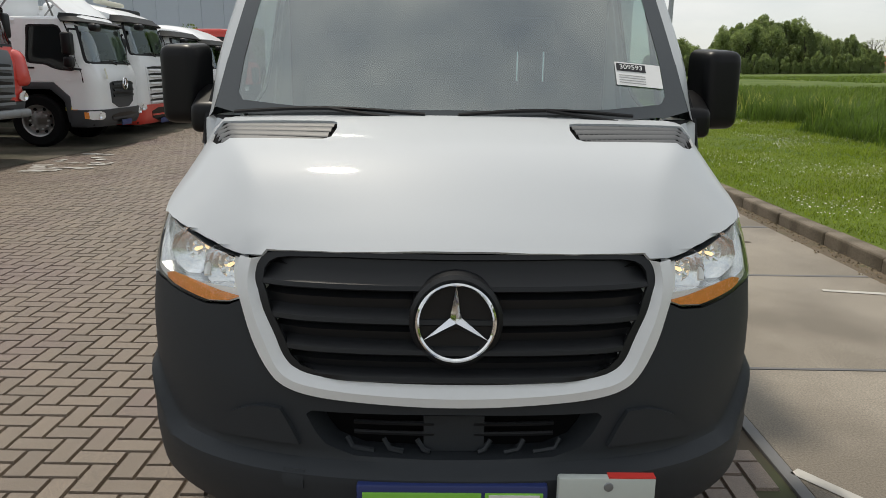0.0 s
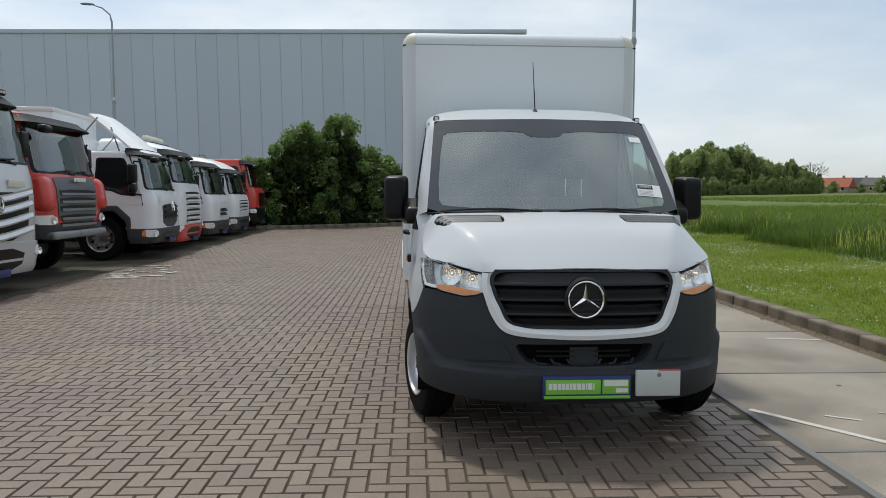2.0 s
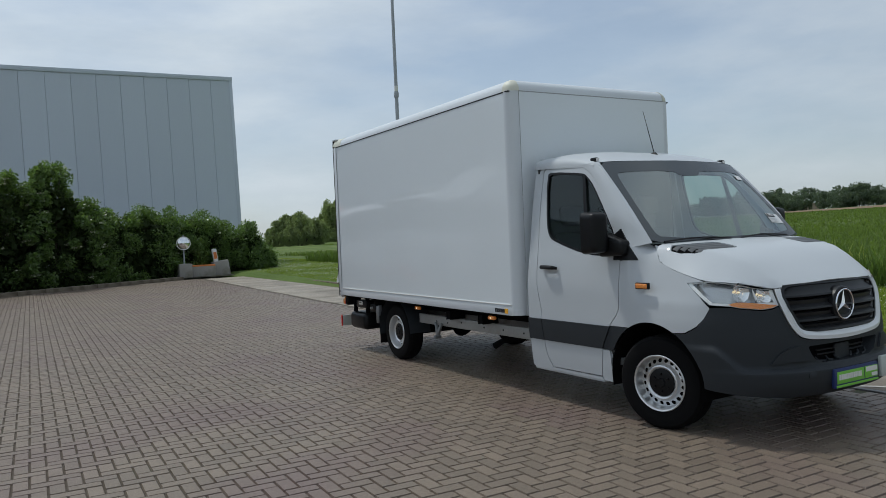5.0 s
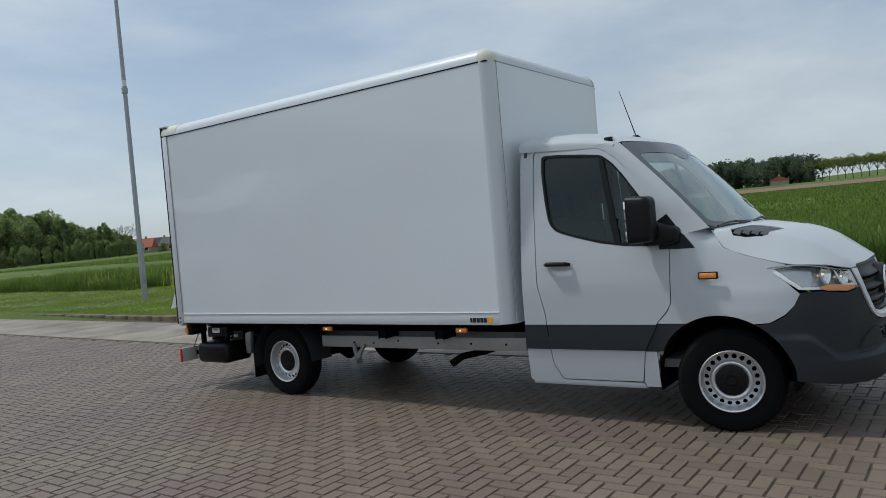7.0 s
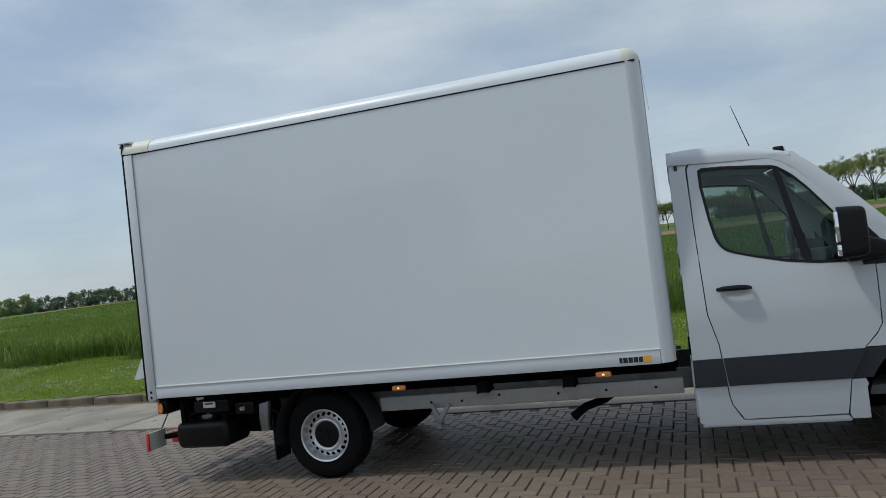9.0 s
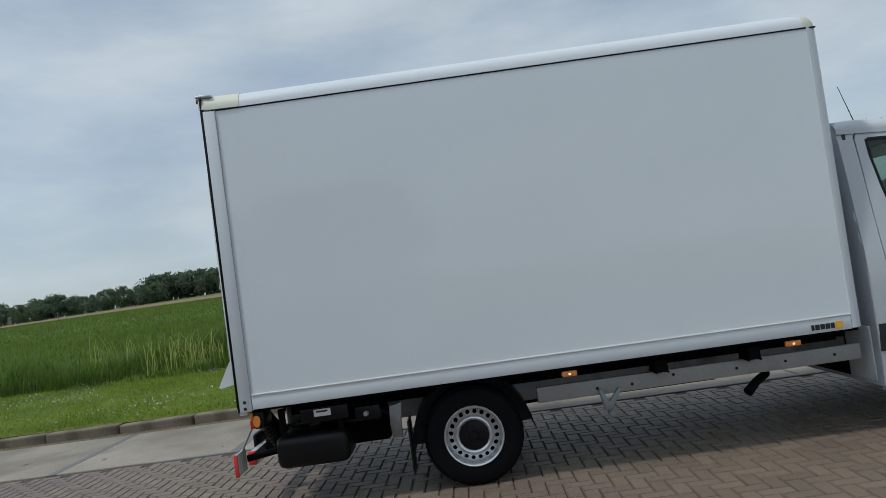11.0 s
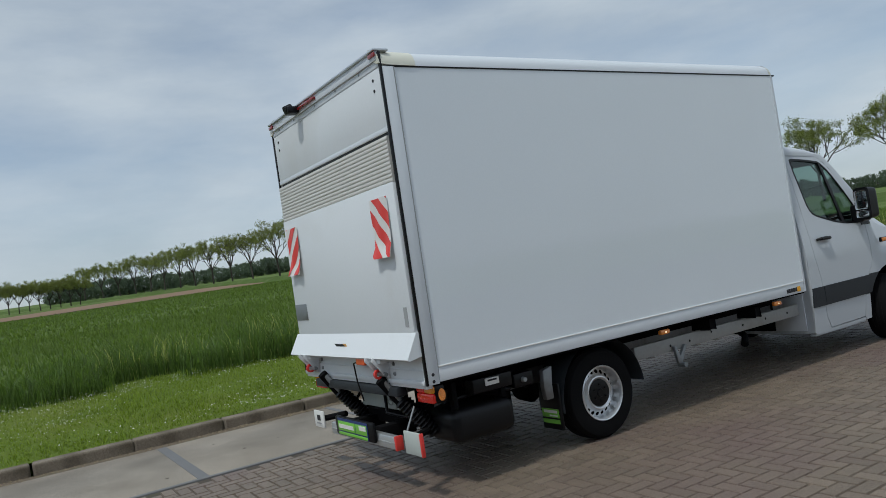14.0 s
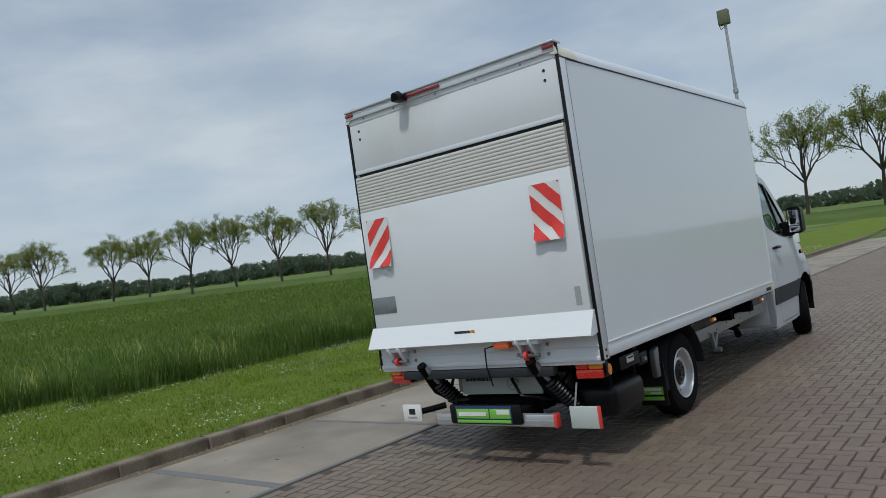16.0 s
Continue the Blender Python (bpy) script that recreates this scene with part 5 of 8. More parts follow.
for k in range(11):
    part("rib", b_box(-1.03, 1.03, Y1 + 0.04, Y1 + 0.0505, 2.095 + 0.0275 * k, 2.116 + 0.0275 * k, 0.004), RIBALU, lift)
for x, sg in ((0.84, 1), (-0.81, -1)):
    wob = [(x + 0.125 * (2 * i / 8 - 1), Y1 + 0.062 + 0.012 * (0.35 + 0.65 * (1 - j / 8)) * (0.5 + 0.5 * math.sin(i * 1.1 + j * 0.7)) + 0.03 * ease(2, 0, j), 1.605 + 0.41 * j / 8) for i in range(9) for j in range(9)]
    flag = part("warning_flag", bm_of(wob, grid(9, 9)), PALE, lift, "red and white striped warning flag")
    for k in range(-1, 3):
        vv = []
        for i in range(25):
            a = 0.123 * (i / 12 - 1)
            lo = 0.2 * k - 0.02 + 0.246 * i / 24
            b0, b1 = min(max(lo, 0.002), 0.398), min(max(lo + 0.11, 0.002), 0.398)
            for b in (b0, (b0 + b1) / 2, b1):
                ax, ai, aj = (-a if sg > 0 else a), ((-a if sg > 0 else a) / 0.125 + 1) * 4, b / 0.05
                vv.append((x + ax, Y1 + 0.0645 + 0.012 * (0.35 + 0.65 * (1 - aj / 8)) * (0.5 + 0.5 * math.sin(ai * 1.1 + aj * 0.7)) + 0.03 * ease(2, 0, aj), 1.605 + b * 1.025))
        part("stripe", bm_of(vv, grid(25, 3)), REDWHITE, flag)
c_part("lift_label", b_box(0.76, 1.02, Y1 + 0.055, Y1 + 0.060, 1.21, 1.35, 0.002), STEEL, "bare metal label plate")
part("maker_print", b_box(-0.975, -0.93, Y1 + 0.055, Y1 + 0.058, 1.13, 1.26), GREYTXT, lift)
# flared foot of the platform
prof = [(0.012, 1.09), (0.055, 1.09), (0.135, 0.945), (0.145, 0.925), (0.132, 0.915), (0.05, 0.93), (0.012, 0.93)]
v = [(x, Y1 + y, z) for x in (-1.05, 1.07) for y, z in prof]
foot = c_part("platform_foot", bm_of(v, grid(2, len(prof), close_v=True) + [tuple(range(len(prof)))[::-1], tuple(range(len(prof), 2 * len(prof)))]), RAMPWHITE, "", 20)
xx = 0.14
for w in (0.022, 0.028, 0.028, 0.028, 0.024):
    part("print_bar", b_box(xx - w, xx, -0.002, 0.002, -0.018, 0.018), INK, foot).matrix_basis = pose(0, Y1 + 0.106, 1.003, -29)
    xx -= w + 0.005
part("print_mark", b_box(xx - 0.04, xx - 0.002, -0.002, 0.002, -0.02, 0.02), ORANGE, foot).matrix_basis = pose(0, Y1 + 0.106, 1.003, -29)
sill = c_part("rear_sill", b_box(-1.04, 1.04, Y1 - 0.02, Y1 + 0.03, 0.71, 0.93, 0.006), RAMPWHITE)
part("sill_edge", b_box(-1.04, 1.04, Y1 + 0.03, Y1 + 0.045, 0.735, 0.765, 0.005), ALUWHITE, sill)
part("sill_edge", b_box(-1.04, 1.04, Y1 + 0.03, Y1 + 0.038, 0.83, 0.842, 0.003), ALUWHITE, sill)
for x in (-0.50, 0.78):
    for dx in (-0.055, 0.055):
        hinge = b_prism([(0.0, 0.0), (0.13, 0.16), (0.13, 0.19), (0.0, 0.2), (-0.02, 0.1)], 0.012, pose(x + dx, Y1 + 0.03, 0.74) @ Matrix(((0, 0, 1, 0), (1, 0, 0, 0), (0, 1, 0, 0), (0, 0, 0, 1))), 0.003)
        part("hinge_plate", hinge, RAMPWHITE, sill)
    part("hinge_block", b_box(x - 0.11, x + 0.11, Y1 + 0.032, Y1 + 0.125, 0.885, 0.925, 0.006), RAMPWHITE, sill)
    for dx in (-0.13, 0.13):
        for z in (0.80, 0.87):
            part("sill_bolt", b_lathe([(0.0, 0.012), (0.012, 0.010), (0.016, 0.0)], 8, pose(x + dx, Y1 + 0.03, z, -90)), STEEL, sill)
    part("hinge_bolt", b_tube([(x - 0.08, Y1 + 0.075, 0.80), (x + 0.08, Y1 + 0.075, 0.80)], 0.016, 10), STEEL, sill)
    part("red_ring", b_lathe([(0.02, -0.012), (0.036, -0.012), (0.036, 0.012), (0.02, 0.012)], 20, pose(x + 0.02, Y1 + 0.085, 0.80, 0, 90), close=True), REDWHITE, sill)
beacon = c_part("lift_beacon", b_box(-0.36, -0.22, Y1 + 0.05, Y1 + 0.13, 0.865, 0.92, 0.012), BEACON, "orange plastic warning lamp")
part("cable", b_tube([(-0.22, Y1 + 0.1, 0.89), (-0.12, Y1 + 0.1, 0.87), (-0.10, Y1 + 0.08, 0.72), (-0.12, Y1 + 0.06, 0.58)], 0.006, 6), BLACK, beacon)

# maker's mark and small marker lamps along the flank
mark_x = -1.0585
yy = 1.965
for w in (0.02, 0.03, 0.03, 0.03, 0.026):
    c_part("print_bar", b_box(mark_x - 0.001, mark_x + 0.002, yy - w, yy, 0.765, 0.802), INK)
    yy -= w + 0.006
c_part("print_mark", b_box(mark_x - 0.001, mark_x + 0.002, yy - 0.05, yy, 0.76, 0.807), ORANGE)
for sg in (1, -1):
    for y in (2.09, 3.65):
        lampb = c_part("marker_lamp", b_box(sg * 1.015 - 0.02, sg * 1.015 + 0.02, y - 0.055, y + 0.055, 0.672, 0.712, 0.012), AMBER)
        part("marker_glow", b_box(sg * 1.036 - 0.002, sg * 1.036 + 0.002, y - 0.008, y + 0.008, 0.686, 0.698), LAMPGLOW, lampb)

# chassis
for sg in (1, -1):
    part("chassis_rail", b_box(sg * 0.5 - 0.03, sg * 0.5 + 0.03, 1.45, 5.6, 0.47, 0.62, 0.006), STEEL, van)
    part("sub_frame", b_box(sg * 0.62 - 0.02, sg * 0.62 + 0.02, 1.6, 5.7, 0.62, 0.72, 0.004), VOID, van)
    part("side_beam", b_box(sg * 0.86 - 0.02, sg * 0.86 + 0.02, 1.56, 3.88, 0.50, 0.61, 0.006), BEAM, van, "pale galvanised beam under the box")
    for y in (1.75, 2.1, 2.45, 2.9, 3.2, 3.45):
        part("bolt", b_lathe([(0.0, 0.006), (0.009, 0.004), (0.011, 0.0)], 8, pose(sg * 0.88, y, 0.555 + 0.02 * math.sin(y * 9), 0, 90 * sg)), BLACK, van)
    for y in (2.35, 3.0):
        part("box_mount", b_box(sg * 0.80, sg * 0.98, y - 0.04, y + 0.04, 0.615, 0.70, 0.01), VOID, van)
    brk = part("side_bracket", b_prism([(-0.03, 0.12), (-0.005, 0.12), (0.035, 0.03), (0.11, 0.12), (0.135, 0.11), (0.06, -0.01), (0.045, -0.035), (0.0, -0.03)], 0.03, pose(sg * 0.89, 3.42, 0.42) @ Matrix(((0, 0, sg, 0), (-1, 0, 0, 0), (0, 1, 0, 0), (0, 0, 0, 1))), 0.006), STEEL, van)
    part("bracket_pin", b_tube([(sg * 0.88, 3.38, 0.375), (sg * 0.96, 3.38, 0.375)], 0.022, 10), STEEL, brk)
    # rear mudguard with flap
    part("mudguard", tunnel(4.365, 0.35, 0.43, sg * 0.99, sg * 0.70, -8, 178), DARK, van)
    fl = part("mud_flap", b_box(sg * 0.86 - 0.115, sg * 0.86 + 0.115, 4.805, 4.82, 0.17, 0.52, 0.003), BLACK, van)
    part("flap_print", b_box(sg * 0.86 - 0.085, sg * 0.86 + 0.105, 4.819, 4.825, 0.26, 0.325), GREEN, fl)
    part("flap_print", b_box(sg * 0.86 - 0.085, sg * 0.86 + 0.105, 4.819, 4.825, 0.215, 0.245), GREEN, fl)
    part("print_bar", b_box(sg * 0.86 - 0.07, sg * 0.86 + 0.08, 4.824, 4.828, 0.295, 0.315), PALE, fl)
    part("print_bar", b_box(sg * 0.86 - 0.07, sg * 0.86 + 0.02, 4.824, 4.828, 0.27, 0.28), PALE, fl)
part("rear_axle", b_tube([(-0.8, 4.365, 0.35), (0.8, 4.365, 0.35)], 0.06, 12), VOID, van)
part("differential", b_lathe([(0.0, -0.14), (0.1, -0.12), (0.15, 0.0), (0.1, 0.12), (0.0, 0.14)], 16, pose(0, 4.34, 0.35, 90)), VOID, van)
part("drive_shaft", b_tube([(0, 1.6, 0.46), (0, 4.2, 0.38)], 0.04, 10), VOID, van)
part("front_axle", b_tube([(-0.75, -0.035, 0.33), (0.75, -0.035, 0.33)], 0.05, 10), VOID, van)
part("exhaust_pipe", b_tube([(-0.3, 2.05, 0.46), (-0.62, 2.15, 0.44), (-0.76, 2.28, 0.42), (-0.81, 2.37, 0.36)], [0.03, 0.03, 0.03, 0.035], 12), VOID, van)
part("fuel_tank", b_box(0.2, 0.78, 1.6, 2.6, 0.34, 0.60, 0.05, 3), VOID, van)
part("air_tank", b_tube([(-0.2, 2.4, 0.46), (-0.2, 3.2, 0.46)], 0.09, 14), VOID, van)
for sg in (-1, 1):
    part("cab_rear_panel", b_box(sg * 0.73 - 0.17, sg * 0.73 + 0.17, 1.481, 1.495, 0.33, 0.72, 0.004), ALUWHITE, van)
# black sheet added between the panels to stand in for the shade there
part("cab_rear_shield", b_box(-0.55, 0.55, 1.481, 1.49, 0.33, 0.72, 0.004), VOID, van)
# pieces behind the wheel
part("battery_box", b_box(-1.0, -0.62, 5.24, 5.76, 0.30, 0.53, 0.06, 3), BLACK, van, "rounded black plastic box")
part("lift_pack", b_box(-0.62, 0.0, 4.98, 5.5, 0.34, 0.6, 0.03), VOID, van)
part("lashing_hook", b_prism([(0.0, 0.0), (0.07, 0.0), (0.08, 0.1), (0.07, 0.22), (-0.02, 0.24), (0.0, 0.1)], 0.05, pose(-0.97, 4.86, 0.42) @ Matrix(((0, 0, 1, 0), (1, 0, 0, 0), (0, 1, 0, 0), (0, 0, 0, 1))), 0.008), STEEL, van)
tag = part("type_label", b_box(-0.985, -0.975, 5.34, 5.46, 0.64, 0.69, 0.004), PALE, van)
part("print_bar", b_box(-0.9865, -0.985, 5.36, 5.44, 0.668, 0.68), INK, tag)
part("label_box", b_box(-0.975, -0.86, 5.22, 5.56, 0.60, 0.70, 0.01), BLACK, van)

# tail-lamps, arms, under-run bar
for sg in (1, -1):
    tl = part("tail_lamp", b_box(sg * 0.90 - 0.112, sg * 0.90 + 0.112, 5.80, 5.89, 0.612, 0.738, 0.025), BLACK, van, "red, amber and white tail lamp")
    part("red_lens", b_box(sg * 0.90 - 0.106, sg * 0.90 + 0.106, 5.875, 5.91, 0.616, 0.682, 0.014), RED, tl)
    part("amber_lens", b_box(sg * 0.952 - 0.054, sg * 0.952 + 0.054, 5.875, 5.909, 0.682, 0.734, 0.014), TAILAMBER, tl)
    part("clear_lens", b_box(sg * 0.845 - 0.05, sg * 0.845 + 0.05, 5.875, 5.909, 0.682, 0.734, 0.014), RED, tl)
    part("side_reflector", b_lathe([(0.0, 0.008), (0.03, 0.006), (0.034, 0.0)], 20, pose(sg * 1.035, 5.85, 0.672, 0, 90 * sg) @ Matrix.Diagonal((1.25, 0.8, 1, 1))), AMBER, tl)
for x in (-0.50, 0.55):
    arm = part("lift_arm", b_tube([(x, 6.02, 0.78), (x - 0.02 if x < 0 else x, 5.86, 0.55), (x - 0.14 if x < 0 else x - 0.16, 5.62, 0.34)], 0.04, 8), VOID, van)
    part("ram", b_tube([(x - 0.02, 6.0, 0.76), (x - 0.08, 5.90, 0.60)], 0.022, 10), STEEL, arm)
    bell = [(x - 0.08, 5.92, 0.62), (x - 0.12, 5.85, 0.52), (x - 0.2, 5.74, 0.36)]
    pts = [Vector(bell[0]).lerp(Vector(bell[2]), i / 24) for i in range(25)]
    part("bellows", b_tube(pts, [0.064 if i % 2 else 0.05 for i in range(25)], 12), BLACK, arm)
part("lift_cross_tube", b_box(-0.66, 0.80, 5.90, 5.985, 0.655, 0.722, 0.012), DARK, van)
rear_board = part("rear_panel", b_box(-0.42, 0.34, 5.77, 5.79, 0.49, 0.66, 0.004), PLATEGREY, van, "grey metal panel with a dark ring badge")
rbx = Matrix(((-1, 0, 0, -0.16), (0, 0, 1, 5.792), (0, 1, 0, 0.57), (0, 0, 0, 1)))
part("ring_mark", b_lathe([(0.042, 0.0), (0.044, 0.005), (0.05, 0.005), (0.052, 0.0)], 32, rbx), GREYTXT, rear_board)
part("ring_spokes", joined(*[b_tube([rbx @ Vector((0, 0, 0.002)), rbx @ Vector((0.044 * math.cos(radians(a)), 0.044 * math.sin(radians(a)), 0.002))], [0.006, 0.002], 6) for a in (90, 210, 330)]), GREYTXT, rear_board)
xx = 0.29
for w in (0.028, 0.028, 0.03, 0.01, 0.032, 0.028, 0.026, 0.03):
    part("print_bar", b_box(xx - w, xx, 5.788, 5.793, 0.597, 0.624), INK, rear_board)
    xx -= w + 0.007
part("tow_beam", b_box(-0.42, 0.40, 5.60, 5.76, 0.36, 0.46, 0.02), VOID, van)
bar = part("under_run_bar", b_box(-0.66, 0.44, 6.0, 6.05, 0.305, 0.395, 0.008), ALU, van, "aluminium under-run bar")
part("bar_groove", b_box(-0.655, 0.435, 6.048, 6.053, 0.345, 0.352), GREYTXT, bar)
part("bar_end", b_box(-0.672, -0.648, 5.995, 6.055, 0.30, 0.40, 0.004), REDWHITE, bar)
part("bar_mount", b_box(-0.35, -0.25, 5.7, 6.0, 0.32, 0.42, 0.01), VOID, van)
part("bar_mount", b_box(0.15, 0.25, 5.7, 6.0, 0.32, 0.42, 0.01), VOID, van)
rp = part("rear_plate_holder", b_box(-0.40, 0.27, 6.052, 6.085, 0.325, 0.475, 0.02), BLACK, van)
part("plate_board", b_box(-0.32, 0.20, 6.085, 6.092, 0.335, 0.465, 0.003), NAVY, rp)
part("plate_field", b_box(-0.115, 0.19, 6.091, 6.095, 0.372, 0.445, 0.002), GREEN, rp)
part("plate_field", b_box(-0.31, -0.125, 6.091, 6.095, 0.372, 0.445, 0.002), GREEN, rp)
part("plate_foot", b_box(-0.31, 0.19, 6.091, 6.095, 0.339, 0.362, 0.002), GREEN, rp)
part("print_bar", b_box(-0.09, 0.17, 6.094, 6.097, 0.392, 0.422), PALE, rp)
part("print_bar", b_box(-0.30, -0.19, 6.094, 6.097, 0.405, 0.438), PALE, rp)
for x, w, nm in ((-0.895, 0.115, "end_board"), (0.70, 0.10, "end_board")):
    eb = part(nm, b_box(x - w, x + w, 6.03, 6.045, 0.30 if x < 0 else 0.325, 0.455 if x < 0 else 0.465, 0.006), PLATEGREY if x < 0 else PALE, van)
    if x < 0:
        part("red_edge", b_box(x - w - 0.006, x - w + 0.012, 6.025, 6.05, 0.30, 0.455, 0.003), REDWHITE, eb)
        part("board_rod", b_tube([(x + 0.07, 6.035, 0.455), (x + 0.08, 5.95, 0.60)], 0.007, 6), STEEL, eb)
    else:
        part("print_block", b_box(x - 0.035, x + 0.03, 6.044, 6.048, 0.385, 0.43), INK, eb)
        part("print_bar", b_box(x - 0.05, x + 0.05, 6.044, 6.048, 0.355, 0.368), GREYTXT, eb)
        part("board_arm", b_tube([(x - 0.06, 6.02, 0.40), (0.45, 5.9, 0.43)], 0.025, 8), VOID, eb)
part("board_mount", b_tube([(-0.80, 6.02, 0.38), (-0.66, 5.7, 0.40)], 0.025, 8), VOID, van)

# hoses, brackets and valves in the dark space behind the rear wheel
for k, pts in enumerate((((-0.9, 5.0, 0.62), (-0.88, 5.2, 0.56), (-0.9, 5.45, 0.6), (-0.85, 5.7, 0.58)), ((-0.7, 4.9, 0.5), (-0.8, 5.1, 0.66), (-0.75, 5.5, 0.64)), ((-0.55, 5.6, 0.6), (-0.5, 5.8, 0.45), (-0.3, 5.9, 0.5), (-0.2, 5.85, 0.62)), ((0.5, 5.7, 0.6), (0.45, 5.85, 0.45), (0.2, 5.9, 0.48)))):
    part("hose", b_tube(pts, 0.013, 8), BLACK, van)
for y in (5.29, 5.70):
    part("box_bracket", b_box(-0.95, -0.9, y - 0.02, y + 0.02, 0.5, 0.72, 0.005), VOID, van)
part("valve_block", b_box(-0.94, -0.82, 5.0, 5.18, 0.56, 0.66, 0.012), BLACK, van)
part("valve_knob", b_lathe([(0.0, 0.03), (0.016, 0.03), (0.02, 0.0)], 12, pose(-0.94, 5.1, 0.61, 0, -90)), GREYTXT, van)

# ---- industrial hall behind the yard ----
CLAD = mat("grey_cladding", (0.56, 0.61, 0.685), 0.5, var=0.08, scale=0.3, fine=25, spec=0.4, stretch=(1, 1, 0.15), ob_random=0.06)
hall = thing("hall", "large hall clad in grey-blue upright metal panels", "building", pose(6.86, 39.0, 11.42, 0, -1.1, 0))
panel = b_box(-1.195, -0.005, 0.0, 0.12, -12.4, -0.22, 0.012, 1)
me_panel = bpy.data.meshes.new("wall_panel")
panel.to_mesh(me_panel)
panel.free()
me_panel.materials.append(CLAD)
for i in range(58):
    o = new("wall_panel", me_panel)
    o.parent, o.matrix_parent_inverse = hall, Matrix()
    o.location = (-i * 1.2, 0, 0)
part("core", b_box(-69.6, -0.05, 0.08, 40, -12.4, -0.1), GREYTXT, hall)
part("parapet_trim", b_box(-69.7, 0.06, -0.05, 0.25, -0.24, 0.0, 0.02), CLAD, hall)
part("corner_trim", b_box(-0.14, 0.05, -0.03, 0.2, -12.4, -0.2, 0.012), CLAD, hall)
part("flank_wall", b_box(-0.06, 0.03, 0.2, 40, -12.4, -0.05), CLAD, hall)
part("roof", b_box(-69.6, 0.0, 0.2, 40, -0.1, -0.05), GREYTXT, hall)

# ---- plants ----
BARK = mat("tree_bark", (0.055, 0.046, 0.036), 0.95, var=0.3, scale=4, fine=40, bump=0.01, bump_scale=30)
LEAF = leafy("dark_hedge_leaf", (0.125, 0.195, 0.060), rough=0.36, var=0.3, scale=0.8, fine=8, island=0.95, spec=0.6)
# darker copy of the hedge leaf, with the shade inside put into its colour
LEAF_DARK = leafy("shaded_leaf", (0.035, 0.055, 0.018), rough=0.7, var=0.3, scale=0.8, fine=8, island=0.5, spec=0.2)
LEAF_SPRING = leafy("spring_leaf", (0.20, 0.225, 0.075), rough=0.7, var=0.3, scale=0.5, fine=6, island=0.6, spec=0.25)
# lightened, with some of the distance haze put into the colour
LEAF_WOOD = leafy("woodland_leaf", (0.235, 0.285, 0.155), rough=0.75, var=0.3, scale=0.3, fine=4, island=0.55, spec=0.2)
# paler and bluer: the haze of distance is put into this leaf colour
LEAF_HAZE = leafy("hazed_far_leaf", (0.12, 0.155, 0.125), rough=0.85, var=0.3, scale=0.2, fine=4, island=0.4, spec=0.1)
BLOOM = mat("pale_blossom", (0.55, 0.56, 0.40), 0.7, var=0.15)
BLADE = leafy("grass_blade", (0.118, 0.170, 0.042), rough=0.6, var=0.3, scale=0.4, fine=5, island=0.6, spec=0.2)
BLADE_VERGE = leafy("verge_blade", (0.18, 0.24, 0.036), rough=0.6, var=0.3, scale=1.2, fine=5, island=0.6, spec=0.2)
BLADE_TALL = leafy("tall_grass_blade", (0.095, 0.150, 0.036), rough=0.6, var=0.35, scale=0.6, fine=5, island=0.7, spec=0.25)
BLADE_PALE = leafy("pale_grass_seed", (0.36, 0.38, 0.14), rough=0.85, var=0.2, scale=0.5, island=0.4, spec=0.15)
DAISY = mat("daisy_petal", (0.72, 0.72, 0.66), 0.7, var=0.1)


def leaf_mesh(name, centres, size, material, parent, rng, flat=0.0):
    """Many small folded leaves, one at each place."""
    c = np.asarray(centres, float)
    n = len(c)
    a = rng.normal(size=(n, 3))
    a[:, 2] *= 1 - flat
    a /= np.linalg.norm(a, axis=1)[:, None]
    b = np.cross(a, rng.normal(size=(n, 3)))
    b /= np.linalg.norm(b, axis=1)[:, None]
    s = size * rng.uniform(0.6, 1.35, (n, 1))
    v = np.stack([c - a * s, c - b * s * 0.55, c + a * s, c + b * s * 0.55], 1).reshape(-1, 3)
    f = np.arange(4 * n).reshape(-1, 4)
    ob = quick(name, v.tolist(), f.tolist(), material, parent)
    return ob


def limb_points(p, d, length, rng, n=5, droop=0.0, bend=0.16):
    pts = [Vector(p)]
    d = Vector(d).normalized()
    for _ in range(n):
        d = (d + Vector(rng.normal(size=3)) * bend + Vector((0, 0, -droop))).normalized()
        pts.append(pts[-1] + d * length / n)
    return pts, d


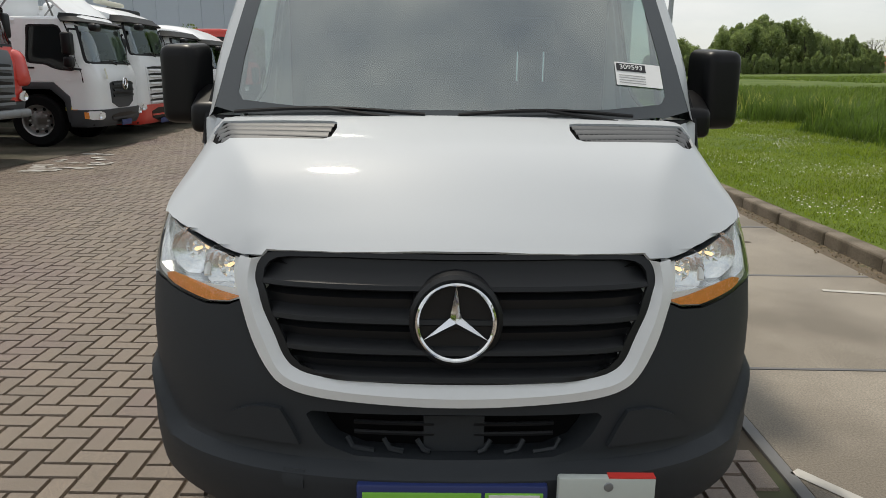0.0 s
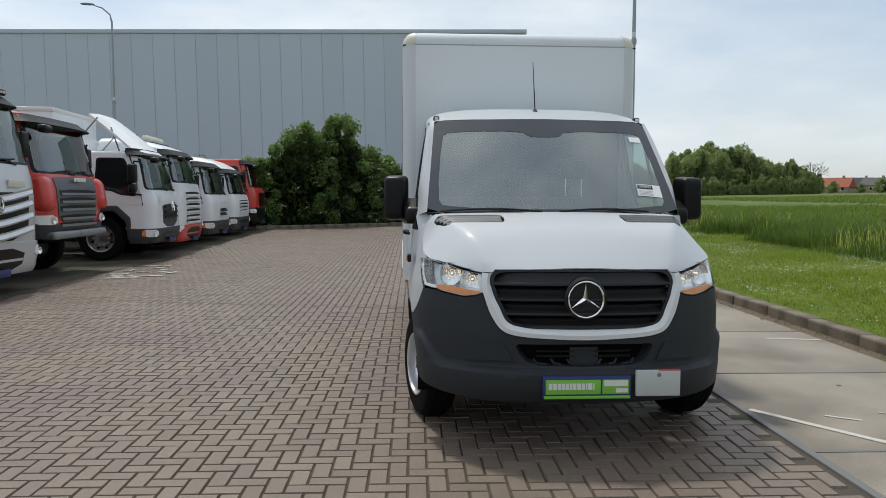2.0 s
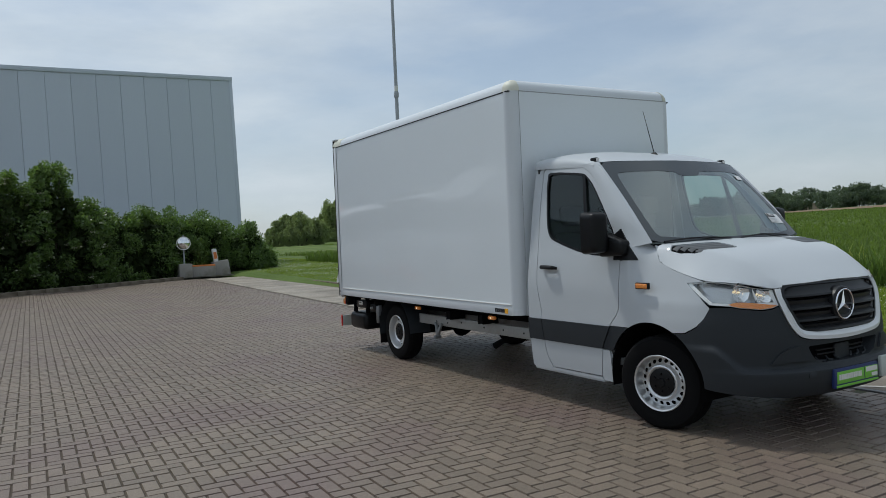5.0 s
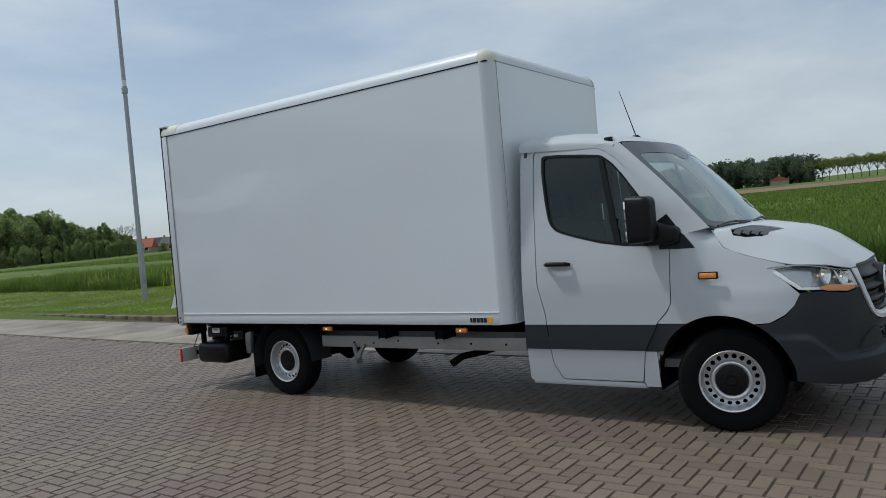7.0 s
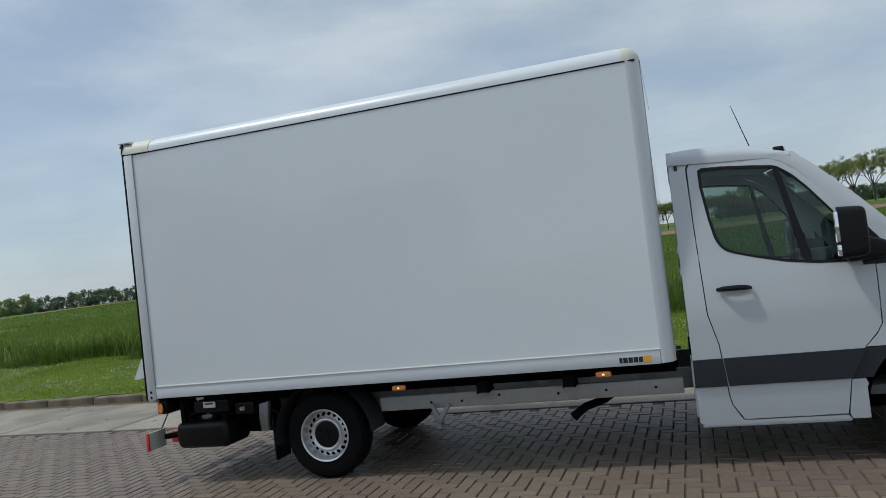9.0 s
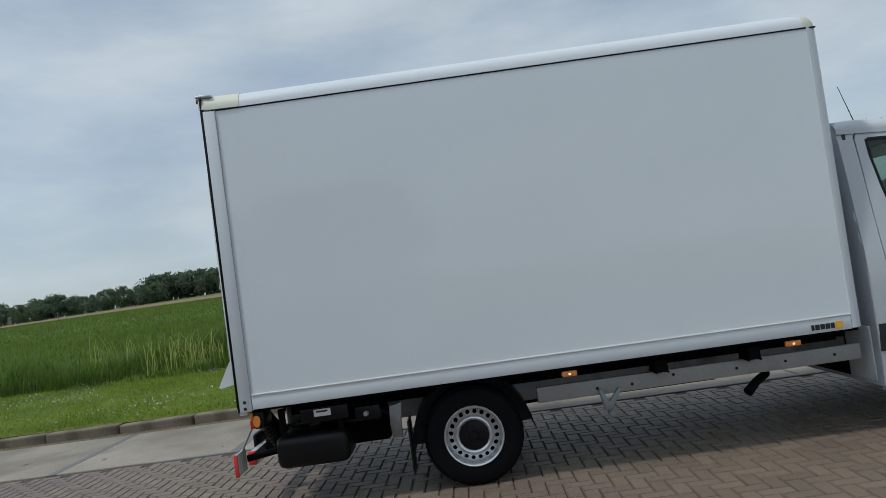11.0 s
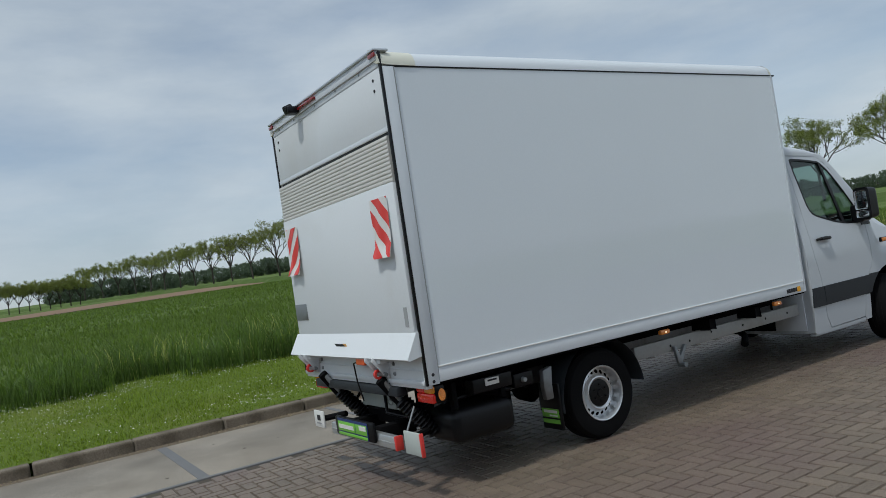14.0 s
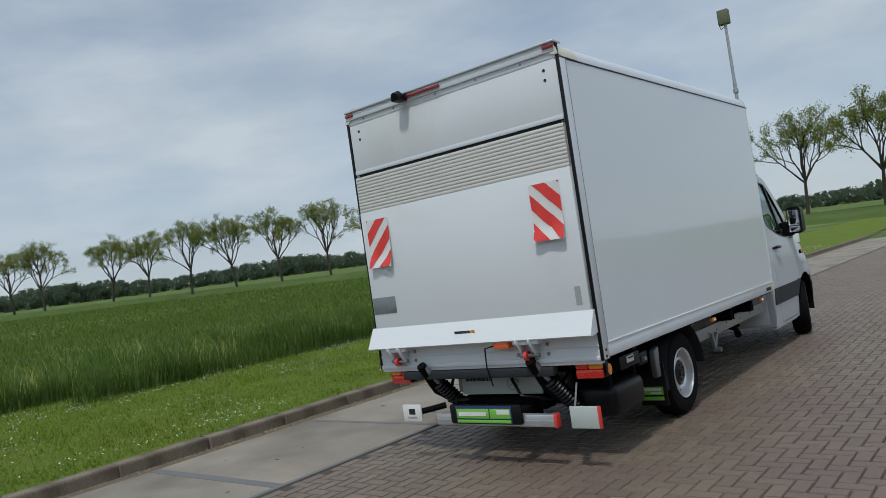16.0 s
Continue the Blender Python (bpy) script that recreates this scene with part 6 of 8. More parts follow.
def street_tree(name, seed, height, label, group, leaves=1700, leaf=0.13, dense=1.0):
    """An avenue tree: bare trunk, limbs that fork three times into a rounded fan, thin young foliage with gaps."""
    rng = np.random.default_rng(seed)
    tree = thing(name, label, "tree", group=group)
    h0 = height * 0.31
    pts, d = limb_points((0, 0, -0.3), (0.02, 0.01, 1), h0 + 0.3, rng, 5, 0.0, 0.03)
    wood = [b_tube(pts, [height * 0.018 * (1 - 0.06 * i) for i in range(6)], 8)]
    tips = []

    def fork(p, way, length, r, level):
        q, d = limb_points(p, way, length, rng, 4, -0.03, 0.08)
        wood.append(b_tube(q, [r * (1 - 0.11 * i) for i in range(5)], (7, 5, 4, 3)[level], caps=False))
        if level == 3:
            tips.extend((q[2], q[3], q[4]))
            return
        side = d.orthogonal().normalized()
        n, turn = (3, 3, 4)[level], rng.uniform(0, 6.28)
        for k in range(n):
            a = turn + math.tau * k / n + rng.uniform(-0.4, 0.4)
            off = Matrix.Rotation(a, 3, d) @ side
            fork(q[4] if k or level == 2 else q[3], d + off * rng.uniform(0.38, 0.72) + Vector((0, 0, 0.06)), length * rng.uniform(0.56, 0.74), r * 0.56, level + 1)
        if level == 2:
            for m in (1, 2, 3):
                tips.append(q[m])
    turn = rng.uniform(0, 6.28)
    for k in range(6):
        a = turn + math.tau * k / 6 + rng.uniform(-0.25, 0.25)
        tilt = radians(rng.uniform(24, 44))
        fork(pts[-1] if k % 2 else pts[-1].lerp(pts[-2], 0.4), Vector((math.cos(a) * math.sin(tilt), math.sin(a) * math.sin(tilt), math.cos(tilt))), height * rng.uniform(0.24, 0.29), height * 0.0095, 0)
    fork(pts[-1], Vector((0.05, 0.03, 1)), height * 0.28, height * 0.011, 0)
    part("trunk", joined(*wood), BARK, tree)
    t = np.array([tuple(p) for p in tips])
    pick = t[rng.integers(0, len(t), leaves)]
    leaf_mesh("crown", pick + rng.normal(size=pick.shape) * height * 0.016 * dense, leaf, LEAF_SPRING, tree, rng)
    return tree


def bushy_tree(name, seed, height, width, label, group, material, leaves=2600, leaf=0.22, slim=1.0, category="tree", flow=False):
    """A full crown: clumps of leaves over an uneven outline, with a trunk and limbs inside."""
    rng = np.random.default_rng(seed)
    tree = thing(name, label, category, group=group)
    wood = [b_tube([(0, 0, -0.3), (0.1, 0, height * 0.3), (0, 0.1, height * 0.75)], [height * 0.022, height * 0.016, height * 0.005], 8)]
    cl = []
    for k in range(34):
        a, r, hgt = rng.uniform(0, 2 * math.pi), width / 2 * math.sqrt(rng.uniform(0.02, 1.0)), rng.uniform(0.0, 1.0)
        prof = math.sin(math.pi * min(max(0.1 + 0.86 * hgt, 0.0), 1.0)) ** 0.6
        p = np.array((r * prof * math.cos(a), r * prof * math.sin(a), height * (0.08 + 0.86 * hgt)))
        cl.append((p, width * rng.uniform(0.08, 0.2)))
        if k % 3 == 0:
            wood.append(b_tube([(0, 0, height * 0.25), (p[0] * 0.5, p[1] * 0.5, p[2] * 0.7), tuple(p)], [height * 0.008, height * 0.005, height * 0.002], 5))
    part("trunk", joined(*wood), BARK, tree)
    pts = []
    for p, r in cl:
        d = rng.normal(size=(leaves // 34, 3))
        d /= np.linalg.norm(d, axis=1)[:, None]
        pts.append(p + d * (r * rng.uniform(0.55, 1.12, (len(d), 1))) * (1, 1, slim))
    leaf_mesh("crown", np.concatenate(pts), leaf, material, tree, rng)
    return tree


def stand(tree, spots, lift=0.0):
    """Copies of a tree at rows of (x, y, size, turn); the first is the tree itself."""
    for k, (x, y, s, turn) in enumerate(spots):
        m = pose(x, y, far_level(x, y) + lift, 0, 0, turn) @ Matrix.Scale(s, 4)
        if k:
            copy_thing(tree, m)
    x, y, s, turn = spots[0]
    tree.matrix_basis = pose(x, y, far_level(x, y) + lift, 0, 0, turn) @ Matrix.Scale(s, 4)


def polar(eye, yaw, dist):
    return eye[0] + dist * math.sin(radians(yaw)), eye[1] + dist * math.cos(radians(yaw))


END = (-3.48, 10.72)
avenue = [street_tree("avenue_tree", 11 + k, 10.0, "tall avenue tree with thin spring foliage beside the field", "avenue trees", 9000 + 1500 * k, 0.075) for k in range(3)]
rows = [[], [], []]
k = 0
for yaw, dist, s in ((133.6, 120, 1.0), (129.9, 123, 1.0), (126.6, 129, 1.02), (123.4, 132, 1.0), (120.5, 146, 1.02), (118.1, 156, 1.04), (113.8, 154, 1.04), (112.0, 158, 1.0), (109.8, 196, 1.03), (108.3, 199, 1.0), (106.9, 208, 1.02), (105.6, 222, 1.02),
                     (104.5, 232, 1.0), (103.4, 240, 1.02), (102.4, 250, 1.0), (101.4, 262, 1.04), (100.3, 276, 1.0), (99.2, 290, 1.05), (98.0, 305, 1.02),
                     (137.6, 117, 1.0), (142.0, 115, 1.0), (147.0, 112, 0.98), (152.5, 108, 1.0), (157.5, 104, 1.05), (163.4, 98, 1.02), (168.7, 88, 1.0), (173.4, 83, 1.0), (178.6, 80, 1.0)):
    x, y = polar(END, yaw, dist)
    rows[k % 3].append((x, y, (1.24 if yaw < 135 else 1.16) * s, 47.0 * k))
    k += 1
for tree, spots in zip(avenue, rows):
    stand(tree, spots, 0.9)
far_avenue = [street_tree("far_avenue_tree", 14 + k, 10.0, "round green tree in the row beyond the field", "far avenue", 9000, 0.10, 1.3) for k in range(2)]
rows = [[], []]
for k, (yaw, s) in enumerate([(84.2 + 0.47 * i, 0.74 + 0.02 * (i % 3)) for i in range(11)] + [(91.2 + 0.62 * i, 0.98 + 0.03 * (i % 3)) for i in range(10)]):
    x, y = polar((-6.0, 6.5), yaw, 268 + 3 * math.sin(k * 2.3))
    rows[k % 2].append((x, y, s, 61.0 * k))
for tree, spots in zip(far_avenue, rows):
    stand(tree, spots, -0.2)

# a wood and gardens beyond the field, and the long belt of trees on the horizon
woods = [bushy_tree("wood_tree", 31 + k, 14.0, 6.5 + 1.2 * k, "full green tree in a small wood across the field", "wood", LEAF_WOOD, 8500, 0.26, 1.5) for k in range(3)]
FROM = (-0.6, -4.85)
rng = np.random.default_rng(5)
rows = [[], [], []]
TOPS = [(16.0, 1.5), (17.2, 2.3), (18.8, 2.65), (20.0, 2.1), (20.6, 2.0), (21.3, 3.3), (22.5, 3.45), (24.1, 3.85), (25.2, 3.6), (26.5, 3.5), (27.5, 2.5), (28.2, 2.4), (29.2, 2.95), (30.0, 2.0), (31.2, 1.4)]
for k in range(64):
    yaw = 16.2 + 14.8 * (k % 32) / 31 + rng.uniform(-0.15, 0.15)
    dist = (152 if yaw < 20.3 else 205) + (0 if k < 32 else 14) + rng.uniform(-6, 6)
    x, y = polar(FROM, yaw, dist)
    size = math.tan(radians(lerp_table(TOPS, yaw) - 0.15)) * dist / 14.0
    rows[k % 3].append((x, y, size * rng.uniform(0.72, 1.08), rng.uniform(0, 360)))
for k in range(22):
    yaw = 17.0 + 13.6 * k / 21
    x, y = polar(FROM, yaw, 146 if yaw < 20.3 else 190)
    rows[k % 3].append((x, y, rng.uniform(0.2, 0.36), 33 * k))
for tree, spots in zip(woods, rows):
    stand(tree, spots)
bare = street_tree("bare_tree", 77, 8.6, "bare spring tree at the edge of the small wood", "", 500, 0.10)
stand(bare, [(*polar(FROM, 30.6, 205), 1.0, 0.0)])
garden = bushy_tree("garden_shrub", 81, 4.0, 4.5, "rounded green garden shrub beside the houses", "garden shrubs", LEAF_WOOD, 1800, 0.24, category="shrub")
stand(garden, [(*polar(FROM, yaw, dist), s, 40.0 * k) for k, (yaw, dist, s) in enumerate(((31.9, 285, 1.0), (33.6, 290, 0.8), (34.8, 300, 1.2), (36.0, 300, 0.9), (37.2, 310, 1.5), (38.5, 310, 1.7), (39.6, 300, 1.6), (40.4, 305, 1.8), (41.4, 300, 1.5), (42.4, 305, 1.7)))])
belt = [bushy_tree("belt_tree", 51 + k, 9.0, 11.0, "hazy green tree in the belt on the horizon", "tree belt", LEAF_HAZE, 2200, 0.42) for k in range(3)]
rows = [[], [], []]
k = 0
for yaw in np.arange(33.0, 70.0, 0.85):
    dist = 300 + 60 * math.sin(yaw * 0.21) + rng.uniform(-25, 25)
    x, y = polar((-3.0, 3.0), yaw, dist)
    rows[k % 3].append((x, y, rng.uniform(0.85, 1.25) * (0.5 if yaw < 52 else 0.74), rng.uniform(0, 360)))
    k += 1
# an even dark wood, and a pair of taller dark crowns in the row
for yaw in np.arange(69.0, 84.0, 0.55):
    x, y = polar((-6.0, 6.5), yaw, 276 + rng.uniform(-6, 6))
    rows[k % 3].append((x, y, rng.uniform(0.92, 1.05), rng.uniform(0, 360)))
    k += 1
for yaw in (89.7, 90.6):
    x, y = polar((-6.0, 6.5), yaw, 270)
    rows[k % 3].append((x, y, 0.95, 30.0 * k))
    k += 1
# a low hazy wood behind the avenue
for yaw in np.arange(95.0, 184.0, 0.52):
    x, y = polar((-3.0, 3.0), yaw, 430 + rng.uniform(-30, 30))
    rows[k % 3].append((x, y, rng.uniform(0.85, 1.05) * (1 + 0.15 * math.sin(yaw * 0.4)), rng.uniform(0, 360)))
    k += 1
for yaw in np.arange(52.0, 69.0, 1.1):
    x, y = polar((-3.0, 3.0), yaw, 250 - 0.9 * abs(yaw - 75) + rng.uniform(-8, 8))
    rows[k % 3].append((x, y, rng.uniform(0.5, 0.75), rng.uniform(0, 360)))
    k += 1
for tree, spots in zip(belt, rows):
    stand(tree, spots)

# hedge with a tall flowering bush in front of the hall
def hedge_row(x):
    return max(min(kerb_line(x), 29.6) + 1.9, 26.6)


def hedge_part(name, x0, x1, depth, top, leaves, seed, label, leaf=0.085, bloom=0):
    rng = np.random.default_rng(seed)
    mid = (x0 + x1) / 2
    bush = thing(name, label, "shrub", pose(mid, 0.0, 0.05 + rise(kerb_line(min(mid, 1.6)))))
    pts = []
    clumps = []
    for _ in range(int(44 * (x1 - x0))):
        x = rng.uniform(x0, x1)
        far = hedge_row(x)
        tz = top(x) * (far + 4.5) / 32.6
        z = rng.uniform(0.02, 1.0) * tz
        y = far + rng.uniform(-depth / 2, depth / 2) * (1 - 0.45 * (z / max(tz, 0.1)) ** 2)
        clumps.append(((x - mid, y, z), rng.uniform(0.17, 0.40)))
    per = max(leaves // len(clumps), 1)
    for p, r in clumps:
        d = rng.normal(size=(per, 3))
        d /= np.linalg.norm(d, axis=1)[:, None]
        pts.append(np.array(p) + d * r * rng.uniform(0.5, 1.25, (per, 1)))
    leaf_mesh("foliage", np.concatenate(pts), leaf, LEAF, bush, rng)
    # filler leaves added inside, dark in colour to stand in for inner shade
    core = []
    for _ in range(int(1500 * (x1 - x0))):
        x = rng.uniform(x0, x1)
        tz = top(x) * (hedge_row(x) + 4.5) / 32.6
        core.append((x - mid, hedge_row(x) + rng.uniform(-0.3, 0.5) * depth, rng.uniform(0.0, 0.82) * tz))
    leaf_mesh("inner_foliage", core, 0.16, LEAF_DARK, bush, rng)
    for _ in range(int(2.5 * (x1 - x0))):
        x = rng.uniform(x0, x1) - mid
        y = hedge_row(x + mid) + rng.uniform(-0.4, 0.4)
        part("stem", b_tube([(x, y, -0.1), (x + rng.uniform(-0.2, 0.2), y, top(x + mid) * 0.45), (x + rng.uniform(-0.5, 0.5), y + rng.uniform(-0.4, 0.4), top(x + mid) * 0.9)], [0.04, 0.025, 0.008], 5), BARK, bush)
    if bloom:
        bl = []
        for _ in range(bloom):
            p, r = clumps[rng.integers(0, len(clumps))]
            d = rng.normal(size=3)
            d /= np.linalg.norm(d)
            c = np.array(p) + d * r * 1.15
            bl.append(c + rng.normal(size=(14, 3)) * (0.06, 0.06, 0.02))
        leaf_mesh("blossom", np.concatenate(bl), 0.03, BLOOM, bush, rng)
    return bush


def bush_top(x):
    return lerp_table([(-12.0, 2.4), (-6.8, 2.9), (-6.2, 3.3), (-5.4, 4.2), (-4.9, 4.3), (-4.3, 3.95), (-3.7, 4.7), (-3.2, 4.75), (-2.6, 4.3), (-2.3, 3.2), (-1.5, 3.0), (-1.0, 2.5)], x)


def hedge_top(x):
    return lerp_table([(-1.2, 2.3), (-0.3, 2.75), (0.6, 2.85), (1.8, 2.5), (2.6, 2.45), (3.6, 2.25), (4.8, 1.9), (5.6, 1.75), (6.1, 0.9), (6.3, 0.5)], x) + 0.15 * math.sin(5.1 * x)


hedge_part("flowering_bush", -12.0, -1.0, 2.6, bush_top, 140000, 71, "tall dark green bush with pale blossom before the hall", 0.064, 900)
hedge_part("hedge", -1.4, 6.3, 2.0, hedge_top, 75000, 72, "dense dark green hedge along the yard edge", 0.055, 12)

# ---- lamp posts, road mirror, concrete blocks, cabinet, houses ----
POST = mat("galvanised_post", (0.36, 0.38, 0.40), 0.5, 0.4, var=0.15, scale=3, fine=50)
BLOCKC = mat("old_concrete", (0.33, 0.31, 0.28), 0.9, var=0.25, scale=3, fine=60, bump=0.004, bump_scale=60, dirt=(0.2, 0.18, 0.14), dirt_at=0.6)
WARN = mat("faded_orange_paint", (0.65, 0.20, 0.05), 0.7, var=0.2, scale=6)
TILE = mat("red_roof_tile", (0.30, 0.085, 0.045), 0.8, var=0.25, scale=2, fine=12)
SLATE = mat("dark_roof", (0.05, 0.052, 0.055), 0.7, var=0.2, scale=2)
BRICKW = mat("house_wall", (0.34, 0.27, 0.21), 0.9, var=0.2, scale=2, fine=15)


def lamp_post(x, y, height, arm_yaw, box=False):
    z = far_level(x, y) if x > 3.5 else rise(y)
    post = thing("lamp_post", "slender galvanised lamp post standing at the yard edge" if not box else "galvanised post with a green floodlight box on top", "lamp post", pose(x, y, z))
    part("pole", b_tube([(0, 0, -0.2), (0, 0, 1.6), (0, 0, 1.65), (0, 0, height)], [0.085, 0.08, 0.07, 0.045], 14), POST, post)
    part("inspection_door", b_box(-0.05, 0.05, -0.09, -0.07, 0.5, 0.95, 0.01), POST, post)
    part("collar", b_tube([(0, 0, 5.95), (0, 0, 6.1)], 0.085, 12), POST, post)
    part("sticker", b_tube([(0, 0, 6.15), (0, 0, 6.32)], 0.062, 12), PALE if not box else POST, post)
    if box:
        part("floodlight", b_box(-0.16, 0.2, -0.14, 0.14, height - 0.15, height + 0.35, 0.03), mat("olive_metal", (0.12, 0.13, 0.07), 0.6), post)
        part("floodlight_arm", b_tube([(0, 0, height - 0.2), (0.15, 0.05, height - 0.3), (0.2, 0.05, height - 0.1)], 0.02, 8), POST, post)
    else:
        c, s = math.sin(radians(arm_yaw)), math.cos(radians(arm_yaw))
        arm = part("arm", b_tube([(0, 0, height - 0.1), (0.08 * c, 0.08 * s, height + 0.3), (0.45 * c, 0.45 * s, height + 0.62), (0.9 * c, 0.9 * s, height + 0.75)], [0.045, 0.04, 0.035, 0.03], 10), POST, post)
        hd = b_lathe([(0.0, 0.05), (0.1, 0.04), (0.16, 0.0), (0.14, -0.05), (0.0, -0.06)], 20, pose(1.15 * c, 1.15 * s, height + 0.8, 0, 0, 90 - arm_yaw) @ Matrix.Diagonal((2.2, 1, 1, 1)))
        part("lamp_head", hd, GREYTXT, post)
    return post


lamp_post(6.37, 17.83, 11.2, 250)
lamp_post(-15.6, 35.2, 10.25, 262)
lamp_post(3.52, -16.02, 8.5, 0, True)

mirror_post = thing("road_mirror", "round convex road mirror on a post in a concrete block", "mirror", pose(1.74, 29.5, 0.3))
part("post", b_tube([(0, 0, 0.5), (0, 0, 1.86)], 0.03, 10), POST, mirror_post)
part("mirror_dish", b_lathe([(0.0, 0.07), (0.12, 0.06), (0.22, 0.03), (0.275, 0.0)], 28, pose(0, -0.03, 1.5, 90, 0, -10)), CHROME, mirror_post)
part("mirror_rim", b_lathe([(0.275, -0.01), (0.30, -0.01), (0.30, 0.015), (0.275, 0.015)], 28, pose(0, -0.03, 1.5, 90, 0, -10), close=True), PALE, mirror_post)
part("mirror_back", b_lathe([(0.0, -0.03), (0.28, -0.012)], 28, pose(0, -0.03, 1.5, 90, 0, -10)), GREYTXT, mirror_post)
part("foot_block", b_box(-0.28, 0.28, -0.3, 0.3, -0.1, 0.6, 0.03), BLOCKC, mirror_post)
barrier = thing("concrete_block", "long concrete block with a faded orange top edge", "barrier", pose(2.57, 29.7, 0.3))
part("body", b_box(-0.5, 0.5, -0.25, 0.25, -0.1, 0.5, 0.03), BLOCKC, barrier)
part("painted_edge", b_box(-0.5, 0.5, -0.255, 0.255, 0.44, 0.515, 0.02), WARN, barrier)
post2 = thing("concrete_stub", "tilted concrete block carrying a small worn post", "barrier", pose(3.47, 30.0, 0.33, 0, -8, 0))
part("body", b_box(-0.34, 0.34, -0.28, 0.28, -0.12, 0.62, 0.03), BLOCKC, post2)
part("stub_post", b_box(-0.25, -0.05, -0.08, 0.08, 0.6, 1.2, 0.02), PALE, post2)
part("red_mark", b_box(-0.22, -0.08, -0.085, -0.078, 0.75, 1.05), WARN, post2)

cx, cy = 5.65, -30.0
cab_box = thing("street_cabinet", "white street cabinet on the grass verge", "cabinet", pose(cx, cy, far_level(cx, cy), 0, 0, 8))
part("housing", b_box(-0.38, 0.38, -0.22, 0.22, 0.08, 1.2, 0.02), PAPER, cab_box)
part("lid", b_box(-0.41, 0.41, -0.25, 0.25, 1.2, 1.27, 0.02), PAPER, cab_box)
part("plinth", b_box(-0.35, 0.35, -0.2, 0.2, -0.1, 0.08), BLOCKC, cab_box)
part("lock", b_box(0.3, 0.34, 0.22, 0.24, 0.55, 0.75, 0.005), INK, cab_box)


def house(x, y, turn, w, d, h, ridge, roof_m, label, wins=3):
    hs = thing("house", label, "house", pose(x, y, far_level(x, y), 0, 0, turn), "houses")
    part("wall", b_box(-w / 2, w / 2, -d / 2, d / 2, -0.5, h), BRICKW, hs)
    v = [(-w / 2 - 0.3, -d / 2 - 0.4, h - 0.1), (w / 2 + 0.3, -d / 2 - 0.4, h - 0.1), (w / 2 + 0.3, d / 2 + 0.4, h - 0.1), (-w / 2 - 0.3, d / 2 + 0.4, h - 0.1), (-w / 2 - 0.3, 0, ridge), (w / 2 + 0.3, 0, ridge)]
    rf = part("roof", bm_of(v, [(0, 1, 5, 4), (2, 3, 4, 5), (0, 4, 3), (1, 2, 5), (3, 2, 1, 0)]), roof_m, hs, smooth=0)
    part("chimney", b_box(w * 0.2, w * 0.2 + 0.7, -0.3, 0.4, ridge - 0.8, ridge + 0.7), BRICKW, rf)
    for i in range(wins):
        xx = -w / 2 + w * (i + 0.5) / wins
        wi = part("window", b_box(xx - 0.7, xx + 0.7, -d / 2 - 0.06, -d / 2 + 0.02, 0.9, 2.2), PAPER, hs)
        part("pane", b_box(xx - 0.6, xx + 0.6, -d / 2 - 0.08, -d / 2 - 0.05, 1.0, 2.1), INK, wi)
    return hs


for yaw, dist, turn, w, d, h, r, rm, lb in ((32.4, 300, -50, 10.5, 8, 2.2, 5.6, TILE, "low house with a red tiled roof"), (33.8, 320, -20, 8.5, 7, 2.8, 5.8, SLATE, "house with a dark hipped roof"),
                                            (34.8, 315, -60, 9, 8, 2.8, 5.6, SLATE, "house with a dark roof behind shrubs"), (36.4, 330, -35, 12, 9, 4.5, 7.0, SLATE, "grey villa with a dark hipped roof in the distance")):
    house(*polar((-2.0, -4.0), yaw, dist), turn, w, d, h, r, rm, lb)
for yaw, dist, w, h, rm, lb in ((58.5, 290, 14, 2.6, PAPER, "white bungalow in front of the tree belt"), (81.0, 262, 9, 1.6, TILE, "low farm shed with a red roof"), (88.4, 266, 4.5, 1.9, PAPER, "small pale house among the trees")):
    house(*polar((-5.0, 2.0), yaw, dist), 90 - yaw, w, 0.5 * w + 1, h, 1.75 * h, rm, lb, 3)

# strip of bare soil and a far ditch edge across the field
strip = []
n = 40
for i in range(n + 1):
    yaw = 44 + 64 * i / n
    for dist in (150 - 0.10 * (yaw - 75) + 8 * math.sin(yaw * 0.05), 196 + 8 * math.sin(yaw * 0.07)):
        x, y = polar((-3.0, 3.0), yaw, dist)
        strip.append((x, y, far_level(x, y) + 0.12))
soil = quick("bare_strip", strip, [f[::-1] for f in grid(n + 1, 2)], BROWN)
tagged(soil, "strip of bare brown soil across the field", "field", kind="structure")
DIKE = mat("rough_dike_grass", (0.075, 0.115, 0.028), 0.95, var=0.5, scale=0.4, fine=5, bump=0.1, bump_scale=4, spec=0.1, dirt=(0.11, 0.14, 0.05), dirt_at=0.58)
dike = []
for i in range(60):
    yaw = 91 + 94 * i / 59
    dist = lerp_table([(91, 372), (96, 322), (100, 274), (104, 230), (108, 192), (112, 153), (120, 142), (133.6, 114), (150, 106), (168.8, 83), (185, 74)], yaw)
    for dd, hh in ((-9, -0.1), (-5, 0.35), (0, 0.85), (12, 0.85), (24, -0.1)):
        x, y = polar(END, yaw, dist + dd)
        dike.append((x, y, far_level(x, y) + hh + 0.03))
tagged(quick("dike", dike, grid(60, 5), DIKE, smooth=True), "low grassy dike carrying the avenue", "dike", kind="structure")

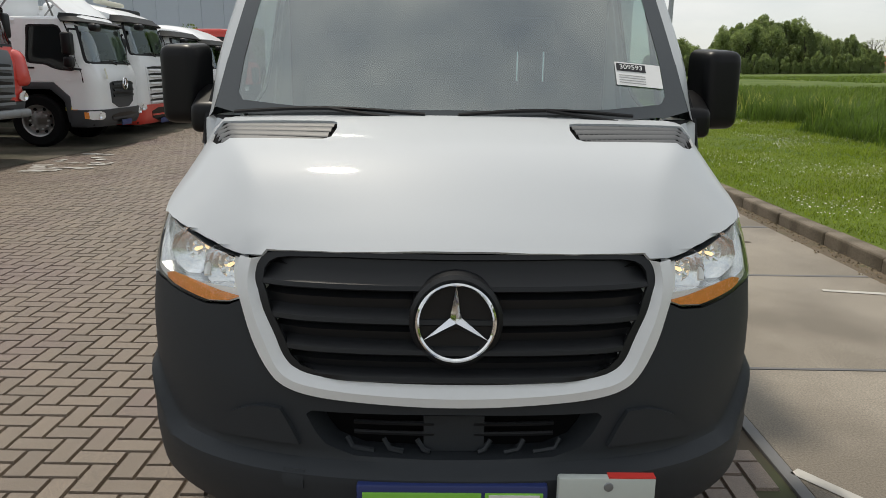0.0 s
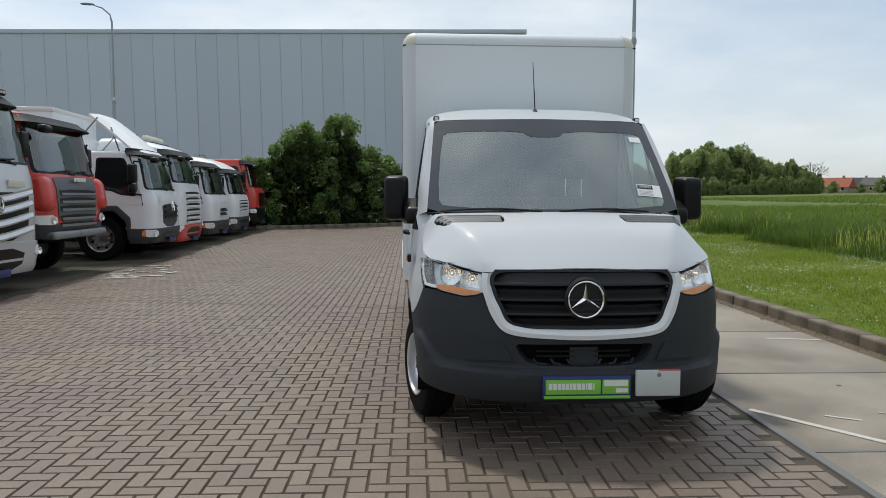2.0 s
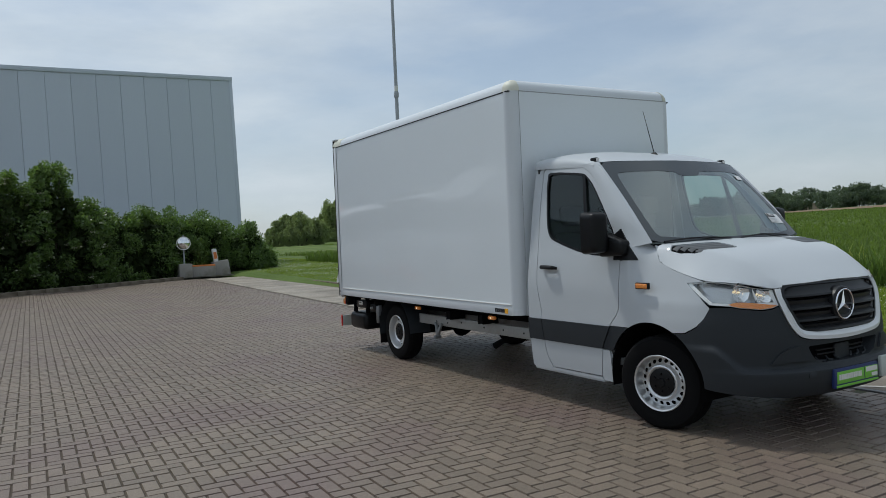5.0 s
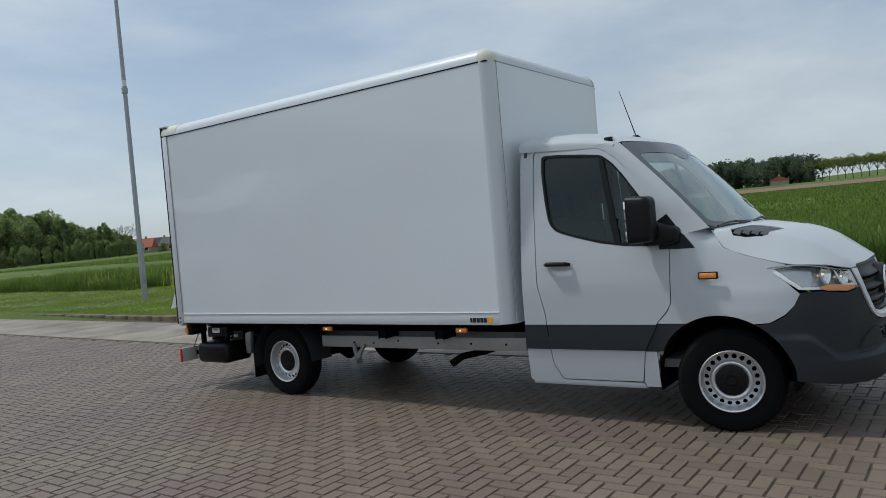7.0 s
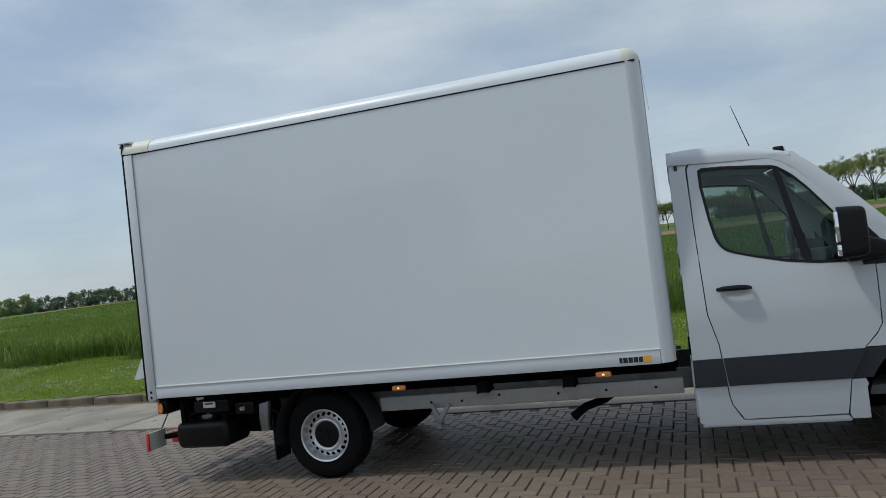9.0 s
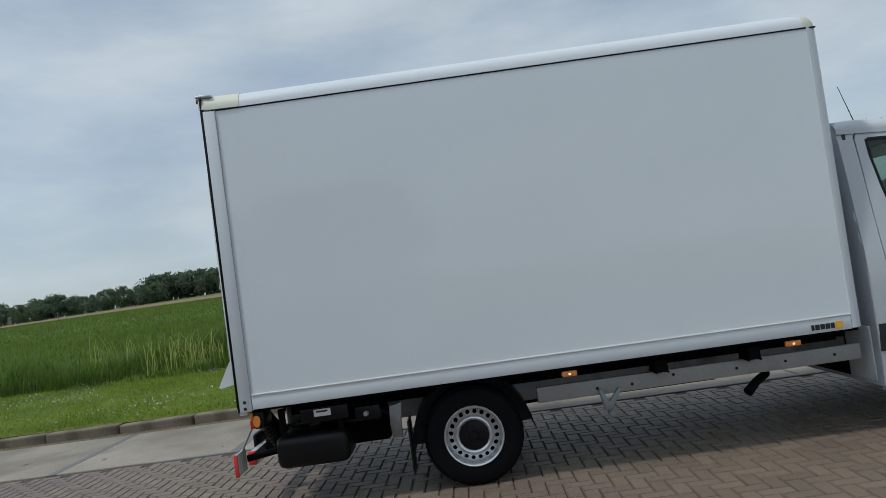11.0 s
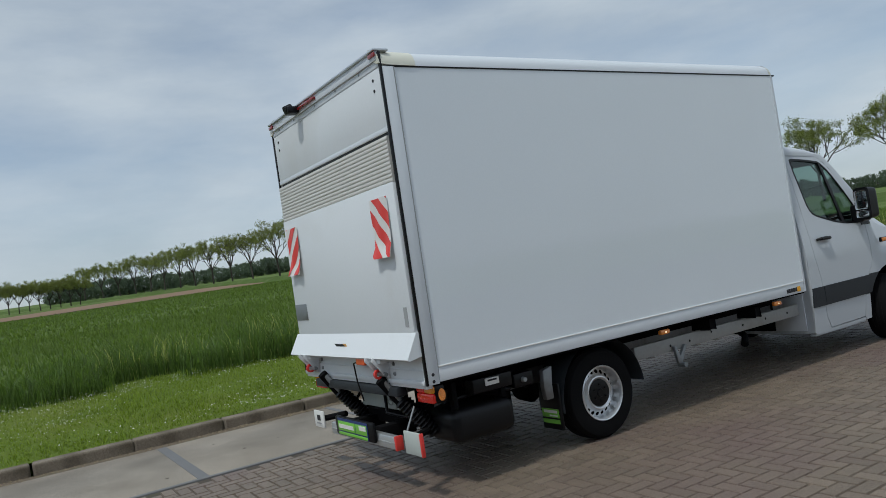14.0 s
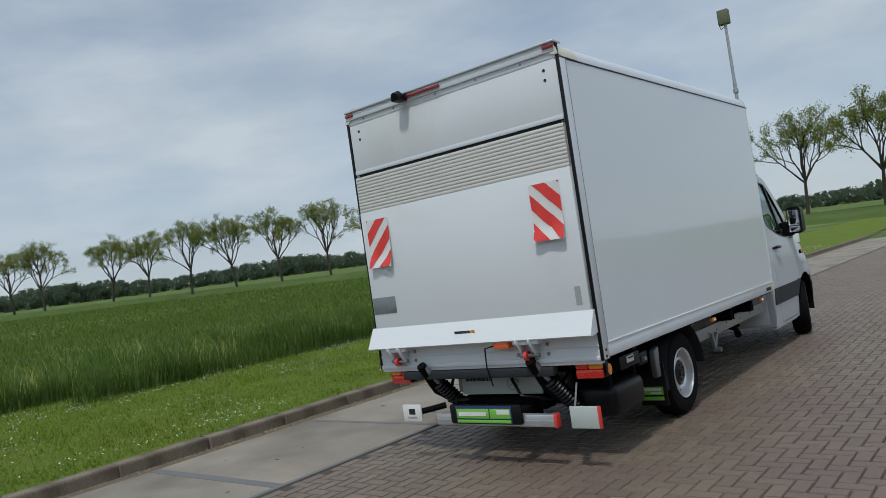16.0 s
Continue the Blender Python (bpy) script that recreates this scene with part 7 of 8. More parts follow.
# ---- row of parked trucks ----
TRUCKWHITE = mat("truck_white", (0.80, 0.82, 0.84), 0.35, var=0.05, scale=2, coat=0.3, dirt=(0.58, 0.58, 0.57), dirt_at=0.68)
TRUCKRED = mat("truck_red", (0.62, 0.055, 0.04), 0.35, var=0.08, scale=2, coat=0.4)
TRUCKSILVER = mat("truck_silver", (0.60, 0.61, 0.62), 0.36, 0.4, var=0.06, scale=3, coat=0.3)
TRUCKGREY = mat("truck_grey_plastic", (0.042, 0.046, 0.052), 0.55, var=0.12, scale=4)
RIMGREY = mat("truck_rim_grey", (0.36, 0.365, 0.37), 0.45, 0.5, var=0.25, scale=5, dirt=(0.12, 0.11, 0.10), dirt_at=0.55)
VISOR = mat("smoked_visor", (0.022, 0.024, 0.026), 0.55, var=0.1, scale=4, spec=0.15)
GRILLEGREY = mat("grille_bar_grey", (0.12, 0.13, 0.14), 0.45, 0.2, var=0.1, scale=6)


def side_plate(outline, y0, y1, bev=0.0):
    """An outline in (x, z) given thickness from y0 to y1."""
    return b_prism(outline, y1 - y0, Matrix(((1, 0, 0, 0), (0, 0, 1, y0), (0, 1, 0, 0), (0, 0, 0, 1))), bev)


def truck_wheel(tk, x, y, side, r=0.5, w=0.3):
    out = Matrix.Translation((x, y, r)) @ Matrix.Rotation(radians(90 if side < 0 else -90), 4, "X")
    h = w / 2
    wl = part("wheel", b_lathe([(r * 0.6, -h), (r * 0.9, -h), (r * 0.985, -h * 0.75), (r, -h * 0.4), (r, h * 0.4), (r * 0.985, h * 0.75), (r * 0.9, h), (r * 0.62, h * 0.95), (r * 0.58, h * 0.5)], 36, out, close=True), RUBBER, tk)
    part("rim", b_lathe([(r * 0.61, h * 0.95), (r * 0.57, h * 0.85), (r * 0.53, h * 0.2), (r * 0.4, h * 0.1), (r * 0.34, h * 0.5), (r * 0.2, h * 0.62), (0.0, h * 0.66)], 32, out), RIMGREY, wl)
    for k in range(8):
        a = 2 * math.pi * (k + 0.5) / 8
        part("hand_hole", b_lathe([(0.0, h * 0.30), (r * 0.055, h * 0.30), (r * 0.06, h * 0.1)], 10, out @ Matrix.Translation((r * 0.46 * math.cos(a), r * 0.46 * math.sin(a), 0))), VOID, wl)
    for k in range(10):
        a = 2 * math.pi * k / 10
        part("wheel_nut", b_lathe([(0.0, h * 0.75), (0.02, h * 0.72), (0.022, h * 0.4)], 6, out @ Matrix.Translation((r * 0.34 * math.cos(a), r * 0.34 * math.sin(a), 0))), GREYTXT, wl)


def truck(name, label, far, paint, bumper_paint, grille_paint, roof_z=3.0, screen_top=2.75, screen_foot=1.95, width=2.42, floor=1.05, bars=(), bar_paint=None, body=None, fairing=None, visor=None,
          lamp_z=0.72, lamp_w=0.34, mask=0.42, skirt=None, heading=-7.0, length=6.5, wheel_x=-1.32, cab_back=-2.05, low=0.30, mask_top=0.18, mask_foot=-0.2, door_paint=None, visor_out=0.12, badge_z=None):
    """A cab-over truck looking along +x; far is its front corner on the +y side."""
    w, r, bow = width / 2, 0.24, 0.05
    hx, hy = math.cos(radians(heading)), math.sin(radians(heading))
    fx, fy = far[0] + hy * w, far[1] - hx * w
    tk = thing(name, label, "truck", pose(fx, fy, rise(fy), 0, 0, heading), "parked trucks")
    lean, a = 0.08, w - r
    us = a + r * math.pi / 2
    topx = -lean - (screen_top - screen_foot) * 0.26
    front = [(low, -0.06), (floor - 0.2, 0.0), (floor + 0.15, 0.01), ((floor + screen_foot) / 2 + 0.1, -0.005), (screen_foot - 0.05, -lean + 0.02), (screen_foot, -lean), (screen_top, topx), (roof_z, topx - 0.12)]

    def skin(u, z, out=0.0):
        s, x = abs(u), lerp_table(front, z)
        half = w * (1 - 0.035 * ease(screen_foot - 0.1, roof_z, z)) + out
        if s <= a:
            q = (x - bow * (s / a) ** 2 + out, s)
        elif s <= us:
            th = (s - a) / r
            q = (x - bow - r * (1 - math.cos(th)) + out * math.cos(th), a + r * math.sin(th) + out * math.sin(th))
        else:
            q = (x - bow - r - (s - us), a + r + out)
        return Vector((q[0], math.copysign(q[1] * half / (w + out), u), z))

    def along(x, z):
        """How far round the skin the side's place x lies."""
        return us + lerp_table(front, z) - bow - r - x

    def two(pts):
        return pts + [(-u, z) for u, z in pts[::-1]]
    foot = floor - 0.22
    arch_pts = [(along(x, z), z) for x, z in ((wheel_x + 0.66, foot), (wheel_x + 0.62, floor + 0.02), (wheel_x + 0.36, floor + 0.25), (wheel_x - 0.30, floor + 0.25), (wheel_x - 0.58, floor + 0.02), (wheel_x - 0.62, foot + 0.1))]
    roof_foot = roof_z - 0.16
    half_line = arch_pts + [(along(cab_back, foot + 0.1), foot + 0.1), (along(cab_back, roof_foot), roof_foot)]
    scr_u = a + r * 0.75
    pane = [(scr_u + 0.02, screen_foot + 0.03), (scr_u, screen_top - 0.08), (scr_u - 0.08, screen_top)]
    pane = rounded(two(pane), 0.07)
    u0 = us + 0.10
    win = rounded([(u0, screen_foot - 0.12), (u0 + 0.36, screen_foot - 0.09), (u0 + 0.46, screen_foot + 0.0), (along(-1.30, screen_foot), screen_foot + 0.03), (along(-1.30, screen_top), screen_top - 0.10), (u0 + 0.03, screen_top - 0.10)], 0.08)
    door_line = [(us + 0.02, floor + 0.34), (us + 0.01, screen_foot - 0.2), (us + 0.015, screen_top - 0.06), (us + 0.08, screen_top + 0.01), (along(-1.46, screen_top), screen_top + 0.01), (along(-1.48, floor + 0.3), floor + 0.3)]
    wide = [(u + (0.03 if u > (u0 + 0.4) else -0.03), z + (0.03 if z > screen_foot + 0.2 else -0.03)) for u, z in win]
    cab = part("cab", b_sheet(skin, two(half_line), 0.13, 0.02, holes=(pane, wide, [(-u, z) for u, z in wide[::-1]])), paint, tk)
    part("cab_roof", side_plate([(lerp_table(front, roof_foot) - 0.02, roof_foot - 0.02), (topx - 0.13, roof_foot + 0.06), (topx - 0.3, roof_z - 0.02), (topx - 0.55, roof_z), (cab_back, roof_z - 0.02), (cab_back, roof_foot - 0.02)], -w * 0.968, w * 0.968, 0.09), paint, cab)
    part("cab_back", b_box(cab_back, cab_back + 0.04, -w + 0.03, w - 0.03, foot + 0.1, roof_foot, 0.01), paint, cab)
    # windscreen with the cab behind it
    border = [(u * 1.035, screen_foot + (z - screen_foot) * 1.05 - 0.02) for u, z in pane]
    part("screen_surround", b_sheet(lambda u, z: skin(u, z, 0.004), border, 0.12, 0.012, holes=([(u * 0.985, screen_foot + (z - screen_foot) * 0.97 + 0.02) for u, z in pane],)), BLACK, cab)
    part("windscreen", b_sheet(lambda u, z: skin(u, z, -0.012), pane, 0.16, 0.0), CABGLASS, cab).visible_shadow = False
    part("rear_lining", b_box(-1.45, -1.42, -w + 0.12, w - 0.12, floor + 0.3, roof_foot, 0.01), CABINSIDE, cab)
    part("dashboard", b_box(-0.72, -0.24, -w + 0.14, w - 0.14, screen_foot - 0.34, screen_foot + 0.03, 0.06), INK, cab)
    part("roof_lining", b_box(-1.42, topx - 0.12, -w + 0.12, w - 0.12, screen_top + 0.0, screen_top + 0.03, 0.01), CABINSIDE, cab)
    for y in (-0.52, 0.52):
        seat = part("seat", b_box(-1.25, -1.08, y - 0.24, y + 0.24, floor + 0.35, screen_foot + 0.32, 0.06), CABSEAT, cab)
        part("head_restraint", b_box(-1.24, -1.12, y - 0.13, y + 0.13, screen_foot + 0.35, screen_foot + 0.55, 0.05), CABSEAT, seat)
    part("steering_wheel", b_lathe([(0.21, -0.014), (0.235, -0.014), (0.235, 0.014), (0.21, 0.014)], 24, pose(-0.62, 0.52, screen_foot + 0.12, 0, -48), close=True), BLACK, cab)
    for y0, y1 in ((-0.62, -0.02), (0.05, 0.68)):
        wip = part("wiper", b_tube([skin(y, screen_foot + 0.06 + 0.05 * (y - y0), 0.02) for y in steps(y0, y1, 5)], 0.012, 5), BLACK, cab)
        part("wiper_arm", b_tube([skin(y1, screen_foot + 0.0, 0.02), skin((y0 + y1) / 2, screen_foot + 0.085, 0.03)], 0.012, 5), BLACK, wip)
    if visor:
        def brim(u, z):
            return skin(u, z, 0.02 + visor_out * ease(screen_top + 0.13, screen_top - 0.09, z))
        part("sun_visor", b_sheet(brim, two([(us + 0.02, screen_top - 0.02), (us - 0.06, screen_top + 0.13)]), 0.1, 0.03), visor, cab)
    for sg in (-1, 1):
        side = (lambda u, z, out=0.0, sg=sg: skin(sg * u, z, out))
        fl = sg < 0
        door = part("door", b_sheet(lambda u, z: side(u, z, 0.008), door_line, 0.14, 0.016, holes=(win,), flip=fl), door_paint or paint, tk)
        part("side_window", b_sheet(lambda u, z: side(u, z, -0.008), win, 0.2, 0.004, flip=fl), SIDEGLASS, door)
        part("window_seal", b_sheet(lambda u, z: side(u, z, 0.011), [(u + (0.015 if u > u0 + 0.4 else -0.015), z + (0.015 if z > screen_foot + 0.2 else -0.015)) for u, z in win], 0.14, 0.008, holes=([(u - (0.02 if u > u0 + 0.4 else -0.02), z - (0.02 if z > screen_foot + 0.2 else -0.02)) for u, z in win],), flip=fl), BLACK, door)
        hz = floor + 0.55
        part("door_handle", b_box(-1.40, -1.17, sg * (w + 0.012) - 0.015, sg * (w + 0.012) + 0.015, hz, hz + 0.035, 0.01), BLACK, door)
        part("door_gap", b_sheet(lambda u, z: side(u, z, 0.003), [(us - 0.004, floor + 0.3), (us - 0.01, screen_top), (us + 0.01, screen_top), (us + 0.016, floor + 0.3)], 0.2, 0.006, flip=fl), BLACK, tk)
        rim_o = [(wheel_x + 0.68, floor - 0.45), (wheel_x + 0.66, floor + 0.03), (wheel_x + 0.38, floor + 0.30), (wheel_x - 0.32, floor + 0.30), (wheel_x - 0.62, floor + 0.05), (wheel_x - 0.70, floor - 0.4)]
        rim_i = [(wheel_x - 0.62, floor - 0.4), (wheel_x - 0.53, floor - 0.05), (wheel_x - 0.27, floor + 0.17), (wheel_x + 0.31, floor + 0.17), (wheel_x + 0.55, floor - 0.05), (wheel_x + 0.60, floor - 0.45)]
        part("wheel_arch", side_plate(rim_o + rim_i, sg * w - 0.18 if sg > 0 else -w - 0.035, w + 0.035 if sg > 0 else -w + 0.18, 0.015), skirt or BLACK, tk)
        part("step_panel", b_box(wheel_x + 0.62, -0.16, sg * (w - 0.16) - 0.13, sg * (w - 0.16) + 0.13, low + 0.06, floor + 0.3, 0.03), BLACK, tk)
        part("step_tread", b_box(wheel_x + 0.70, -0.30, sg * (w + 0.005) - 0.01, sg * (w + 0.005) + 0.01, low + 0.22, low + 0.27, 0.006), GREYTXT, tk)
        mx = lerp_table(front, screen_foot + 0.3) - 0.28
        mir = part("mirror", b_box(mx - 0.10, mx + 0.08, sg * (w + 0.17) - 0.11, sg * (w + 0.17) + 0.11, screen_foot + 0.16, screen_foot + 0.58, 0.05, 3), BLACK, tk)
        part("lower_mirror", b_box(mx - 0.09, mx + 0.07, sg * (w + 0.17) - 0.10, sg * (w + 0.17) + 0.10, screen_foot - 0.06, screen_foot + 0.14, 0.05, 3), BLACK, mir)
        part("mirror_arm", b_tube([(mx + 0.1, sg * (w - 0.02), screen_foot + 0.64), (mx + 0.02, sg * (w + 0.14), screen_foot + 0.64), (mx, sg * (w + 0.17), screen_foot + 0.5)], 0.022, 6), BLACK, mir)
        part("mirror_arm", b_tube([(mx + 0.12, sg * (w - 0.02), screen_foot - 0.1), (mx + 0.02, sg * (w + 0.12), screen_foot - 0.08), (mx, sg * (w + 0.17), screen_foot + 0.05)], 0.022, 6), BLACK, mir)
        truck_wheel(tk, wheel_x, sg * (w - 0.15), sg)
        lu = us - 0.05 - lamp_w
        lens_l = smooth_loop([(lu, lamp_z - 0.08), (us - 0.03, lamp_z - 0.07), (us + 0.02, lamp_z + 0.09), (lu + 0.05, lamp_z + 0.09)], 1)
        hl = part("headlamp", b_sheet(lambda u, z: side(u, z, 0.05), lens_l, 0.1, 0.02, flip=fl), LAMPWHITE, tk, "clear headlamp")
        part("lamp_bowl", b_lathe([(0.0, 0.0), (0.03, 0.004), (0.055, 0.02), (0.062, 0.024)], 16, Matrix.Translation(side(lu + 0.16, lamp_z, 0.052)) @ pose(0, 0, 0, 0, 90)), BOWL, hl)
        part("indicator", b_sheet(lambda u, z: side(u, z, 0.056), [(us - 0.08, lamp_z - 0.06), (us - 0.01, lamp_z - 0.05), (us + 0.01, lamp_z + 0.07), (us - 0.06, lamp_z + 0.07)], 0.1, 0.012, flip=fl), AMBER, hl)
        part("side_reflector", b_box(-0.56, -0.44, sg * (w + 0.012) - 0.006, sg * (w + 0.012) + 0.006, low + 0.32, low + 0.38, 0.004), AMBER, tk)
    part("front_mirror", b_box(topx + 0.16, topx + 0.32, -w + 0.02, -w + 0.32, screen_top - 0.20, screen_top - 0.06, 0.055, 3), BLACK, tk)
    # bumper round the corners, grille between
    def lower(u, z):
        return skin(u, z, 0.035 - 0.05 * ease(low + 0.12, low, z))
    bp = part("bumper", b_sheet(lower, two([(along(wheel_x + 0.62, low), low + 0.04), (along(wheel_x + 0.64, foot), foot)]), 0.1, 0.04), bumper_paint, tk)
    part("bumper_intake", b_sheet(lambda u, z: lower(u, z) + Vector((0.006, 0, 0)), smooth_loop(two([(a * 0.62, low + 0.10), (a * 0.72, foot - 0.08)]), 1), 0.15, 0.006), BLACK, bp)
    part("bumper_slat", b_sheet(lambda u, z: lower(u, z) + Vector((0.012, 0, 0)), two([(a * 0.64, (low + foot) / 2 - 0.02), (a * 0.66, (low + foot) / 2 + 0.02)]), 0.2, 0.01), bumper_paint, bp)
    part("number_plate_blank", b_box(0.03, 0.05, -0.26, 0.26, low + 0.03, low + 0.14, 0.004), NAVY, bp)
    gw, g0, g1 = w - mask, floor + mask_foot, screen_foot - mask_top
    gr = part("grille_frame", b_sheet(lambda u, z: skin(u, z, 0.014), smooth_loop(two([(gw * 0.9, g0), (gw, g1 - 0.1), (gw * 0.98, g1)]), 1), 0.12, 0.02), grille_paint, tk)
    for z0, z1 in bars:
        shape = lambda f: two([(gw * f, z0), (gw * f, z1)])
        slot = part("grille_slot", b_sheet(lambda u, z: skin(u, z, 0.018), smooth_loop(shape(0.88), 1), 0.15, 0.006), BLACK, gr)
        part("grille_bar", b_sheet(lambda u, z: skin(u, z, 0.022 + 0.03 * ease(z1, z0, z)), two([(gw * 0.86, z0 - 0.022), (gw * 0.86, z0 + 0.022)]), 0.15, 0.02), bar_paint or grille_paint, slot)
    if badge_z:
        em = Matrix(((0, 0, 1, lerp_table(front, badge_z) + 0.06), (1, 0, 0, 0), (0, 1, 0, badge_z), (0, 0, 0, 1)))
        badge = part("badge", b_lathe([(0.098, 0.0), (0.105, 0.018), (0.12, 0.018), (0.128, 0.0)], 24, em), CHROME, tk)
        for q in (90, 210, 330):
            part("badge_arm", b_tube([em @ Vector((0, 0, 0.012)), em @ Vector((0.1 * math.cos(radians(q)), 0.1 * math.sin(radians(q)), 0.008))], [0.018, 0.005], 5), CHROME, badge)
    part("chassis", b_box(-length, -0.5, -0.42, 0.42, 0.62, 0.92, 0.02), VOID, tk)
    part("underside", b_box(cab_back, -0.3, -w + 0.42, w - 0.42, max(low + 0.15, 0.5), floor + 0.2, 0.02), VOID, tk)
    for sg in (-1, 1):
        truck_wheel(tk, -length + 1.4, sg * (w - 0.2), sg)
    part("side_tank", b_box(-3.9, -2.4, -w + 0.08, -w + 0.6, 0.45, 0.98, 0.06), TRUCKGREY, tk)
    if body:
        b0, b1, z1 = body
        bd = part("box_body", b_box(b0, b1, -1.27, 1.27, 1.05, z1, 0.03), TRUCKWHITE, tk)
        part("body_rail", b_box(b0, b1 + 0.01, -1.285, 1.285, z1 - 0.09, z1 + 0.012, 0.02), PALE, bd)
        part("body_foot", b_box(b0, b1 + 0.005, -1.28, 1.28, 1.02, 1.16, 0.01), GREYTXT, bd)
    if fairing == "flap":
        rise_l = [(topx - 0.02, roof_z - 0.03), (topx - 0.14, roof_z + 0.08), (topx - 0.36, roof_z + 0.27), (topx - 0.66, roof_z + 0.52), (topx - 0.96, roof_z + 0.76), (topx - 1.10, roof_z + 0.86)]
        rows = [[(x - 0.10 * (2 * j / 10 - 1) ** 4, (w - 0.12 - 0.03 * i) * (2 * j / 10 - 1), z - 0.03 * (2 * j / 10 - 1) ** 4) for j in range(11)] for i, (x, z) in enumerate(rise_l)]
        bm = bm_of(sum(rows, []), grid(6, 11))
        bmesh.ops.recalc_face_normals(bm, faces=bm.faces[:])
        thicken(bm, 0.05)
        flap = part("roof_flap", bm, TRUCKWHITE, tk, "raised white roof deflector on struts")
        for sg in (-1, 1):
            part("strut", b_tube([(topx - 0.55, sg * (w - 0.25), roof_z), (topx - 0.72, sg * (w - 0.25), roof_z + 0.53)], 0.018, 6), STEEL, flap)
            part("strut", b_tube([(cab_back + 0.12, sg * (w - 0.25), roof_z), (topx - 1.0, sg * (w - 0.25), roof_z + 0.75)], 0.018, 6), STEEL, flap)
    elif fairing:
        h = fairing
        loft = []
        for x, z0 in ((topx - 0.10, 0.0), (topx - 0.3, 0.34), (topx - 0.6, 0.66), (topx - 1.0, 0.9), (cab_back + 0.3, 1.0), (cab_back, 0.98)):
            zt = roof_z - 0.06 + (h + 0.06) * z0
            loft += [(x - 0.12 * abs(math.cos(q)) ** 6 * (1 - z0), (w - 0.05) * math.copysign(abs(math.cos(q)) ** 0.4, math.cos(q)), roof_z - 0.08 + (zt - roof_z + 0.08) * math.sin(q) ** 0.45) for q in [math.pi * j / 16 for j in range(17)]]
        part("roof_fairing", bm_of(loft, grid(6, 17) + [tuple(range(85, 102))]), paint, tk)
    return tk


CABGLASS = glass("truck_glass", (0.62, 0.74, 0.70), ior=2.0)
CABINSIDE = mat("cab_lining_grey", (0.42, 0.46, 0.44), 0.8, var=0.25, scale=1.5, fine=9)
CABSEAT = mat("grey_seat_fabric", (0.12, 0.13, 0.13), 0.9, var=0.2, scale=6)
SIDEGLASS = mat("truck_side_glass", (0.012, 0.014, 0.015), 0.05, var=0.2, scale=1.2, fine=6, spec=0.35)
SLATGREY = mat("grille_slat_grey", (0.17, 0.18, 0.19), 0.42, 0.2, var=0.1, scale=6)
silver = truck("parked_truck", "silver tractor truck with broad bowed grille bars", (-6.86, 7.32), TRUCKSILVER, TRUCKSILVER, BLACK, 3.06, 2.92, 1.97, 2.45, 1.0, visor=VISOR, lamp_z=0.62, mask=0.34, mask_top=0.42, mask_foot=-0.18, badge_z=1.36, low=0.26, visor_out=0.11)
light_bar = part("light_bar", b_tube([(-0.5, -1.0, 3.13), (-0.5, 1.0, 3.13)], 0.03, 8), BLACK, silver)
for y in (-0.85, -0.28, 0.28, 0.85):
    spot = part("roof_spot", b_box(-0.53, -0.43, y - 0.2, y + 0.2, 3.07, 3.17, 0.03), BLACK, light_bar)
    for k in range(5):
        part("spot_lens", b_box(-0.432, -0.425, y - 0.17 + 0.07 * k, y - 0.12 + 0.07 * k, 3.10, 3.14, 0.004), PALE, spot)
for k, z in enumerate((0.86, 1.06, 1.25, 1.42)):
    fin = [(0.045 + 0.02 * (j % 2), 0.86 * (2 * i / 12 - 1), z + 0.13 * abs(2 * i / 12 - 1) ** 1.3 + dz - 0.04) for i in range(13) for j, dz in enumerate((0.0, 0.03, 0.09, 0.12))]
    part("bowed_bar", bm_of(fin, grid(13, 4)), SILVER, silver)
part("plate_sticker", b_box(-0.02, 0.012, 0.35, 0.75, 1.62, 1.74, 0.004), CREAM, silver)
red = truck("parked_truck", "red truck with grey slatted grille and grey bumper", (-7.0, 10.36), TRUCKRED, TRUCKGREY, GRILLEGREY, 2.96, 2.76, 1.86, 2.46, 1.2, ((1.52, 1.60), (1.38, 1.46), (1.24, 1.32), (1.08, 1.15), (0.96, 1.02)), SLATGREY, visor=VISOR, lamp_z=1.06, lamp_w=0.46, mask=0.40, heading=-1.5, mask_top=0.03, mask_foot=-0.3, low=0.70, door_paint=TRUCKWHITE, visor_out=0.18)
for sg in (-1, 1):
    bulge_p = b_box(-0.62, 0.06, sg * 1.08 - 0.19, sg * 1.08 + 0.19, 1.22, 1.84, 0.13, 4)
    for v in bulge_p.verts:
        v.co.x -= 0.10 * ease(1.5, 1.84, v.co.z)
    part("corner_panel", bulge_p, TRUCKRED, red)
xx = 0.24
for wd in (0.07, 0.07, 0.08, 0.08, 0.03, 0.08):
    part("print_bar", b_box(0.02, 0.035, xx - wd, xx, 1.745, 1.815, 0.004), PALE, red)
    xx -= wd + 0.014
part("bumper_edge", b_box(-0.2, 0.065, -1.1, 1.1, 0.72, 0.86, 0.05, 3), STEEL, red)
w3 = truck("parked_truck", "white box truck with raised roof deflector", (-6.5, 14.14), TRUCKWHITE, TRUCKGREY, TRUCKGREY, 2.45, 2.38, 1.57, 2.3, 0.93, ((1.2, 1.26), (1.08, 1.14), (0.97, 1.03)), BLACK, (-9.5, -2.1, 3.36), "flap", VISOR, 0.60, 0.34, mask=0.55, mask_top=0.32, wheel_x=-1.22, skirt=TRUCKGREY, low=0.34, heading=1.0, visor_out=0.10, badge_z=1.2)
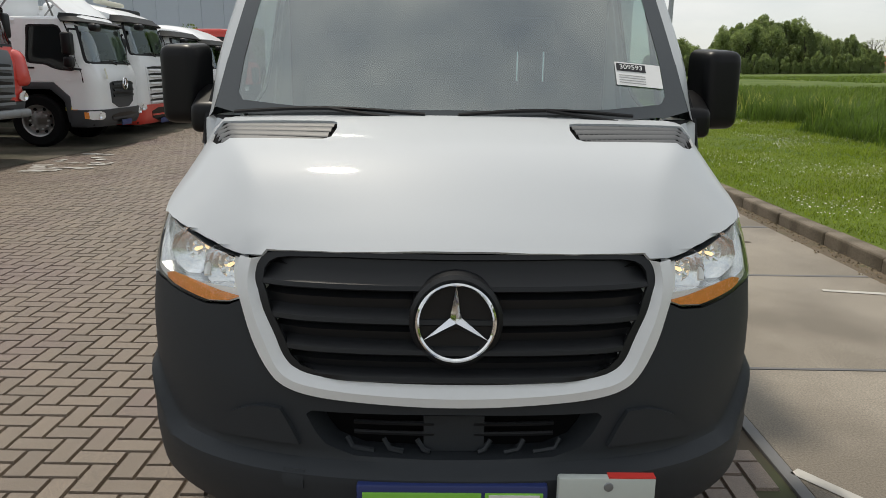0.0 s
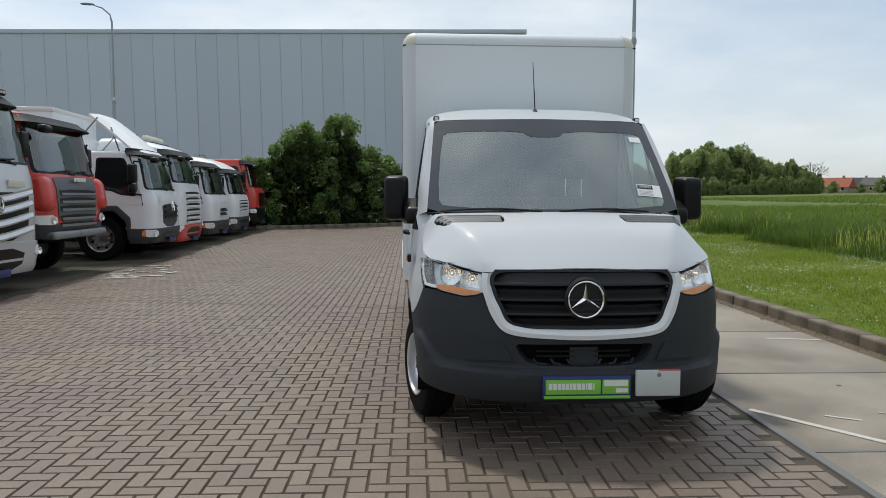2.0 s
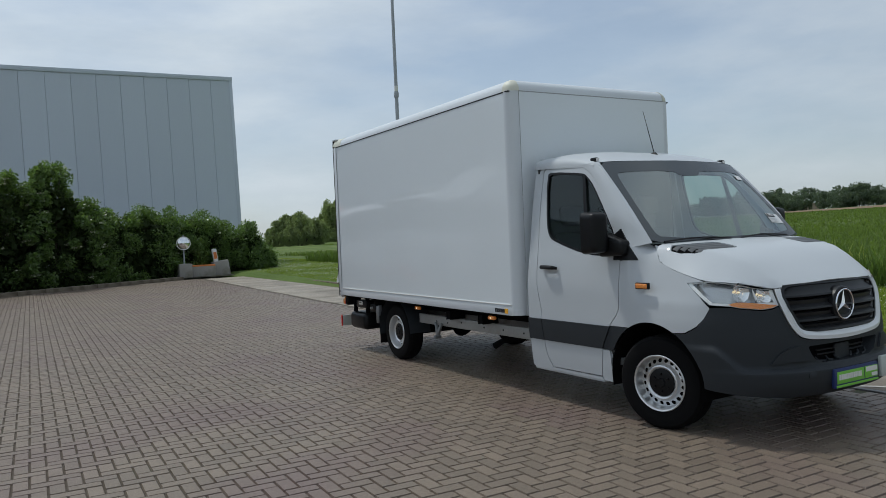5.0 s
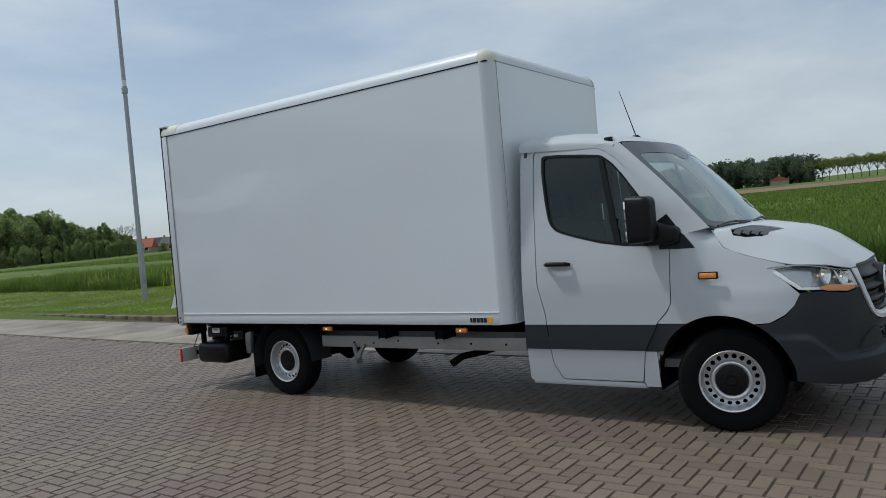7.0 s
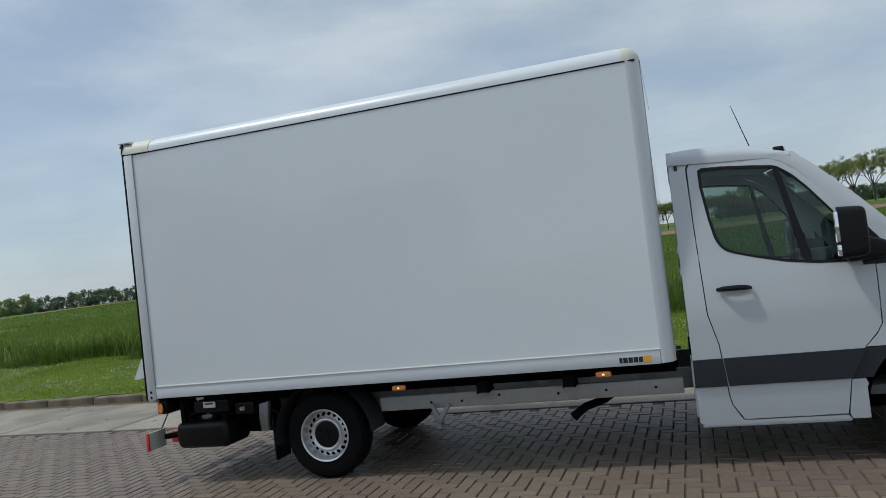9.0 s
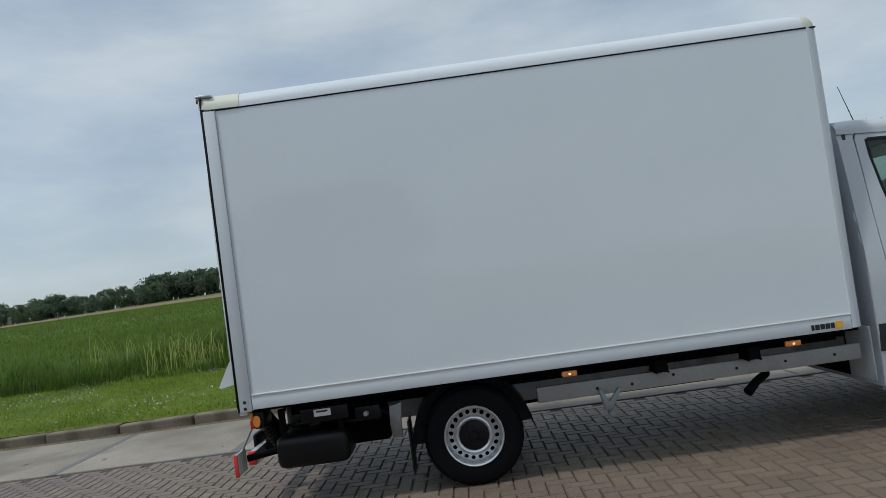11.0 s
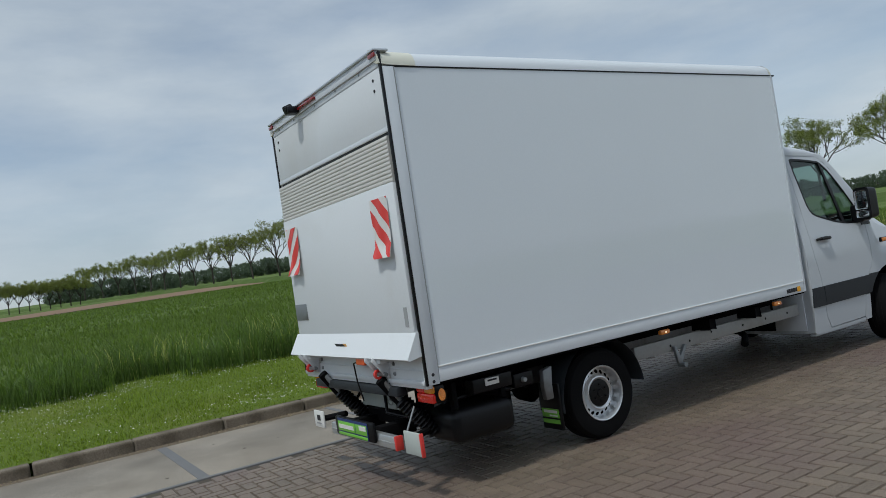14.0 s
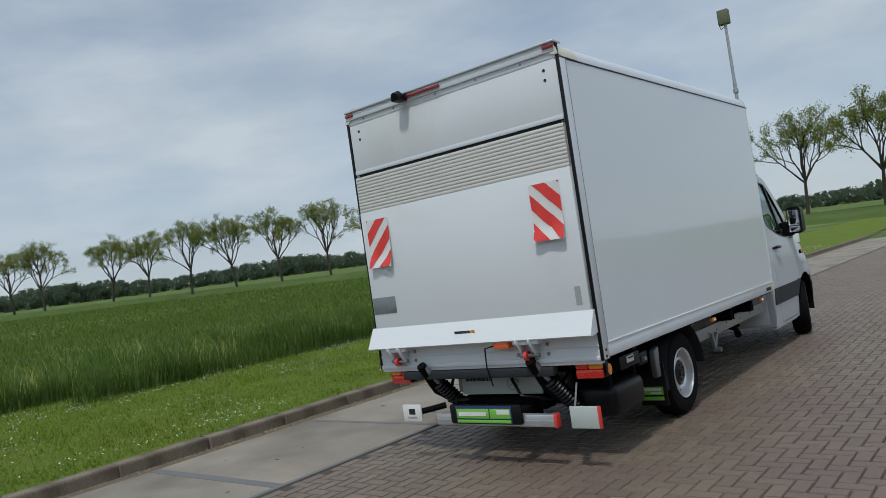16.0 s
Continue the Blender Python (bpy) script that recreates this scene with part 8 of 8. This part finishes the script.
part("yellow_mark", b_box(-0.66, -0.54, -1.176, -1.165, 0.70, 0.76, 0.004), mat("yellow_mark", (0.7, 0.6, 0.08), 0.5), w3)
part("front_stain", b_sheet(lambda y, z: Vector((0.012 - 0.04 * ease(1.3, 1.55, z), y, z)), [(-0.78, 1.30), (-0.70, 1.30), (-0.71, 1.50), (-0.77, 1.50)], 0.1, 0.006), CREAM, w3)
w4 = truck("parked_truck", "white truck with a red bumper and dark grille slots", (-6.62, 16.85), TRUCKWHITE, TRUCKRED, TRUCKWHITE, 2.66, 2.50, 1.75, 2.42, 0.88, ((1.45, 1.53), (1.30, 1.38), (1.15, 1.23), (1.0, 1.08), (0.85, 0.92), (0.72, 0.79)), TRUCKWHITE, None, 0.26, VISOR, 0.62, 0.34, mask=0.40, mask_foot=-0.2, low=0.18, heading=0.5)
part("beacon_bar", b_box(-1.15, -0.95, -0.7, 0.7, 2.9, 3.0, 0.05), CREAM, w4)
w5 = truck("parked_truck", "small white truck with a black sun visor", (-6.4, 19.6), TRUCKWHITE, TRUCKGREY, TRUCKWHITE, 2.40, 2.28, 1.42, 2.38, 0.86, ((0.94, 1.01), (0.82, 0.88)), TRUCKGREY, (-8.0, -2.3, 2.95), None, VISOR, 0.5, 0.36, mask=0.75, low=0.2, heading=-1.5)
part("cooling_unit", b_box(-2.3, -1.85, -0.8, 0.8, 2.5, 3.0, 0.06), BLACK, w5)
truck("parked_truck", "white truck with a tall rounded roof fairing", (-6.3, 22.5), TRUCKWHITE, TRUCKGREY, TRUCKWHITE, 2.28, 2.14, 1.40, 2.42, 0.86, ((1.16, 1.22), (1.05, 1.11), (0.94, 1.0), (0.83, 0.88)), TRUCKWHITE, (-8.5, -2.3, 2.62), 0.42, VISOR, 0.5, 0.34, mask=0.5, low=0.14, heading=-1.5)
truck("parked_truck", "red truck beside the bush at the row end", (-6.2, 25.4), TRUCKRED, BLACK, BLACK, 2.70, 2.52, 1.63, 2.4, 1.1, ((1.12, 1.18), (0.98, 1.03)), BLACK, None, None, VISOR, 0.75, 0.3, mask=0.6, heading=0.0)

# worn white paint and shade-darkened moss on the ground by the trucks
WORN = mat("worn_road_paint", (0.48, 0.47, 0.44), 0.85, var=0.4, scale=9, fine=60, dirt=(0.18, 0.15, 0.125), dirt_at=0.5)
stain = thing("ground_marking", "worn white paint patches on the pavers", "marking", kind="structure")
rng = np.random.default_rng(44)
for k in range(26):
    x, y = rng.uniform(-6.5, -5.4), rng.uniform(8.5, 10.9)
    rx, ry = rng.uniform(0.06, 0.22), rng.uniform(0.05, 0.16)
    ring_v = [(x + rx * math.cos(a) * rng.uniform(0.6, 1.2), y + ry * math.sin(a) * rng.uniform(0.6, 1.2), 0.0046 + 0.00025 * k + rise(y)) for a in [2 * math.pi * i / 9 for i in range(9)]]
    part("paint_patch", bm_of(ring_v, [tuple(range(9))]), WORN, stain)
# moss with the shade under the trucks put into its dark colour
MOSS_SHADE = mat("mossy_shaded_ground", (0.045, 0.042, 0.024), 0.95, var=0.5, scale=1.5, fine=30, bump=0.01, bump_scale=40, dirt=(0.10, 0.085, 0.062), dirt_at=0.5)
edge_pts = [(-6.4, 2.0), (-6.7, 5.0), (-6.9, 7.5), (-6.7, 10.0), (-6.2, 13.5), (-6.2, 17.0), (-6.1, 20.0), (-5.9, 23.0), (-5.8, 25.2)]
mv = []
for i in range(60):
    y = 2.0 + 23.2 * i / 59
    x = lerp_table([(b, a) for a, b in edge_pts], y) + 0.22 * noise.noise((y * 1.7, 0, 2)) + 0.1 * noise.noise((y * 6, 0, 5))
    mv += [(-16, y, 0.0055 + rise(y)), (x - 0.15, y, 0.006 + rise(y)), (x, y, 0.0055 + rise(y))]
tagged(quick("mossy_strip", mv, [f[::-1] for f in grid(60, 3)], MOSS_SHADE), "mossy strip under the parked trucks, darkened in colour for their shade", "ground", kind="structure")

# ---- grass blades and daisies ----
def tufts(name, n, area, height, spread, material, seed, width=0.006, patch=0.0, label="", bend=0.5, clump=0.5):
    """Single blades with a bend, many to a tuft."""
    rng = np.random.default_rng(seed)
    x0, x1, y0, y1 = area
    x, y = rng.uniform(x0, x1, n), rng.uniform(y0, y1, n)
    if patch:
        keep = np.array([noise.noise((a * 0.55, b * 0.55, seed)) for a, b in zip(x, y)]) > patch
        x, y = x[keep], y[keep]
    m = len(x)
    z = np.array([far_level(a, b) for a, b in zip(x, y)])
    lush = np.array([noise.noise((a * 1.3, b * 1.3, seed + 0.5)) + 0.6 * noise.noise((a * 3.7, b * 3.7, seed + 4.5)) for a, b in zip(x, y)])
    h = height * rng.uniform(0.5, 1.3, m) * np.clip(1.0 + clump * lush, 0.35, 1.9)
    a = rng.uniform(0, 2 * math.pi, m)
    dx, dy = np.cos(a) * spread * h, np.sin(a) * spread * h
    wx, wy = -np.sin(a) * width, np.cos(a) * width
    v = np.stack([np.stack([x - wx, y - wy, z], 1), np.stack([x + wx, y + wy, z], 1),
                  np.stack([x + dx * 0.35 + wx * 0.8, y + dy * 0.35 + wy * 0.8, z + h * 0.6], 1), np.stack([x + dx * 0.35 - wx * 0.8, y + dy * 0.35 - wy * 0.8, z + h * 0.6], 1),
                  np.stack([x + dx, y + dy, z + h * (1 - bend * 0.3)], 1)], 1).reshape(-1, 3)
    k = np.arange(m) * 5
    f = np.stack([k, k + 1, k + 2, k + 3], 1).tolist() + np.stack([k + 3, k + 2, k + 4], 1).tolist()
    ob = quick(name, v.tolist(), f, material)
    ob.matrix_basis = LANE
    return tagged(ob, label, "grass", kind="stuff")


tufts("verge_grass", 200000, (3.8, 8.8, -14, 40), 0.055, 0.7, BLADE_VERGE, 3, 0.006, 0.0, "short green grass blades on the verge")
tufts("verge_clumps", 24000, (3.9, 8.8, -14, 40), 0.13, 0.6, BLADE_VERGE, 13, 0.006, 0.22, "taller tufts in the mown verge")
tufts("tall_grass", 110000, (7.9, 11.8, -30, 34), 0.42, 0.5, BLADE_TALL, 4, 0.008, -0.22, "tall uncut grass along the field edge", clump=1.3)
tufts("field_grass", 110000, (11.0, 42.0, -45, 50), 0.22, 0.6, BLADE, 6, 0.02, 0.0, "dense green field grass", clump=1.0)
tufts("far_field_grass", 90000, (40.0, 130.0, -70, 120), 0.3, 0.6, BLADE, 8, 0.06, 0.0, "green field grass farther out")
tufts("seed_grass", 9000, (8.2, 11.5, -30, 30), 0.6, 0.35, BLADE_PALE, 5, 0.008, 0.12, "pale flowering grass heads in the tall grass")
rng = np.random.default_rng(9)
dx, dy = rng.uniform(3.9, 8.3, 52000), rng.uniform(-25, 38, 52000)
keep = np.array([noise.noise((a * 0.7, b * 0.45, 3.0)) + 0.25 * noise.noise((a * 2.1, b * 2.1, 7.0)) for a, b in zip(dx, dy)]) + 0.45 * rng.random(len(dx)) > 0.33
dx, dy = dx[keep], dy[keep]
v, f = [], []
for a, b in zip(dx, dy):
    z, r, k = far_level(a, b) + 0.055 + 0.02 * rng.random(), 0.0055 + 0.0045 * rng.random(), len(v)
    t = rng.uniform(-0.4, 0.4, 2)
    for i in range(6):
        c, s = math.cos(i * math.pi / 3), math.sin(i * math.pi / 3)
        v.append((a + r * c, b + r * s, z + r * (c * t[0] + s * t[1])))
    f.append(tuple(range(k, k + 6)))
flowers = quick("daisies", v, f, DAISY)
flowers.matrix_basis = LANE
tagged(flowers, "small white daisies scattered over the verge", "flowers", kind="stuff")

# ---- pavers: clay bricks in herringbone ----
PAVER = mat("clay_paver", (0.170, 0.131, 0.096), 0.52, var=0.36, scale=1.1, fine=130, bump=0.0026, bump_scale=160, island=0.27, dirt=(0.150, 0.105, 0.088), dirt_at=0.54, spec=0.55, speck=0.5)
PAVER_ONE = mat("clay_paver_single", (0.170, 0.131, 0.096), 0.52, var=0.36, scale=1.1, fine=130, bump=0.0026, bump_scale=160, ob_random=0.27, dirt=(0.150, 0.105, 0.088), dirt_at=0.54, spec=0.55, speck=0.5)
L, W2, GAP = 0.21, 0.105, 0.0042


def paver_spots(x0, x1, y0, y1):
    """Lower corners and directions of a herringbone of 2:1 bricks, its rows along the yard's axes."""
    out = []
    n = int((y1 - y0) / W2) + 4
    m = int((x1 - x0) / W2) + 4
    i0, j0 = math.floor(x0 / W2), math.floor(y0 / W2)
    for i in range(i0, i0 + m):
        for j in range(j0, j0 + n):
            k = (i - j) % 4
            if k == 0:
                out.append((i * W2, j * W2, 0))
            elif k == 3:
                out.append((i * W2, j * W2, 1))
    return out


spots = [s for s in paver_spots(-12.5, 1.40, -40.0, 29.2) if s[0] + (L if s[2] == 0 else W2) < 1.41 and s[1] - 0.035 * (s[0] - 2.5) < kerb_line(s[0] + 0.035 * (s[1] - 5.5)) - 0.3]
verts, faces = [], []
near = []
for x, y, d in spots:
    w, h = (L, W2) if d == 0 else (W2, L)
    if -2.25 < x < -1.55 and -1.6 < y < 2.6 and len(near) < 300:
        near.append((x, y, d))
        continue
    a, b, c, e = x + GAP, y + GAP, x + w - GAP, y + h - GAP
    r = random.random
    z = 0.0025 * (r() - 0.5)
    g0, g1 = rise(b), rise(e)
    q = 0.005
    t1, t2, t3, t4 = z + 0.0015 * r(), z + 0.0015 * r(), z + 0.0015 * r(), z + 0.0015 * r()
    k = len(verts)
    verts += [(a, b, g0 - 0.012), (c, b, g0 - 0.012), (c, e, g1 - 0.012), (a, e, g1 - 0.012), (a + q, b + q, g0 + t1), (c - q, b + q, g0 + t2), (c - q, e - q, g1 + t3), (a + q, e - q, g1 + t4)]
    faces += [(k + 4, k + 5, k + 6, k + 7), (k, k + 1, k + 5, k + 4), (k + 1, k + 2, k + 6, k + 5), (k + 2, k + 3, k + 7, k + 6), (k + 3, k, k + 4, k + 7)]
rest = quick("pavers", verts, faces, PAVER, yard)
rest.matrix_basis = LANE
tagged(rest, kind="stuff")
one = []
for w, h in ((L, W2), (W2, L)):
    q = 0.005
    v = [(GAP, GAP, -0.012), (w - GAP, GAP, -0.012), (w - GAP, h - GAP, -0.012), (GAP, h - GAP, -0.012), (GAP + q, GAP + q, 0), (w - GAP - q, GAP + q, 0.001), (w - GAP - q, h - GAP - q, 0), (GAP + q, h - GAP - q, 0.001)]
    me_one = bpy.data.meshes.new("paver")
    me_one.from_pydata(v, [], [(4, 5, 6, 7), (0, 1, 5, 4), (1, 2, 6, 5), (2, 3, 7, 6), (3, 0, 4, 7)])
    me_one.materials.append(PAVER_ONE)
    one.append(me_one)
for x, y, d in near:
    o = new("paver", one[d])
    o.parent, o.matrix_parent_inverse = yard, Matrix()
    o.matrix_basis = LANE @ Matrix.Translation((x, y, random.uniform(-0.0015, 0.0015)))
